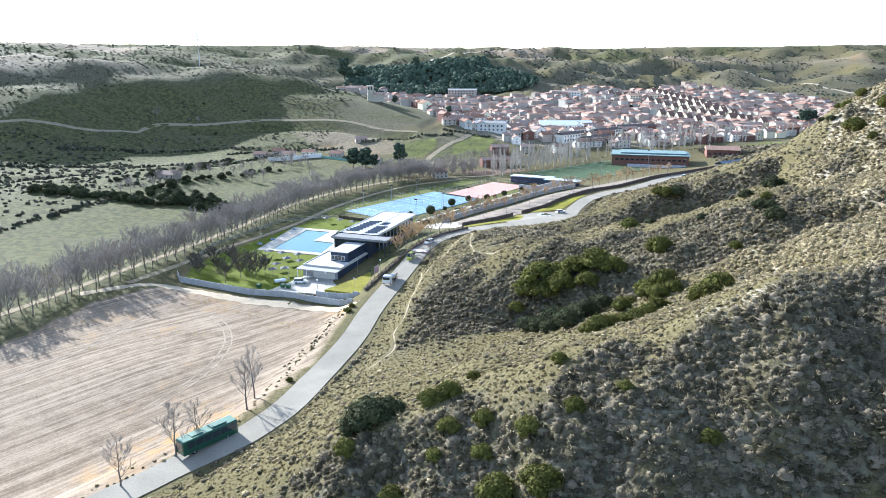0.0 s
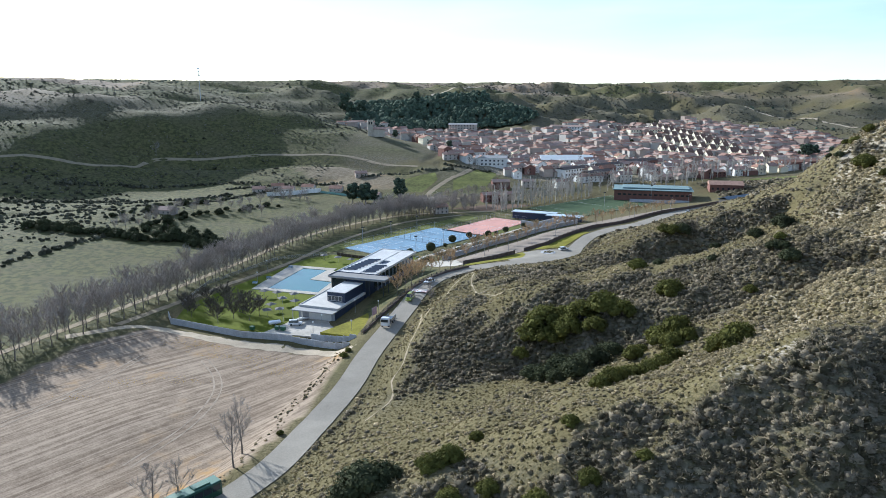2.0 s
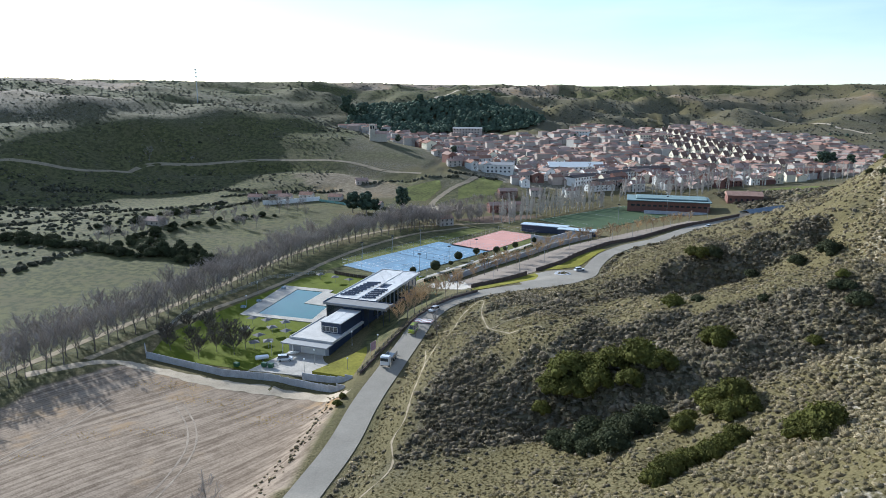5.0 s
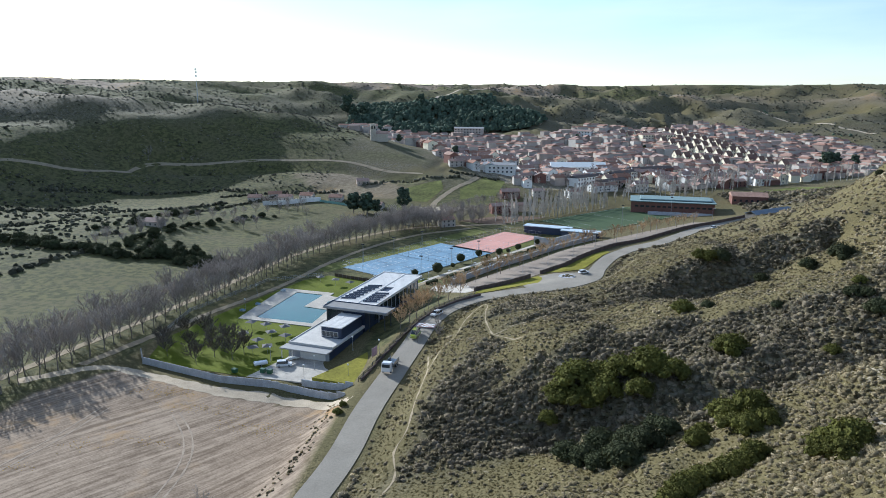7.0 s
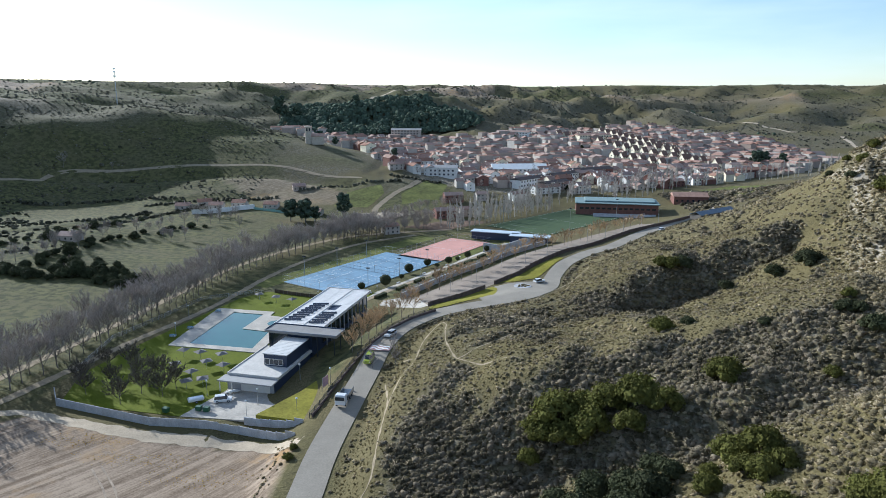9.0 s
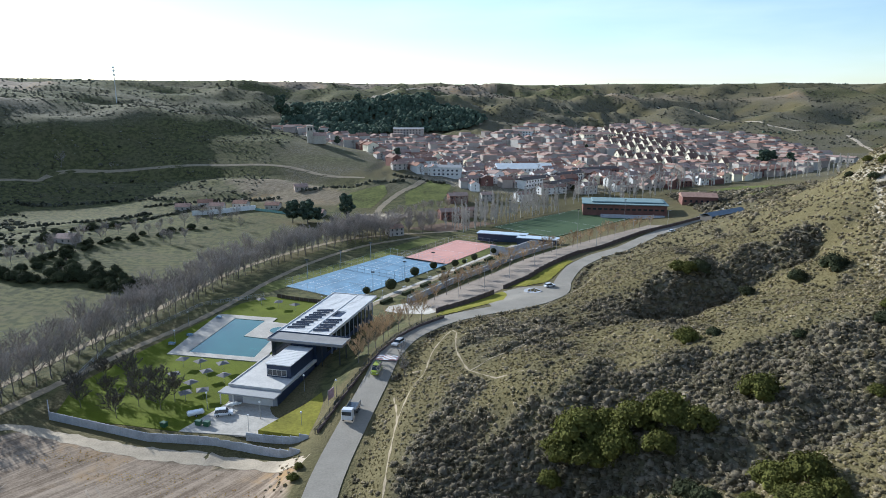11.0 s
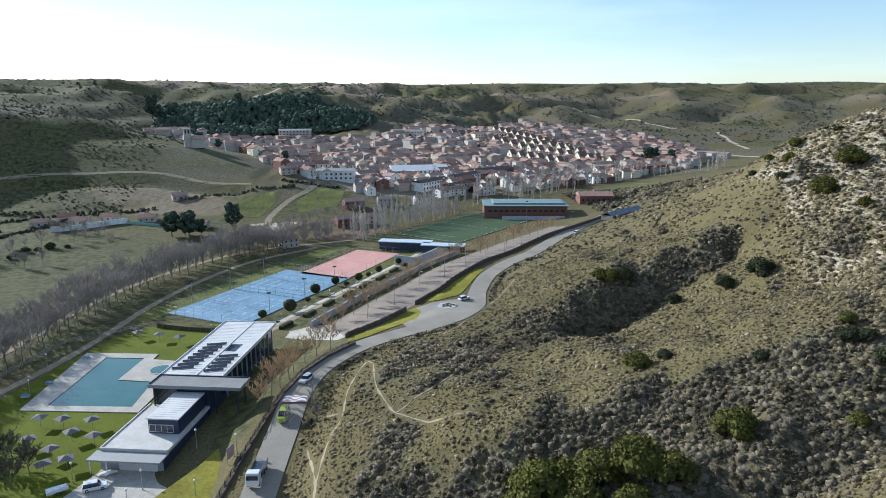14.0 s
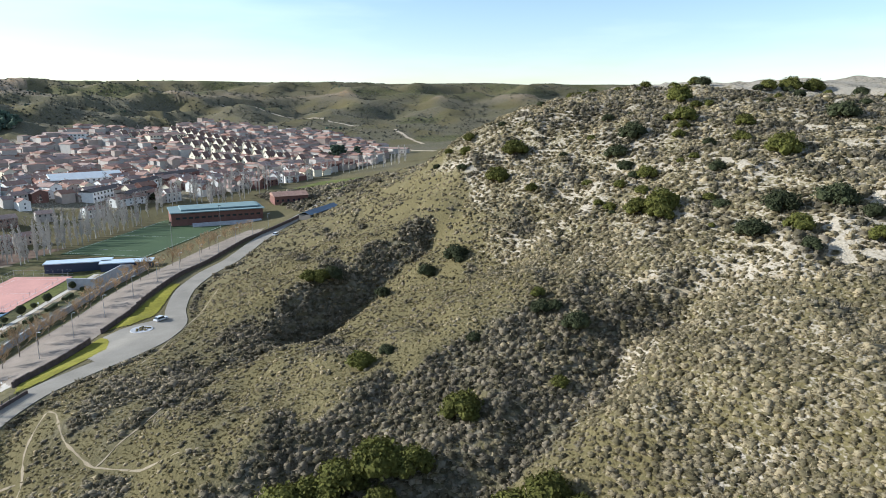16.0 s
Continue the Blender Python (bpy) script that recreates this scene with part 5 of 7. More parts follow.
def put(kinds, places, group, seed, small=0.8, large=1.2):
    """Copies of some master things at places on the ground."""
    r = random.Random(seed)
    for i, (x, y, *size) in enumerate(places):
        k = kinds[i % len(kinds)]
        s = (size[0] if size else 1.0) * r.uniform(small, large)
        c = copy_thing(k, pose(x, y, float(ground(x, y)), 0, 0, r.uniform(0, 360)))
        c.scale = (s, s, s * r.uniform(0.92, 1.1))
        c["group"] = group


def along(line, gap, jitter, seed, offset=0.0):
    r, out, rest = random.Random(seed), [], 0.0
    pts = smooth_line(line, 1.0)
    for a, b in zip(pts, pts[1:]):
        d = b - a
        rest += d.length
        if rest > gap:
            rest = 0.0
            side = Vector((d.y, -d.x, 0)).normalized()
            q = a + side * (offset + r.uniform(-jitter, jitter))
            out.append((q.x, q.y))
    return out


def retire(*masters):
    """The first of a kind, used up by its copies."""
    for m in masters:
        for o in (*m.children_recursive, m):
            bpy.data.objects.remove(o)


# Avenue of bare trees on the valley floor.
bare = [bare_tree("bare_tree", 9.0, 6.0, 0.9, 20 + k, BARK, TWIG, "leafless grey-brown tree in a row", limbs=18, fork=5, twigs=6, thin=1.8, low=0.25) for k in range(4)]
for off, seed in ((4.5, 1), (-4.0, 2), (9.0, 3)):
    put(bare, along(AVENUE[:9], 4.8, 0.8, seed, off), "bare trees along the avenue", seed, 0.8, 1.25)
put(bare, [(-75 + 6.3 * (k % 9) + random.uniform(-2, 2), 408 + 5.5 * (k // 9) + 0.55 * 6.3 * (k % 9) + random.uniform(-2, 2)) for k in range(54)], "bare trees in the far thicket", 5, 0.6, 1.0)
round_tree = [bare_tree("lawn_tree", 5.6, 4.6, 0.55, 30 + k, BARK, TREEDARK, "round leafless dark-twigged tree on the lawn", limbs=20, fork=5, twigs=7, thin=2.4, low=0.3) for k in range(2)]
put(round_tree, [(-104, 224), (-100, 219), (-91.5, 229), (-85.5, 228), (-86.5, 220), (-80.5, 218.5), (-79, 223), (-96.5, 236), (-96, 224), (-103, 236), (-89, 214)], "round trees on the lawn", 6, 0.8, 1.1)
retire(*round_tree)
put(bare, along([(-80, 455), (-56, 462), (-32, 490), (0, 510)], 6, 1, 7), "bare street trees by the plaza", 7, 0.6, 0.8)
put(bare, along([(-200, 330), (-192, 365), (-186, 398), (-170, 430), (-140, 470)], 6, 6, 34) + along([(-178, 482), (-150, 470)], 5, 4, 35) + [(-160, 405), (-155, 402), (-150, 408)], "bare trees along the stream", 36, 0.5, 0.8)
retire(*bare)
roadside = [bare_tree("roadside_tree", 10.5, 4.6, 1.0, 40 + k, BARK, TWIG, "leafless roadside tree with forked trunk", limbs=14, fork=5, twigs=6, low=0.2, lean=0.05, thin=1.2) for k in range(2)]
put(roadside, [(-58.4, 104.1), (-53.2, 112.8), (-46.8, 129), (-48, 135.6, 1.1), (-51.3, 117, 0.95), (-29, 226, 0.5), (-23, 226, 0.55), (-24, 233, 0.6)], "bare trees beside the lane", 8, 0.9, 1.05)
retire(*roadside)
poplars = [bare_tree("poplar", 15, 3.4, 2.6, 60 + k, PALEBARK, PALETWIG, "tall leafless pale poplar", limbs=20, fork=3, twigs=4, low=0.10, thin=6.0) for k in range(3)]
POPLARS = [(-4, 432), (17, 459), (31, 474), (47, 491), (62, 508)]
places = along(POPLARS, 3.0, 1.5, 9, -5) + along(POPLARS, 4.5, 3, 19, -20) + along([(96, 532), (130, 556), (165, 590), (215, 615)], 4.5, 5, 20) + along(POPLARS, 4.2, 2.5, 10, -13) + along([(96, 545), (116, 568), (145, 597), (174, 617), (228, 637), (290, 640), (330, 665)], 4.5, 4, 11)
put(poplars, places + along([(60, 520), (80, 545), (110, 575)], 6, 6, 12), "pale poplars round the pitch", 12, 0.7, 1.1)
retire(*poplars)
rusty = [bare_tree("young_plane_tree", 6.6, 4.6, 0.7, 80 + k, BARK, RUST, "small tree with a few orange-brown leaves", limbs=14, fork=5, twigs=5, thin=2.2) for k in range(2)]
put(rusty, along([(-34, 232), (-29, 246), (-23, 258), (-16, 267)], 4.2, 0.8, 13, -2.5) + along([(-25, 285), (-11, 310), (12, 347), (42, 384), (75, 420), (100, 446)], 8, 1, 14, -1.5), "planes along the promenade", 14)
retire(*rusty)

# Evergreen bushes of the hillside.
olive = [bush("evergreen_bush", 5.0, 3.4, 100 + k, LEAF, "rounded olive-green evergreen bush on the slope", 15) for k in range(3)]
dark = [bush("evergreen_bush", 5.0, 3.2, 110 + k, DARKLEAF, "rounded dark green evergreen bush on the slope", 15) for k in range(2)]
CLUMP = [(7.7, 177, 6.6), (12.3, 174.4, 8.2), (16.2, 174, 7.2), (11.4, 178.2, 8.4), (19.8, 176.8, 7.8), (24.5, 175, 8.6), (28.4, 171.7, 5.8), (22.4, 170.5, 5.8), (15.5, 178.5, 6.0), (5.5, 174.5, 4.2),
         (33.7, 156, 6.2), (36, 152.2, 6.0), (32.5, 149, 5.2), (33.8, 147.2, 4.6), (36.9, 147.7, 4.0), (29.5, 153.5, 3.4)]
OLIVE = [(20.2, 127.7, 4.8), (18.2, 125.1, 3.9), (24.8, 134.2, 4.2), (27.7, 135.2, 5.1), (32, 137.7, 4.3), (27, 148.4, 4.5), (22.4, 131, 4.2), (30, 136.6, 4.2), (40.4, 135.8, 4.2), (38.2, 131.4, 5.6), (40.5, 130.4, 6.3), (37.7, 126.5, 4.5),
         (39.2, 174.7, 6.4), (36.4, 202.2, 5.4), (58.2, 275.6, 5.8), (61.2, 273.9, 6.2), (55, 170, 3), (67, 188.8, 3)]
DARK = [(8.1, 158, 5.4), (14, 159.3, 6.0), (16.2, 148.6, 7.0), (18.8, 156.7, 6.0), (11, 154, 5.2), (20.5, 152, 5.4), (23.6, 160.5, 4.8), (24.2, 155.2, 4.2), (12.7, 150.3, 4.6), (42, 202.5, 3.0), (64.7, 185.2, 4.0), (65.2, 176.8, 5.2),
        (64.5, 274, 6.4), (88.8, 245.2, 7.6), (66.2, 183.5, 3.5), (51.8, 188.7, 3.0), (82, 250, 5), (72, 257, 4.5), (-15.4, 100.8, 7.4), (-12.6, 102, 5.0), (-17.6, 99.4, 4.4)]
NEAR = [(-3.1, 94.6, 3.1), (1.4, 94.8, 3.3), (7.3, 90.1, 3.4), (-6.5, 101.1, 3.7), (-3.8, 101.8, 3.9), (-5.2, 101.2, 3.0), (-0.8, 109.8, 2.3), (-17.8, 95.2, 3.5), (13, 91.2, 2.8), (19.2, 93.1, 2.1), (28.1, 86.5, 2.7), (1.6, 90.2, 2.9), (-4.6, 91.3, 2.4),
        (11.5, 101, 2.3), (-10, 88.6, 3.5), (3.7, 84.5, 5), (8.9, 82.8, 5), (5.5, 80, 4.5), (12, 80, 3.5), (-13, 86, 3), (21, 78, 3)]
TOP = [(112.1, 196.7, 8.0), (109, 194.4, 6.5), (111.2, 202.4, 6.6), (97.6, 165.6, 6.0), (96.6, 154.3, 3.4), (143.9, 187, 8.0), (168.2, 233.2, 8.0), (121.8, 268.5, 8.5), (110, 167.6, 6.4), (116.1, 160.2, 7.2), (102.4, 159.6, 5.8), (103.9, 146.8, 3.8),
       (137.5, 278.7, 9.0), (154.1, 241.2, 8.5), (143.1, 238, 6.8), (153.7, 204.4, 4.6), (130.8, 216.2, 6.0), (188.8, 251, 9.5), (183, 192.6, 9.0), (133, 196.9, 4.2), (229, 233.4, 8), (236, 229, 7.5), (222, 238, 7), (226, 267.8, 6), (242, 232, 7)]
rr = random.Random(77)
STRAY = [(x, y, rr.uniform(1.6, 6.5) * rr.uniform(0.6, 1.0)) for x, y in ((rr.uniform(100, 230), rr.uniform(110, 330)) for _ in range(112)) if ground(x, y) > 38]
for masters, places, group, seed in ((olive, CLUMP + OLIVE, "evergreen bushes on the hillside", 15), (olive, NEAR, "evergreen bushes on the near slope", 115), (dark, DARK, "dark evergreen bushes on the hillside", 16), (olive + dark, TOP + STRAY, "evergreen bushes on the upper slope", 17)):
    put(masters, [(x, y, w / 5.0) for x, y, w in places], group, seed, 0.95, 1.1)
put(dark, along([(-250, 338), (-205, 328), (-165, 326), (-128, 320)], 2.6, 5, 131), "dark evergreens in the hedge", 132, 0.8, 1.5)
put(dark, along([(-192, 320), (-187, 338), (-186, 363), (-182, 395), (-165, 425), (-150, 445)], 5, 4, 31) + along([(-215, 360), (-206, 419), (-190, 470)], 6, 6, 32), "dark evergreens along the stream", 33, 0.6, 1.2)
put(olive, [(-40.8, 185, 0.44), (-40.6, 189, 0.4), (-43, 143, 0.36)], "evergreen bushes beside the lane", 19)
HEDGES = [[(-215, 500), (-180, 512), (-150, 515), (-128, 520)], [(-330, 470), (-290, 500), (-240, 520), (-200, 524)], [(-260, 430), (-225, 455), (-200, 480)], [(-120, 535), (-95, 548), (-70, 552), (-48, 562)], [(-60, 575), (-30, 570), (-20, 566)],
          [(-300, 350), (-260, 385), (-230, 420)], [(-211, 275), (-208, 297), (-202, 318), (-186, 333)], [(-211, 275), (-225, 240), (-240, 200)], [(-207, 409), (-197, 456), (-172, 500)], [(-350, 420), (-300, 440), (-262, 450)]]
retire(*olive, *dark)


def clipped_ball(x, y, wide):
    z = float(ground(x, y))
    ob = thing("clipped_shrub", pose(x, y, z), "dark green ball-clipped shrub on a short trunk", "shrub", "clipped shrubs by the courts")
    bm = bmesh.new()
    rod(bm, (0, 0, 0), (0, 0, 1.0), 0.08)
    part("trunk", bm, BARK, ob)
    bm = bmesh.new()
    ball(bm, (0, 0, 0.8 + wide * 0.45), wide * 0.46, 0.95, 3)
    part("foliage_core", bm, DARKLEAF, ob)
    part("foliage", raw_mesh("foliage", *leaf_clumps([(0, 0, 0.8 + wide * 0.45, wide * 0.5), (0, 0, 0.7 + wide * 0.45, wide * 0.42)], int(wide * 100), 0.16, 260), DARKLEAF), None, ob)


for x, y, w in ((-35.5, 320.7, 4.2), (-27.7, 341.7, 3.6), (-20.3, 353.5, 3.0), (-11, 357.4, 3.0), (-2.4, 366.9, 2.8), (7, 379.7, 2.6), (-44.2, 315, 2.6), (-30, 331, 1.8), (-16, 350, 1.8), (-7, 362, 1.8)):
    clipped_ball(x, y, w * 1.15)


def stone_pine(high, seed, label="tall dark green pine with rounded crown"):
    r = random.Random(seed)
    ob = thing("pine_tree", Matrix(), label, "tree")
    bm = bmesh.new()
    rod(bm, (0, 0, -0.2), (0.2, 0, high * 0.55), 0.35, 0.22, 7)
    part("trunk", bm, BARK, ob)
    centres = []
    for k in range(22):
        ang, s, z = k * 2.4, math.sqrt((k % 11 + 0.5) / 11), 0.24 + 0.66 * (k / 22)
        wide = high * 0.42 * (1.0 - abs(z - 0.45) * 1.25)
        centres.append((math.cos(ang) * s * wide * 0.8, math.sin(ang) * s * wide * 0.8, high * z, high * 0.13 * r.uniform(0.8, 1.2)))
    bm = bmesh.new()
    for x, y, z, rad in centres:
        for v in ball(bm, (x, y, z), rad * 0.85, 0.9, 2):
            v.co += (v.co - Vector((x, y, z))) * noise.noise(v.co * 1.3) * 0.4
    part("crown", bm, NEEDLE, ob)
    part("needle_crown", raw_mesh("needle_crown", *leaf_clumps(centres, seed, 0.35, 60), NEEDLE), None, ob)
    return ob


pines = [stone_pine(15, 200 + k) for k in range(2)]
put(pines, [(-106.7, 459, 0.95), (-97, 455), (-77.3, 473, 0.95), (-101, 463, 0.8), (-92, 460, 0.6)], "pines by the far gardens", 22, 0.95, 1.05)
put(pines, [(-225, 900, 1.5), (-215, 890, 1.4), (-205, 905, 1.3), (-120, 690, 0.6), (-62, 650, 0.9), (290, 735, 1.1), (298, 742), (310, 730, 0.9), (283, 728, 0.9), (60, 850, 0.5), (-140, 960, 1.2)], "dark pines round the town", 23)
retire(*pines)
lone = bare_tree("field_tree", 7, 3.6, 0.8, 91, BARK, TWIG, "round leafless tree in the meadow", limbs=16, fork=5, twigs=5, low=0.3)
put([lone], [(-130.6, 438), (-300, 560, 1.3), (-270, 573, 0.9)], "lone trees in the meadows", 24)
retire(lone)


def lump(seed, sides=6, rings=2, rough=0.16, sprays=0):
    """A rounded cushion of growth."""
    r = np.random.RandomState(seed)
    verts, faces = [], []
    for k in range(rings):
        up = radians(-12 + 78 * k / max(rings - 0.4, 1))
        for i in range(sides):
            a = 6.2832 * (i + 0.5 * k) / sides + r.uniform(-0.25, 0.25)
            m = 1 + r.uniform(-rough, rough)
            verts.append((math.cos(up) * math.cos(a) * m, math.cos(up) * math.sin(a) * m, math.sin(up) * m))
    verts.append((r.uniform(-0.2, 0.2), r.uniform(-0.2, 0.2), 1.0 + r.uniform(-rough, rough)))
    for k in range(rings - 1):
        for i in range(sides):
            a, b = k * sides + i, k * sides + (i + 1) % sides
            faces += [(a, b, b + sides), (a, b + sides, a + sides)]
    faces += [((rings - 1) * sides + i, (rings - 1) * sides + (i + 1) % sides, len(verts) - 1) for i in range(sides)]
    if sprays:
        verts = [(a * 0.84, b * 0.84, c * 0.80) for a, b, c in verts]
        d = r.normal(size=(sprays, 3))
        d[:, 2] = np.abs(d[:, 2]) * 0.8 + 0.15
        d /= np.linalg.norm(d, axis=1)[:, None]
        side = np.cross(d, r.normal(size=(sprays, 3)))
        side *= min(0.34, 3.4 / sprays + 0.03) / np.linalg.norm(side, axis=1)[:, None]
        k = len(verts)
        tip = d * r.uniform(0.85, 1.30, (sprays, 1)) + r.normal(size=(sprays, 3)) * 0.16
        verts = np.concatenate([verts, np.stack([d * 0.42 - side, d * 0.42 + side, tip], 1).reshape(-1, 3)])
        faces += [(k + 3 * i, k + 3 * i + 1, k + 3 * i + 2) for i in range(sprays)]
    return np.array(verts), np.array(faces)


def strew(name, x, y, wide, high, mat, label, category, seed, sides=6, rings=2, rough=0.16, sink=0.05, kinds=10, sprays=0):
    """Very many small lumps of growth as one mesh."""
    r = np.random.RandomState(seed)
    shapes = [lump(seed + k, sides, rings, rough, sprays) for k in range(kinds)]
    z = ground(x, y)
    verts, faces, at = [], [], 0
    which = r.randint(0, kinds, len(x))
    for k, (v, f) in enumerate(shapes):
        sel = np.where(which == k)[0]
        if not len(sel):
            continue
        a = r.rand(len(sel)) * 6.283
        c, s = np.cos(a)[:, None], np.sin(a)[:, None]
        w, h = wide[sel][:, None], high[sel][:, None]
        vx, vy = v[:, 0] * c - v[:, 1] * s, v[:, 0] * s + v[:, 1] * c
        p = np.stack([x[sel][:, None] + vx * w / 2, y[sel][:, None] + vy * w / 2, z[sel][:, None] + (v[:, 2] - sink) * h], -1)
        verts.append(p.reshape(-1, 3))
        faces.append((f[None] + (np.arange(len(sel)) * len(v))[:, None, None] + at).reshape(-1, 3))
        at += len(sel) * len(v)
    me = raw_mesh(name, np.concatenate(verts), np.concatenate(faces), mat)
    me.polygons.foreach_set("use_smooth", np.ones(len(me.polygons), bool))
    ob = new(name, me)
    return tagged(ob, label, category, kind="stuff")


rr = random.Random(78)
spread_out = [(rr.uniform(-480, -150), rr.uniform(340, 780)) for _ in range(80)]
spread_out = np.array([p for p in spread_out if ground(*p) > 3] + [p for k, line in enumerate(HEDGES) for s in (0, 9) for p in along(line, 2.6, 2.6, 160 + k + s)])
rs = np.random.RandomState(79)
wide = rs.uniform(1.4, 4.2, len(spread_out))
strew("hedge_bushes", spread_out[:, 0], spread_out[:, 1], wide, wide * rs.uniform(0.35, 0.6, len(wide)), HEDGE, "dark hedge bushes on the terraces of the far slope", "bushes", 311, 7, 3, 0.35)


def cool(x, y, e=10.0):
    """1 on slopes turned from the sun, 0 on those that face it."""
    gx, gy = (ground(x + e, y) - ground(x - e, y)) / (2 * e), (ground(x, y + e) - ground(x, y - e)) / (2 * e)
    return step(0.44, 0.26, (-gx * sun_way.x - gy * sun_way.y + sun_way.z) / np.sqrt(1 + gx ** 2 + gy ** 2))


def hill_places(gap, seed, x0, x1, y0, y1):
    """Evenly jittered places on the hill beyond the lane, with the scrub's thickness there."""
    r = np.random.RandomState(seed)
    x, y = np.meshgrid(np.arange(x0, x1, gap), np.arange(y0, y1, gap))
    x, y = (x + r.uniform(-0.42, 0.42, x.shape) * gap).ravel(), (y + r.uniform(-0.42, 0.42, y.shape) * gap).ravel()
    keep = (near_line(x, y, ROAD)[0] > 4.4) & (x > np.interp(y, [p[1] for p in ROAD], [p[0] for p in ROAD]) + 4.4) & (ground(x, y) > 1.2)
    x, y = x[keep], y[keep]
    keep = np.ones(len(x), bool)
    for line in PATHS:
        keep &= near_line(x, y, line)[0] > 0.75
    x, y = x[keep], y[keep]
    return x, y, scrub_at(x, y), r


FOOT_FLAT = [(-30, 190), (-11, 182), (2, 174), (7, 160), (6, 145), (-14, 138), (-34, 132), (-34, 165)]


def open_slope(x, y):
    """The chalky sunlit slope beyond the ravine, 0 to 1."""
    return step(24, 40, x - (y - 130) * 0.55) * step(106, 126, y) * step(14, 26, ground(x, y))


for x0, x1, y0, y1, gap, sides, rings, sprays in ((-62, 95, 55, 135, 0.95, 6, 2, 30), (-45, 95, 135, 225, 1.0, 6, 2, 24), (-40, 95, 225, 330, 1.25, 5, 2, 14), (95, 215, 60, 350, 1.45, 5, 2, 12), (30, 130, 330, 420, 1.9, 5, 2, 6), (130, 300, 350, 560, 2.6, 5, 2, 4),
                                                (-70, 120, -50, 55, 2.2, 5, 2, 0)):
    x, y, s, r = hill_places(gap, 301 + int(y0), x0, x1, y0, y1)
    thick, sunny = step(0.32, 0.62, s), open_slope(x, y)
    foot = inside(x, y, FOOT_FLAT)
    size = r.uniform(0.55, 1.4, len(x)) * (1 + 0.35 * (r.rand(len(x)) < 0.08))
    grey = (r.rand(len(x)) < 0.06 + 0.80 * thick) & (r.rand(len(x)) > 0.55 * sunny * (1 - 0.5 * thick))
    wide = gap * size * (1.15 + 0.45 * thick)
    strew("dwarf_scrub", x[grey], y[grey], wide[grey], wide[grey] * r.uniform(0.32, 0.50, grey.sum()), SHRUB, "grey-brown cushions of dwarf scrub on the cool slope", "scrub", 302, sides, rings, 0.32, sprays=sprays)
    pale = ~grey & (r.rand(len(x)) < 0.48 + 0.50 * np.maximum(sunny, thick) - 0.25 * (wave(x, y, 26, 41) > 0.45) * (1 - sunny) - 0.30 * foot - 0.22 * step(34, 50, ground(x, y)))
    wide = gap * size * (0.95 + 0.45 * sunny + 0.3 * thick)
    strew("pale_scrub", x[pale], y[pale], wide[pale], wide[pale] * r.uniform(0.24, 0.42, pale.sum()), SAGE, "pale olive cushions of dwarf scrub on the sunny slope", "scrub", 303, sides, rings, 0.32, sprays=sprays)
    if gap < 1.4:
        x, y, s, r = hill_places(gap * 0.85, 401 + int(y0), x0, x1, y0, y1)
        c = r.rand(len(x)) < 0.95 - 0.70 * step(0.3, 0.6, s)
        wide = gap * r.uniform(0.35, 0.95, len(x))
        strew("grass_tussocks", x[c], y[c], wide[c], wide[c] * r.uniform(0.12, 0.30, c.sum()), TUFT, "olive and straw coloured grass tussocks on the slope", "grass", 304, 4, 1, 0.3, sprays=8)
r = np.random.RandomState(320)
edge = np.array(along([(-64, 92), (-54, 107), (-42.5, 124), (-41, 150), (-39, 166), (-38.5, 186), (-38, 197)], 0.5, 1.4, 321, -4.6) + along([(-41, 150), (-39, 166), (-38.5, 186), (-38, 195)], 0.5, 1.6, 322, -6.2))
wide = r.uniform(0.3, 0.9, len(edge)) * (1 + 0.7 * (r.rand(len(edge)) < 0.1))
strew("verge_scrub", edge[:, 0], edge[:, 1], wide, wide * r.uniform(0.3, 0.6, len(wide)), SAGE, "olive weeds and low scrub between stubble and lane", "scrub", 323, 7, 3, 0.35, sprays=14)
r = np.random.RandomState(331)
weeds = np.concatenate([np.stack([r.normal(cx, wx, n), r.normal(cy, wy, n)], -1) for cx, cy, wx, wy, n in ((-58, 183, 5, 2.0, 260), (-72, 190, 6, 1.6, 240), (-88, 196, 5, 1.4, 180), (-92, 168, 2.5, 1.2, 60), (-80, 172, 4, 1.2, 90), (-98, 158, 2, 1.0, 40))])
weeds = weeds[inside(weeds[:, 0], weeds[:, 1], FIELD)]
wide = r.uniform(0.12, 0.36, len(weeds))
strew("field_weeds", weeds[:, 0], weeds[:, 1], wide, wide * 0.35, material("ochre_weeds", (0.58, 0.37, 0.09), 0.95, vary=0.2, island=0.2, tint=(0.46, 0.33, 0.10), glow_through=0.5), "ochre yellow weeds in the stubble", "weeds", 332, 5, 2, 0.3, sprays=8)
r = np.random.RandomState(305)
# Mostly a stand-in for shade on the bank, with a few real bushes.
x, y = r.uniform(-450, -185, 2200), r.uniform(250, 505, 2200)
keep = inside(x, y, [(-420, 424), (-362, 478), (-300, 500), (-245, 445), (-212, 400), (-200, 350), (-212, 325), (-222, 285), (-300, 250), (-450, 300)])
x, y = x[keep], y[keep]
wide = r.uniform(1.0, 3.6, len(x))
strew("thicket", x, y, wide, wide * r.uniform(0.3, 0.5, len(x)), HEDGE, "dark bushes, thickened to stand for shade, on the bank below the hillside road", "thicket", 324, 5, 2, 0.25)
# Denser scrub stands in for shade on slopes turned from the sun.
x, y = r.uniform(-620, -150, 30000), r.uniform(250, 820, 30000)
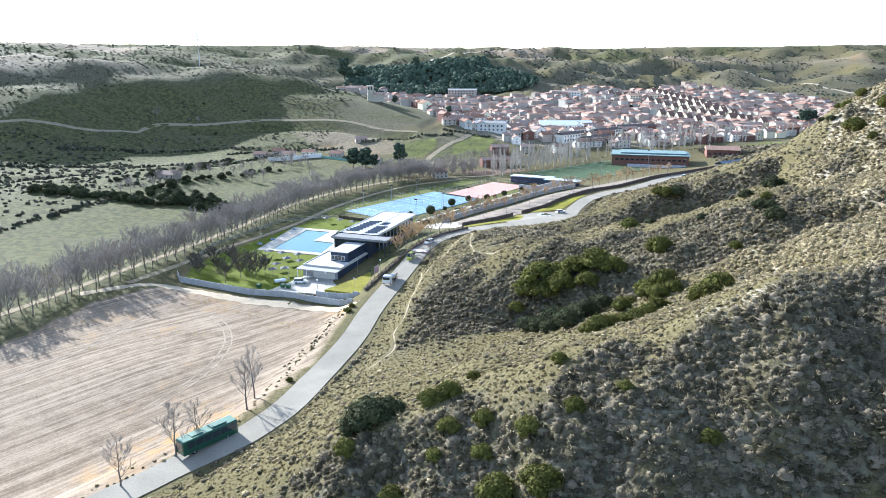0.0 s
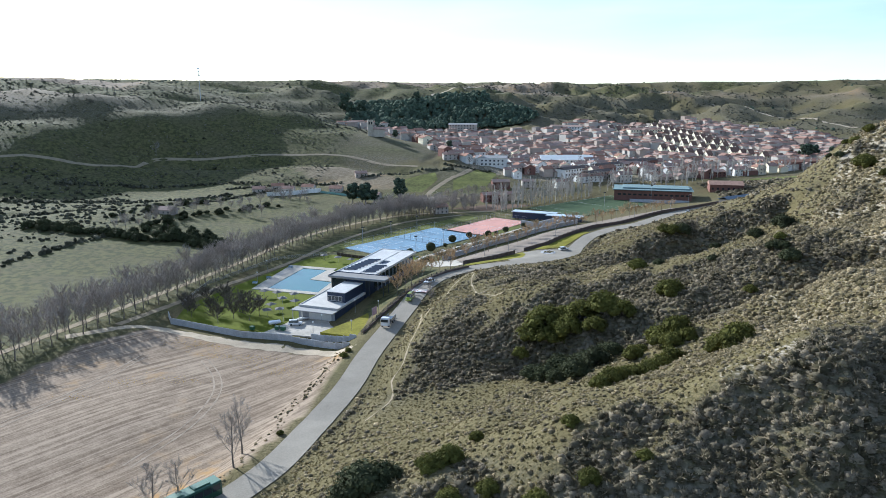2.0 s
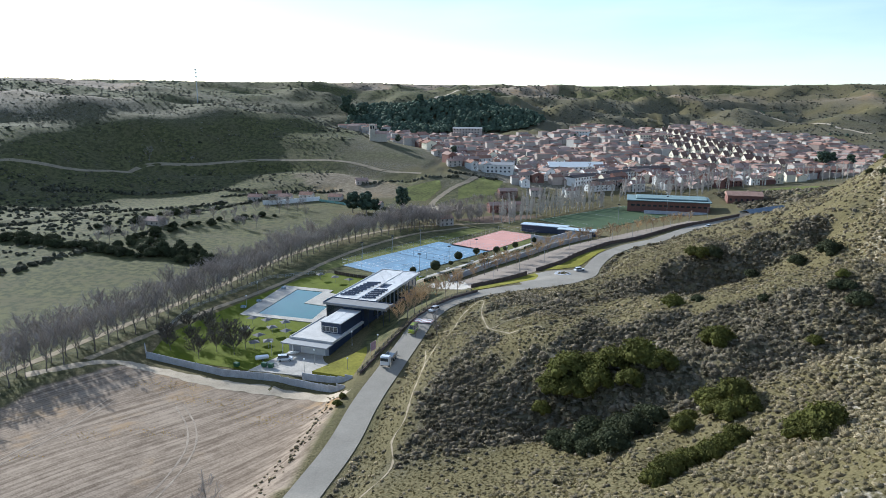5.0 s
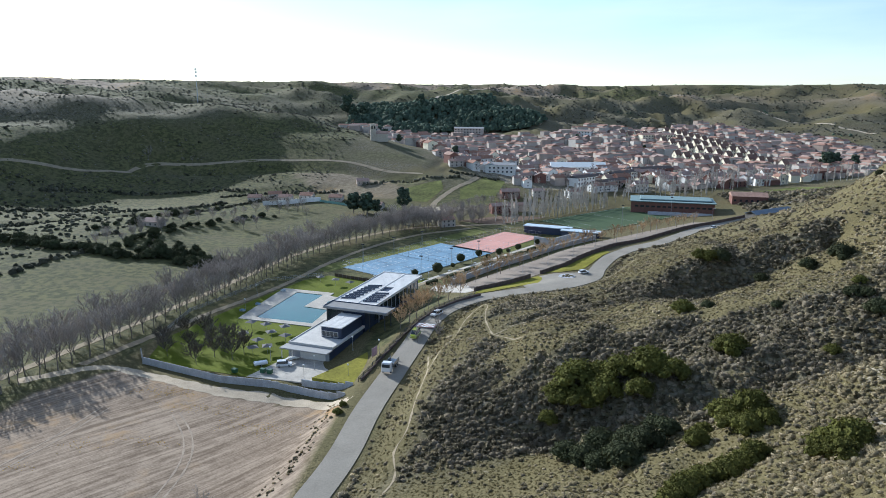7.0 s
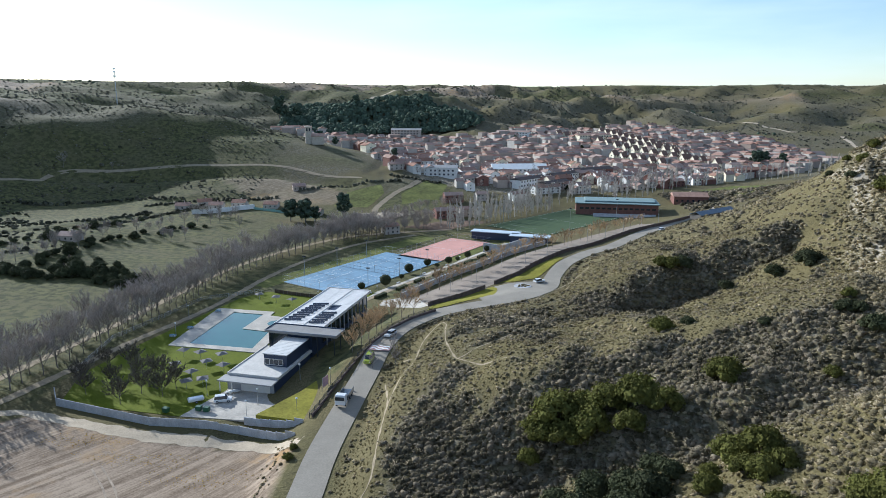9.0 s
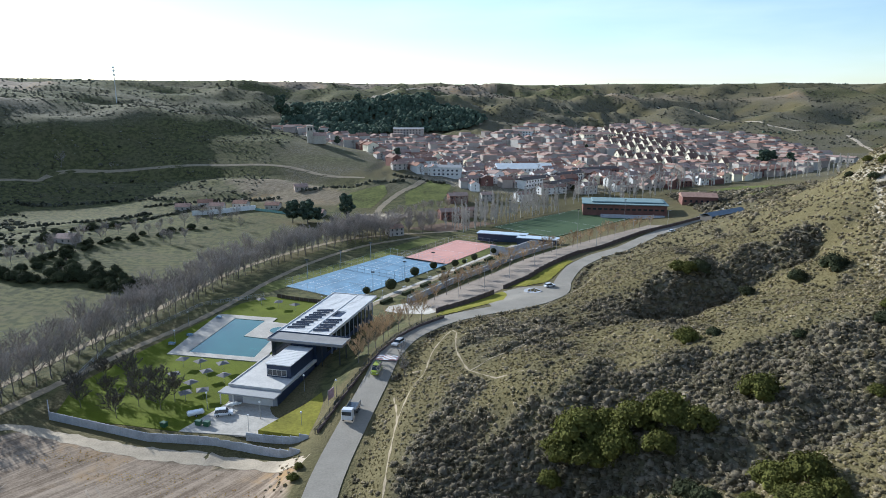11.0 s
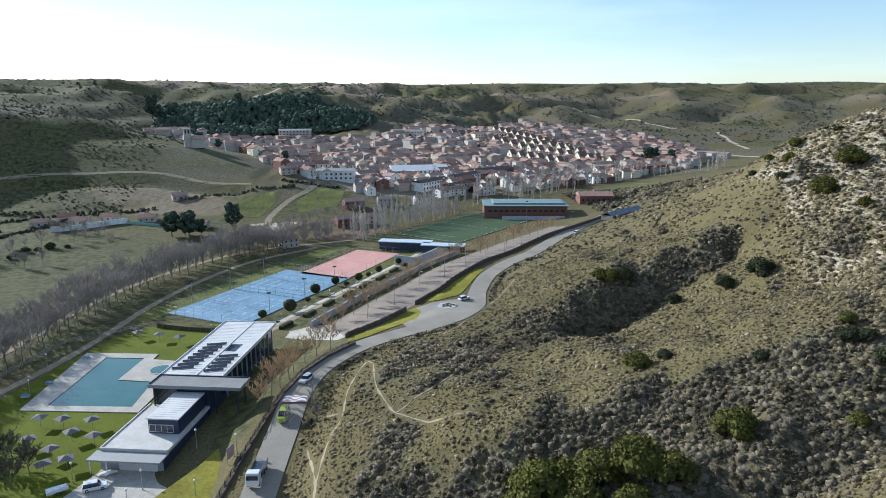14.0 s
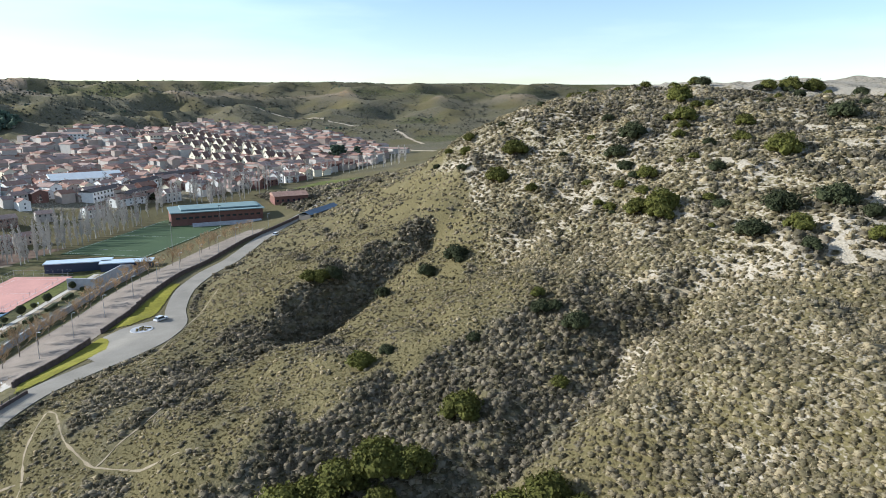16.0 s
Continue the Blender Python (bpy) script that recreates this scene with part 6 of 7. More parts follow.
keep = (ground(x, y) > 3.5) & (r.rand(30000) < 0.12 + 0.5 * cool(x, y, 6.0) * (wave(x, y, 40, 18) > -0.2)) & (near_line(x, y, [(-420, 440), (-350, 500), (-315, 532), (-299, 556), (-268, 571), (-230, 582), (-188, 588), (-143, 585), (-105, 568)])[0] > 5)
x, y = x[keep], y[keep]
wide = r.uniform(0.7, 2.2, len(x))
strew("slope_scrub", x, y, wide, wide * 0.36, SHADESCRUB, "dark scrub on the far slopes, denser in place of shade", "scrub", 306, 5, 2)
# Plateau scrub thickens likewise, its dark colour doing the work of shade.
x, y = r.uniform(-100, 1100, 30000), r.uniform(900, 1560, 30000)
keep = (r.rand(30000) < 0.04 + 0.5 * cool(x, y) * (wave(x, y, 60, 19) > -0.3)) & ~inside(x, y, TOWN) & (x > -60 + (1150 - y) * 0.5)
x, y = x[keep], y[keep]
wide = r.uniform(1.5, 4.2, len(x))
strew("plateau_scrub", x, y, wide, wide * 0.45, SHADESCRUB, "dark scrub on the plateau slopes, denser in place of shade", "scrub", 307, 5, 2)
# On the heights too, thicker scrub takes the place of shade.
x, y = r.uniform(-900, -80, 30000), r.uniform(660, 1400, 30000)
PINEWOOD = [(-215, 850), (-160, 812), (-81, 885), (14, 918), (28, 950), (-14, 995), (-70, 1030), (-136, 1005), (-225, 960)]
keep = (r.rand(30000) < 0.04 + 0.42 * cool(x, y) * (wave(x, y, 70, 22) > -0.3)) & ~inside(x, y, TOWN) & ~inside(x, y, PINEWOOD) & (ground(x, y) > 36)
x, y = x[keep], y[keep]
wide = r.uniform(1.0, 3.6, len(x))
strew("plateau_scrub", x, y, wide, wide * 0.4, SHADESCRUB, "grey scrub on the heights beyond the town, denser in place of shade", "scrub", 310, 5, 2)
x, y = r.uniform(-900, 900, 5200), r.uniform(1000, 1800, 5200)
keep = wave(x, y, 200, 20) + 0.5 * wave(x, y, 60, 21) > 1.05
wide = r.uniform(2, 6, keep.sum())
strew("plateau_trees", x[keep], y[keep], wide, wide * 0.6, NEEDLE, "dark trees and hedges on the far plateau", "trees", 308, 6, 2)
x, y = r.uniform(-230, 40, 5200), r.uniform(800, 1040, 5200)
keep = inside(x, y, PINEWOOD)
wide = r.uniform(3.5, 8, keep.sum())
strew("pine_wood", x[keep], y[keep], wide, wide * 0.55, NEEDLE, "dense dark green pine wood on the hill", "wood", 309, 8, 3, 0.3, -0.9 )


# ---- the town ----
def house(w, d, h, wall_mat, roof_mat, seed, label, storeys=2, gable=0.27, name="house", category="house"):
    """A house with tiled gable roof, chimney, door and windows."""
    r = random.Random(seed)
    ob = thing(name, Matrix(), label, category)
    rise = d * gable / 2 * 1.6
    bm = bmesh.new()
    block(bm, -w / 2, w / 2, -d / 2, d / 2, -1.5, h)
    for s in (-1, 1):
        f = [bm.verts.new((s * w / 2, -d / 2, h)), bm.verts.new((s * w / 2, d / 2, h)), bm.verts.new((s * w / 2, 0, h + rise - 0.12))]
        bm.faces.new(f if s > 0 else f[::-1])
    part("wall", bm, wall_mat, ob)
    bm = bmesh.new()
    long, ang = math.hypot(d / 2, rise) + 0.5, math.atan2(rise, d / 2)
    for s in (-1, 1):
        block(bm, -w / 2 - 0.4, w / 2 + 0.4, 0, long, -0.1, 0.12, Matrix.Translation((0, 0, h + rise)) @ Matrix.Rotation(0 if s > 0 else math.pi, 4, "Z") @ Matrix.Rotation(-ang, 4, "X"))
    part("roof", bm, roof_mat, ob, "clay tiled roof")
    bm = bmesh.new()
    cx = r.uniform(-w / 3, w / 3)
    block(bm, cx - 0.4, cx + 0.4, 0.6, 1.3, h + rise * 0.5, h + rise + 0.9)
    block(bm, cx - 0.5, cx + 0.5, 0.5, 1.4, h + rise + 0.9, h + rise + 1.05)
    part("chimney", bm, wall_mat, ob)
    for fl in range(storeys):
        k = max(2, int(w / 3.6))
        for i in range(k):
            x, z = -w / 2 + w * (i + 0.5) / k, 0.9 + fl * 2.9
            bm = bmesh.new()
            high = 2.1 if fl == 0 and i == 0 else 1.35
            block(bm, x - 0.55, x + 0.55, -d / 2 - 0.06, -d / 2 + 0.1, z if high < 2 else 0.05, z + high if high < 2 else 2.15)
            part("window" if high < 2 else "door", bm, GLASS if high < 2 else BARK, ob)
    for z in (1.0, 3.9)[:storeys]:
        bm = bmesh.new()
        block(bm, -w / 2 - 0.06, -w / 2 + 0.1, -0.6, 0.6, z, z + 1.3)
        part("window", bm, GLASS, ob)
    return ob


styles = [house(11, 9, 5.8, RENDERED, TILE, 1, "two-storey rendered house with terracotta tiled roof"), house(14, 10, 6.2, PLASTER, TILE, 2, "white plastered house with terracotta tiled roof"),
          house(9, 9, 6.0, RENDERED, TILE, 3, "narrow rendered town house with tiled roof"), house(17, 10, 6.4, BRICK, TILE, 4, "brick house row with brown tiled roof"),
          house(12, 10, 3.4, RENDERED, TILE, 5, "low rendered house with terracotta tiled roof", 1), house(10, 11, 6.6, CREAM, TILE, 6, "cream rendered house with tiled roof")]
rr = random.Random(5)
spots = []
for j in range(46):
    for i in range(90):
        a = radians(-24)
        u, v = -560 + i * 11.5 + rr.uniform(-3, 3), -90 + j * 13.0 + rr.uniform(-4, 4)
        x, y = 80 + u * math.cos(a) - v * math.sin(a), 590 + u * math.sin(a) * -1 + v * math.cos(a)
        if inside(x, y, TOWN) and rr.random() < 0.82 - 0.30 * (wave(x, y, 48, 51) > 0.5) - 0.25 * (y < 600):
            spots.append((x, y, rr.choice((0, 0, 90, 180, 270)) + 24 + rr.uniform(-12, 12)))
spots.sort(key=lambda p: math.hypot(p[0], p[1]))
GABLED = [((113, 876), (157, 873), 6), ((172, 918), (226, 802), 12), ((152, 829), (225, 731), 11), ((151, 751), (187, 711), 6), ((160, 872), (228, 770), 11), ((222, 742), (250, 700), 4)]


def near_gabled(x, y):
    return min(float(near_line(x, y, [a, b])[0]) for a, b, _ in GABLED) < 9


spots = [p for p in spots if not near_gabled(p[0], p[1])]
for i, (x, y, turn) in enumerate(spots[:230]):
    c = copy_thing(styles[rr.choice((0, 0, 1, 1, 2, 3, 4, 5))], pose(x, y, float(ground(x, y)), 0, 0, turn))
    s = rr.uniform(0.6, 1.0)
    c.scale = (s * rr.uniform(0.85, 1.2), s, rr.uniform(0.6, 1.05))
    c["group"] = "houses of the town"
walls, roofs = bmesh.new(), bmesh.new()
for x, y, turn in spots[230:]:
    w, d, h = rr.uniform(6, 14), rr.uniform(6, 10), rr.choice((3.0, 5.2, 5.6, 6.0, 8.0)) * rr.uniform(0.9, 1.1)
    m = pose(x, y, float(ground(x, y)), 0, 0, turn)
    block(walls, -w / 2, w / 2, -d / 2, d / 2, -1.5, h, m)
    rise = d * rr.choice((0.18, 0.2, 0.22, 0.02))
    v = [roofs.verts.new(m @ Vector(p)) for p in ((-w / 2 - 0.3, -d / 2 - 0.3, h), (w / 2 + 0.3, -d / 2 - 0.3, h), (w / 2 + 0.3, d / 2 + 0.3, h), (-w / 2 - 0.3, d / 2 + 0.3, h), (-w / 2 - 0.3, 0, h + rise), (w / 2 + 0.3, 0, h + rise))]
    for q in ((0, 1, 5, 4), (2, 3, 4, 5), (1, 2, 5), (3, 0, 4), (3, 2, 1, 0)):
        roofs.faces.new([v[k] for k in q])
ISLANDWALL = material("varied_house_render", (0.64, 0.60, 0.54), 0.85, vary=0.12, grain=1, island=0.25, tint=(0.26, 0.205, 0.17))
ISLANDROOF = material("varied_clay_tiles", (0.43, 0.245, 0.18), 0.9, vary=0.25, grain=1, island=0.4, tint=(0.24, 0.185, 0.16))
far_town = thing("far_houses", Matrix(), "far rows of rendered houses with tiled roofs", "houses", kind="stuff")
part("walls", walls, ISLANDWALL, far_town)
part("roofs", roofs, ISLANDROOF, far_town)
gabled = house(6.2, 9.5, 5.6, CREAM, material("dark_brown_tiles", (0.19, 0.125, 0.10), 0.9, vary=0.2), 9, "cream gabled row house with dark steep roof", gable=0.6)
for (ax, ay), (bx, by), n in GABLED:
    for k in range(n):
        x, y = ax + (bx - ax) * k / (n - 1), ay + (by - ay) * k / (n - 1)
        c = copy_thing(gabled, pose(x, y, float(ground(x, y)) + 1.0, 0, 0, 22))
        c.scale = (0.9, 0.85, 0.95)
        c["group"] = "gabled row houses"
retire(gabled)
# Long buildings and roofs that stand out.
DARKTILE = material("dark_slate_tiles", (0.07, 0.06, 0.06), 0.85, vary=0.2)
SHEETROOF = material("pale_sheet_roof", (0.60, 0.62, 0.62), 0.5, vary=0.1)
for x, y, w, d, h, turn, mat, roof_mat, label in ((45, 640, 46, 22, 6, 5, PLASTER, SHEETROOF, "long market hall with pale sheet roof"), (150, 860, 42, 14, 9, 20, CREAM, TILE, "long cream school building with tiled roof"),
                                                  (-66, 850, 34, 10, 12, 0, RENDERED, ROOFGREY, "apartment block with flat roof on the town's edge"), (60, 880, 40, 12, 6, -20, PLASTER, TILE, "long white building above the town"),
                                                  (250, 660, 50, 10, 7, 24, BRICK, TILE, "long brick row house with red roof"), (105, 640, 44, 11, 7, 30, BRICK, DARKTILE, "row of houses with dark roof"),
                                                  (150, 520, 22, 14, 4.5, -8, BRICK, TILE, "low brick school with brown roof"), (48, 585, 34, 10, 6, 48, PLASTER, DARKTILE, "white row houses with dark slate roofs"), (78, 612, 34, 10, 6, 48, PLASTER, DARKTILE, "white row houses with dark slate roofs"), (66, 574, 30, 9, 6, 48, RENDERED, DARKTILE, "row of houses with dark slate roofs"), (-20, 600, 26, 11, 7, -5, PLASTER, ROOFGREY, "white house block with grey roof above the track"),
                                                  (330, 800, 60, 9, 5, -45, CREAM, TILE, "long row of cream houses with orange roofs"), (372, 770, 46, 9, 5, -55, RENDERED, TILE, "long row of houses with orange roofs"), (300, 925, 50, 9, 5, -40, RENDERED, TILE, "long row of houses with orange roofs"), (345, 850, 56, 9, 5, -60, CREAM, TILE, "long row of cream houses with orange roofs")):
    ob = thing("long_building", pose(x, y, float(ground(x, y)), 0, 0, turn), label, "building")
    bm = bmesh.new()
    block(bm, -w / 2, w / 2, -d / 2, d / 2, -2, h)
    part("wall", bm, mat, ob)
    bm = bmesh.new()
    rise = d * 0.16
    v = [bm.verts.new(p) for p in ((-w / 2 - 0.5, -d / 2 - 0.5, h), (w / 2 + 0.5, -d / 2 - 0.5, h), (w / 2 + 0.5, d / 2 + 0.5, h), (-w / 2 - 0.5, d / 2 + 0.5, h), (-w / 2 - 0.5, 0, h + rise), (w / 2 + 0.5, 0, h + rise))]
    for q in ((0, 1, 5, 4), (2, 3, 4, 5), (1, 2, 5), (3, 0, 4), (3, 2, 1, 0)):
        bm.faces.new([v[k] for k in q])
    part("roof", bm, roof_mat, ob)
    for fl in range(int(h / 3)):
        for k in range(int(w / 3.5)):
            bm = bmesh.new()
            block(bm, -w / 2 + 1.2 + k * 3.5, -w / 2 + 2.6 + k * 3.5, -d / 2 - 0.06, -d / 2 + 0.1, 1 + fl * 3, 2.4 + fl * 3)
            part("window", bm, GLASS, ob)
church = thing("church", pose(-136, 650, float(ground(-136, 650)), 0, 0, 15), "stone church with a square bell tower", "church")
STONE = material("pale_church_stone", (0.45, 0.40, 0.33), 0.9, vary=0.2, grain=1)
bm = bmesh.new()
block(bm, -2.5, 2.5, -2.5, 2.5, -1, 14, bevel=0.1)
block(bm, -2.8, 2.8, -2.8, 2.8, 14, 14.5)
part("tower", bm, STONE, church)
for s in (-1.1, 1.1):
    bm = bmesh.new()
    block(bm, s - 0.6, s + 0.6, -2.56, -2.3, 10.5, 13)
    part("bell_opening", bm, GLASS, church)
bm = bmesh.new()
block(bm, 2.5, 13, -4, 4, -1, 6.0)
part("nave", bm, STONE, church)
bm = bmesh.new()
for s in (-1, 1):
    block(bm, 2.3, 13.4, 0, 5, -0.1, 0.1, Matrix.Translation((0, 0, 8.1)) @ (Matrix.Rotation(radians(-24), 4, "X") if s > 0 else Matrix.Scale(-1, 4, (0, 1, 0)) @ Matrix.Rotation(radians(-24), 4, "X")))
part("nave_roof", bm, TILE, church)
# Gardens and farm on the valley's far side.
for i, (x, y, turn, k) in enumerate(((-184, 491, 10, 4), (-163, 493, 5, 4), (-150, 500, 0, 4), (-44, 428, 30, 0), (-15, 476, 20, 3), (-3, 482, 20, 2), (-96, 478, -10, 4), (-174, 502, 20, 4), (-197, 384, -5, 4), (-128, 496, 0, 4), (-10, 520, 15, 3), (10, 530, 10, 0), (35, 535, 25, 1), (-30, 700, 0, 1), (-120, 540, 20, 4))):
    c = copy_thing(styles[k], pose(x, y, float(ground(x, y)), 0, 0, turn))
    c.scale = (0.75, 0.75, 0.75)
    c["group"] = "scattered houses of the valley"
retire(*styles)
fence_run("garden_wall", [(-172, 474), (-160, 478), (-146, 488), (-138, 492)], 3.0, "long white garden wall beside the meadow", "wall", PLASTER, PLASTER, 4.0, 0.3)
fence_run("garden_fence", [(-138, 490), (-118, 482), (-96, 470)], 1.6, "pale green sheet fence beside the meadow", "fence", STEEL, material("pale_green_sheet", (0.25, 0.42, 0.36), 0.6, vary=0.1), 4.0, 0.08)
plate("plaza", [(-72, 492), (-60, 458), (-36, 482), (-52, 500)], float(ground(-56, 480)) + 0.5, DIRT, "pale sandy plaza", "plaza", deep=1.5)

# Trees between the houses.
street = [bare_tree("street_tree", 8.5, 4.6, 1.0, 140 + k, BARK, TWIG, "leafless grey tree between the houses", limbs=10, fork=3, twigs=3, thin=5.0) for k in range(2)]
rr = random.Random(141)
put(street, [(x, y) for x, y in ((rr.uniform(-120, 400), rr.uniform(540, 950)) for _ in range(600)) if inside(x, y, TOWN) and not near_gabled(x, y)][:120] + along([(-20, 500), (30, 530), (70, 560), (130, 610), (200, 640)], 6, 7, 142), "bare trees in the town", 143, 0.6, 1.1)
retire(*street)
green = [bush("garden_evergreen", 6.0, 6.5, 150, DARKLEAF, "dark green evergreen tree in a garden", 15, "tree")]
put(green, [(-175.7, 341, 1.0), (-168, 334, 1.1), (-163, 329, 1.2), (-158.8, 336, 1.0), (-154, 331, 1.15), (-148.1, 329, 1.1), (-142, 326, 0.95), (-136.6, 322, 0.9), (-130, 318, 0.8), (-181, 354, 1.0), (-171, 341, 1.0), (-150, 336, 0.9), (-161, 342, 0.9)], "dark evergreens on the valley floor", 123, 0.9, 1.2)
put(green, [(x, y) for x, y in ((rr.uniform(-120, 400), rr.uniform(540, 950)) for _ in range(260)) if inside(x, y, TOWN)][:50], "dark evergreens in the town", 144, 0.5, 1.0)
retire(*green)


# ---- vehicles and small things ----
def wheel(parent, x, y, r, wide):
    bm = bmesh.new()
    rod(bm, (x - wide / 2, y, r), (x + wide / 2, y, r), r, sides=14)
    t = part("wheel", bm, RUBBER, parent)
    bm = bmesh.new()
    rod(bm, (x - wide / 2 - 0.02, y, r), (x + wide / 2 + 0.02, y, r), r * 0.55, sides=10)
    part("rim", bm, STEEL, t)


def vehicle(name, m, long, wide, high, paint, label, cabin=(0.28, 0.92), bonnet=0.55, group=""):
    """A car: body with rounded bonnet and boot, glazed cabin, wheels and lights."""
    ob = thing(name, m, label, "car" if "car" in name else "vehicle", group)
    h, y0, y1 = high, -long / 2, long / 2
    belt = high * bonnet
    c0, c1 = y0 + long * (1 - cabin[1]), y0 + long * (1 - cabin[0])
    bm = bmesh.new()
    block(bm, -wide / 2, wide / 2, y0, y1, 0.22, belt, bevel=0.1)
    part("body", bm, paint, ob)
    bm = bmesh.new()
    v = block(bm, -wide / 2 + 0.06, wide / 2 - 0.06, c0, c1, belt - 0.05, h - 0.06)
    for k in v:
        if k.co.z > belt:
            k.co.x *= 0.82
            k.co.y = c0 + 0.25 if k.co.y < (c0 + c1) / 2 else c1 - 0.55
    part("window_band", bm, GLASS, ob)
    bm = bmesh.new()
    block(bm, -wide * 0.40, wide * 0.40, c0 + 0.2, c1 - 0.5, h - 0.1, h, bevel=0.04)
    part("roof", bm, paint, ob)
    for x in (-wide / 2 + 0.1, wide / 2 - 0.1):
        for y in (y0 + long * 0.19, y1 - long * 0.19):
            wheel(ob, x, y, 0.33, 0.22)
    for x in (-wide / 2 + 0.3, wide / 2 - 0.3):
        bm = bmesh.new()
        block(bm, x - 0.17, x + 0.17, y1 - 0.04, y1 + 0.03, belt * 0.62, belt * 0.8)
        part("headlight", bm, LAMPGLOBE, ob)
    return ob


def lane(x, y, turn, lift=0.15):
    return turned(x, y, float(ground(x, y)) + lift, turn)


vehicle("car", lane(-26.2, 246, 207), 4.4, 1.8, 1.5, CARWHITE, "white car driving on the lane", group="cars on the lane")
vehicle("car", turned(-64.5, 216, -0.66, 75), 4.3, 1.8, 1.75, CARWHITE, "white estate car parked in the yard", (0.25, 0.98), group="cars parked in the yard")
vehicle("car", lane(24, 312, 60), 4.3, 1.8, 1.5, CARWHITE, "white car parked at the turning place", group="cars at the turning place")
vehicle("car", lane(100, 413, 45), 4.4, 1.8, 1.5, CARWHITE, "white car on the far end of the lane", group="cars on the lane")
vehicle("van", lane(-30.2, 229.5, 187), 4.8, 1.95, 2.2, VANGREEN, "yellow-green van on the lane", (0.22, 0.99), 0.5)
vehicle("car", turned(-8, 318, -0.75, 33), 4.3, 1.8, 1.5, CARDARK, "dark car parked on the promenade", group="cars parked on the promenade")
vehicle("car", turned(-4, 324, -0.75, 33), 4.3, 1.8, 1.5, CARWHITE, "white car parked on the promenade", group="cars parked on the promenade")

bus = thing("bus", lane(-49, 116.6, 214), "dark green single-deck bus on the lane", "bus")
bm = bmesh.new()
block(bm, -1.27, 1.27, -5.4, 5.4, 0.35, 2.95, bevel=0.12)
part("body", bm, BUSGREEN, bus)
bm = bmesh.new()
block(bm, -1.2, 1.2, -5.3, 5.3, 2.95, 3.05, bevel=0.04)
block(bm, -0.8, 0.8, -3.5, -0.5, 3.05, 3.3, bevel=0.08)
block(bm, -0.7, 0.7, 1.2, 3.4, 3.05, 3.2, bevel=0.06)
part("roof", bm, BUSROOF, bus, "pale green roof with units")
for s in (-1, 1):
    for k in range(6):
        bm = bmesh.new()
        block(bm, s * 1.28 - 0.02, s * 1.28 + 0.02, -5.0 + k * 1.62, -3.55 + k * 1.62, 1.5, 2.6)
        part("window", bm, GLASS, bus)
bm = bmesh.new()
block(bm, -1.1, 1.1, 5.36, 5.44, 1.2, 2.75)
part("windscreen", bm, GLASS, bus)
for x in (-1.1, 1.1):
    for y in (-3.2, 3.4):
        wheel(bus, x, y, 0.48, 0.3)

truck = thing("tipper_truck", lane(-33.4, 209, 187), "white-cabbed tipper truck on the lane", "truck")
bm = bmesh.new()
for v in block(bm, -1.2, 1.2, 1.9, 3.8, 0.6, 2.9, bevel=0.1):
    v.co.y -= 0.25 * max(0, v.co.z - 1.8) if v.co.y > 3 else 0
part("cab", bm, CARWHITE, truck)
bm = bmesh.new()
block(bm, -1.05, 1.05, 3.62, 3.86, 1.75, 2.5)
part("windscreen", bm, GLASS, truck)
bm = bmesh.new()
block(bm, -1.2, 1.2, -3.8, 1.6, 1.0, 1.25)
block(bm, -1.2, -1.1, -3.8, 1.6, 1.25, 1.95)
block(bm, 1.1, 1.2, -3.8, 1.6, 1.25, 1.95)
block(bm, -1.2, 1.2, 1.5, 1.6, 1.25, 2.2)
part("tipper_body", bm, CARDARK, truck, "dark open load bed")
bm = bmesh.new()
block(bm, -0.45, 0.45, -3.7, 3.6, 0.6, 1.0)
part("chassis", bm, DARKSTEEL, truck)
for x in (-1.0, 1.0):
    for y in (-2.6, -1.3, 2.8):
        wheel(truck, x, y, 0.5, 0.32)
boat = thing("covered_trailer", turned(-71, 215.5, -0.66, 60), "small white covered trailer in the yard", "trailer")
bm = bmesh.new()
for v in block(bm, -0.9, 0.9, -1.9, 1.9, 0.4, 1.3, bevel=0.25):
    v.co.x *= 1 - 0.25 * max(0, v.co.y) / 1.9
part("body", bm, CARWHITE, boat)
for x in (-0.8, 0.8):
    wheel(boat, x, 0, 0.3, 0.2)
for x, y, turn in ((-68.5, 210.8, 10), (-66.5, 210.4, 12), (-76, 209.8, 20)):
    ob = thing("waste_container", turned(x, y, -0.68, turn), "green wheeled waste container by the wall", "container", "containers by the wall")
    bm = bmesh.new()
    for v in block(bm, -0.65, 0.65, -0.5, 0.5, 0.15, 1.15, bevel=0.05):
        if v.co.z > 0.7:
            v.co.x *= 1.1
            v.co.y *= 1.15
    part("tub", bm, material("dark_green_plastic", (0.03, 0.10, 0.045), 0.5, vary=0.1), ob)
    bm = bmesh.new()
    block(bm, -0.75, 0.75, -0.6, 0.6, 1.15, 1.3, bevel=0.06)
    part("lid", bm, material("dark_green_lid", (0.025, 0.08, 0.04), 0.5, vary=0.1), ob)


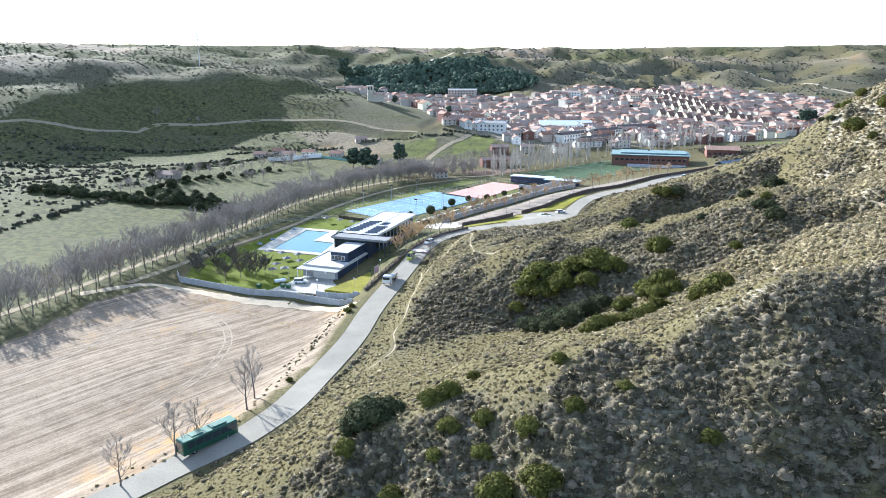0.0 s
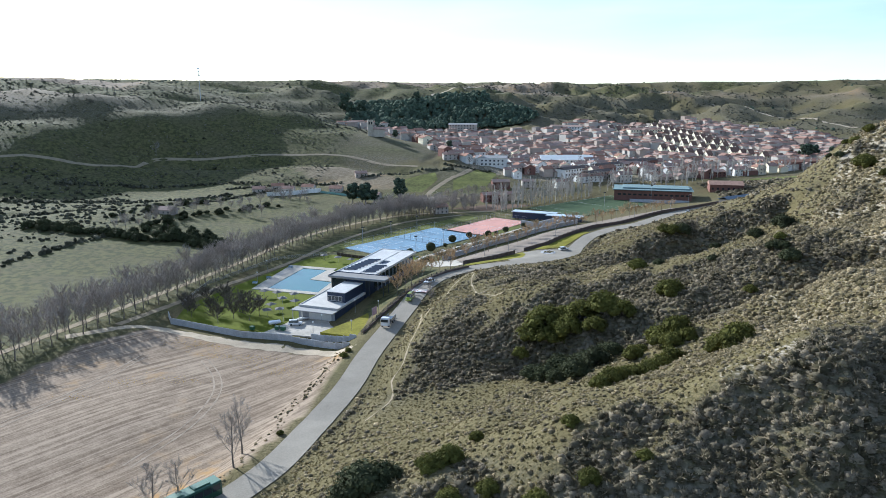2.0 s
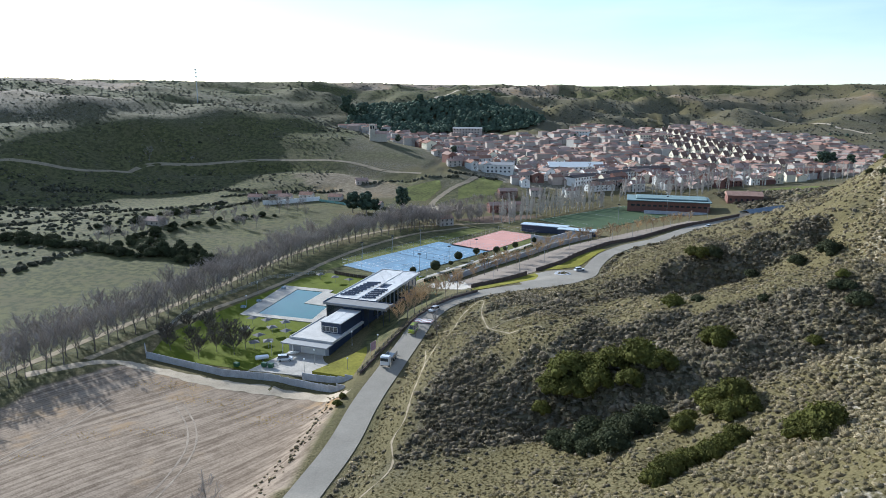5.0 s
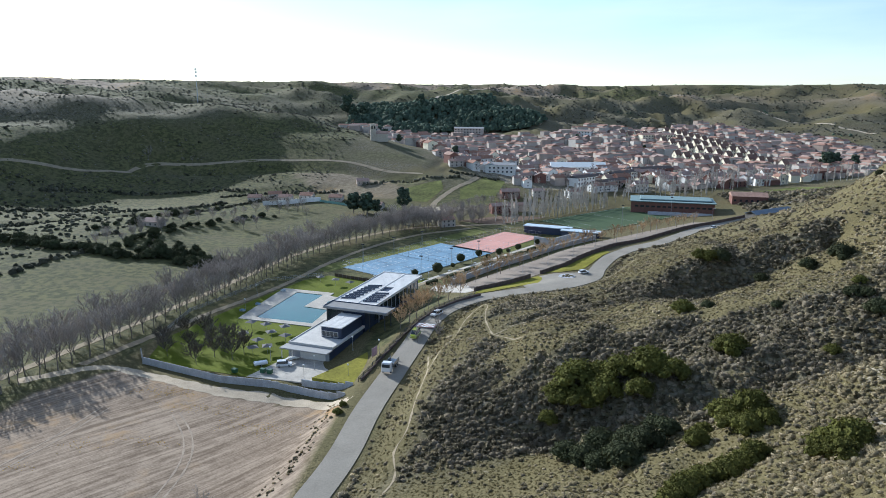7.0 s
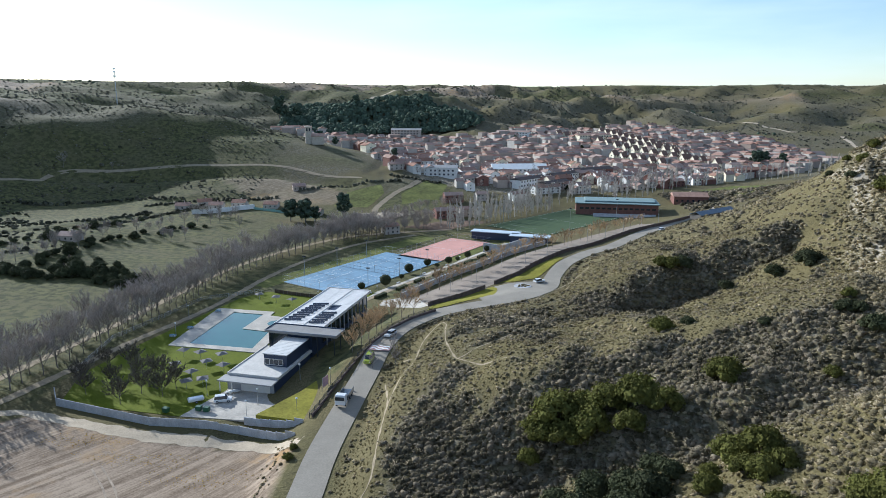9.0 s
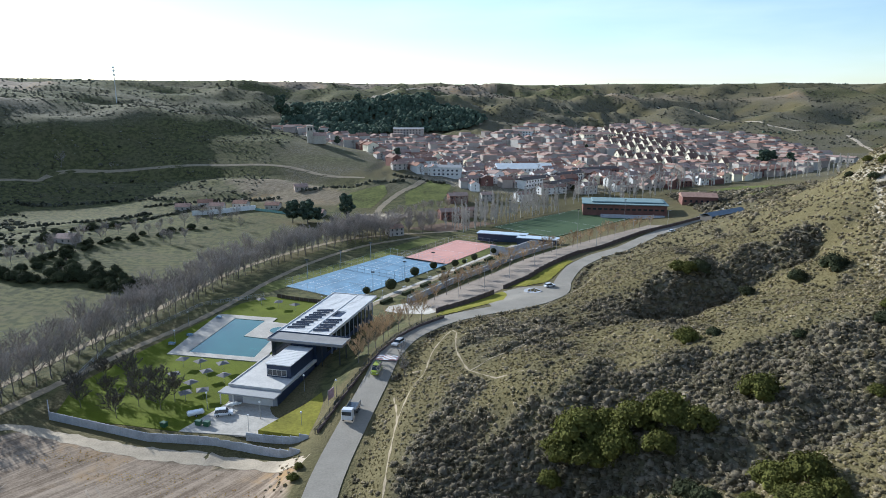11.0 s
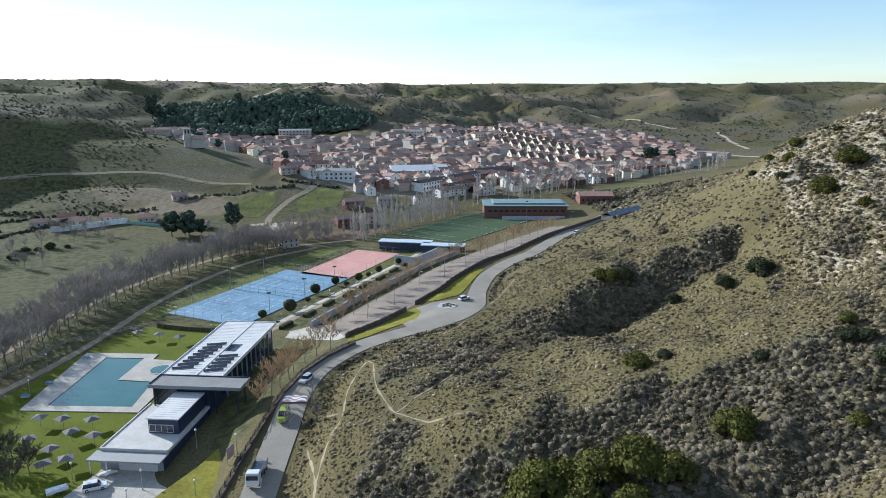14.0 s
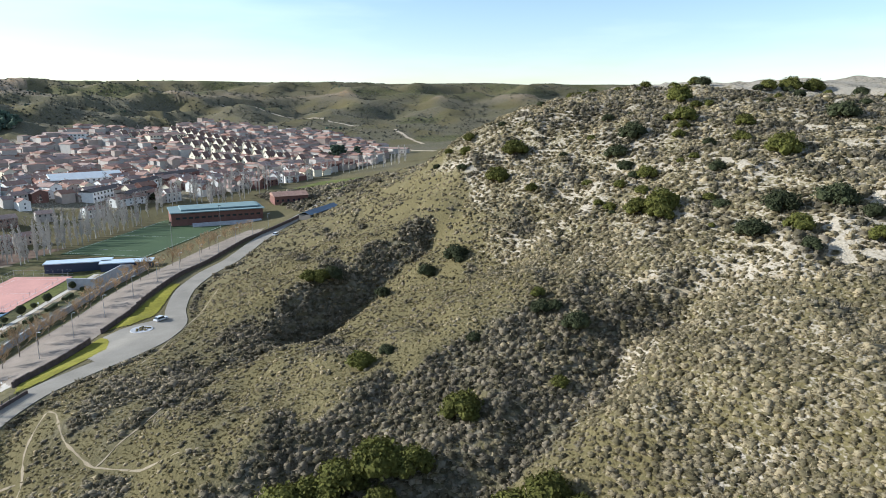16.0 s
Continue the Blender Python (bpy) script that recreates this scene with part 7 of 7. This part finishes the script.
def globe_lamp(x, y):
    z = float(ground(x, y)) + 0.1
    ob = thing("globe_lamp", pose(x, y, z), "slim grey lamp post with a white globe", "street lamp", "globe lamps of the grounds")
    bm = bmesh.new()
    rod(bm, (0, 0, 0), (0, 0, 4.0), 0.07, 0.05)
    rod(bm, (0, 0, 0), (0, 0, 0.5), 0.12)
    part("pole", bm, STEEL, ob)
    bm = bmesh.new()
    ball(bm, (0, 0, 4.22), 0.27)
    part("globe", bm, LAMPGLOBE, ob)


for x, y in ((-69.5, 219), (-55.5, 214.5), (-48, 227), (-56.4, 208.5), (-44.5, 208.5), (-38.5, 219), (-95, 262), (-98, 280), (-58, 300), (-47, 296), (-37, 305), (-22, 330), (-6, 352)):
    globe_lamp(x, y)


def street_lamp(x, y, turn):
    z = float(ground(x, y)) + 0.05
    ob = thing("street_lamp", turned(x, y, z, turn), "tall grey street lamp with one arm", "street lamp", "street lamps along the promenade")
    bm = bmesh.new()
    rod(bm, (0, 0, 0), (0, 0, 7.5), 0.10, 0.06)
    rod(bm, (0, 0, 7.4), (1.3, 0, 7.8), 0.05, 0.04)
    part("pole", bm, STEEL, ob)
    bm = bmesh.new()
    block(bm, 1.1, 1.8, -0.14, 0.14, 7.72, 7.86, bevel=0.03)
    part("lamp_head", bm, STEEL, ob)


for x, y in along([(-20, 284), (-6, 308), (18, 342), (48, 380), (78, 414), (110, 446)], 18, 0.1, 41, 2):
    street_lamp(x, y, 60)


def umbrella(x, y):
    ob = thing("thatched_parasol", pose(x, y, -0.7, 0, 0, random.uniform(0, 90)), "grey square parasol standing on the lawn", "parasol", "parasols on the pool lawn")
    bm = bmesh.new()
    rod(bm, (0, 0, 0), (0, 0, 2.5), 0.05)
    part("pole", bm, STEEL, ob)
    bm = bmesh.new()
    bmesh.ops.create_cone(bm, cap_ends=True, segments=4, radius1=2.05, radius2=0.1, depth=0.6)
    shift(bm.verts, pose(0, 0, 2.6, 0, 0, 45))
    part("shade", bm, CANVAS, ob)


for x, y in ((-72.7, 224.8), (-77.4, 229.3), (-83.8, 234.4), (-85.6, 244.6), (-80.2, 243.2), (-73.6, 241.9), (-76.4, 223.2), (-70.6, 234), (-76, 236.5), (-66.5, 295), (-73, 298), (-80, 301)):
    umbrella(x, y)
sign = thing("banner_sign", turned(-39.5, 217.5, 2.2, 20), "tall pale banner sign on the grass bank", "sign")
bm = bmesh.new()
for y in (-1.3, 1.3):
    rod(bm, (0, y, -1.5), (0, y, 3.4), 0.06)
part("posts", bm, STEEL, sign)
bm = bmesh.new()
block(bm, -0.04, 0.04, -1.3, 1.3, 0.9, 3.3)
part("board", bm, material("faded_pink_banner", (0.50, 0.33, 0.36), 0.7, vary=0.3, grain=1.5), sign)
crossing = thing("zebra_crossing", turned(-28.2, 238, float(ground(-28.2, 238)) + 0.17, 8), "crossing painted with white waves on faded red", "road marking")
bm = bmesh.new()
block(bm, -3.0, 3.0, -2.6, 2.6, -0.02, 0.008)
part("red_field", bm, material("faded_red_road_paint", (0.42, 0.27, 0.25), 0.85, vary=0.35, grain=2), crossing, "faded red paint")
for k in range(3):
    verts, faces = [], []
    for i in range(25):
        a = i / 24 * 6.2832 * 1.5
        for s in (-0.42, 0.42):
            verts.append((-2.6 + 5.2 * i / 24, -1.5 + 1.5 * k + 0.6 * math.sin(a) + s, 0.014))
        if i:
            faces.append((2 * i - 2, 2 * i, 2 * i + 1, 2 * i - 1))
    part("wave", raw_mesh("wave", verts, faces, LINE), None, crossing, "white wavy stripe")
table = thing("stacked_loungers", turned(-64, 220.8, -0.66, 20), "white stacked loungers under the canopy", "loungers")
bm = bmesh.new()
for k in range(5):
    block(bm, -1.6 + 0.3 * k, 0.3 + 0.3 * k, -0.7, 0.0, 0.2 + 0.17 * k, 0.27 + 0.17 * k, bevel=0.02)
    block(bm, -1.0 + 0.3 * k, 0.9 + 0.3 * k, 0.2, 0.9, 0.2 + 0.14 * k, 0.27 + 0.14 * k, bevel=0.02)
for x in (-1.4, 1.0):
    for y in (-0.6, 0.8):
        block(bm, x, x + 0.06, y, y + 0.06, 0, 0.3)
part("loungers", bm, LAMPGLOBE, table)

for x, y, turn in ((-90.1, 285.9, 13), (-93.3, 269, 13), (-95.9, 261.4, 13)):
    stack = thing("sun_lounger_stack", turned(x, y, -0.5 if x > -92 else -0.7, turn), "stack of pale blue sun loungers at the pool", "loungers", "lounger stacks at the pool")
    for k in range(4):
        bm = bmesh.new()
        block(bm, -0.9, 0.9, -0.55 + 0.03 * k, 0.55 + 0.03 * k, 0.12 + 0.16 * k, 0.2 + 0.16 * k, bevel=0.02)
        part("lounger", bm, BLUE if k % 2 else LAMPGLOBE, stack)
    for s in (-0.8, 0.8):
        bm = bmesh.new()
        block(bm, s - 0.04, s + 0.04, -0.5, 0.5, 0, 0.66)
        part("leg_frame", bm, STEEL, stack)
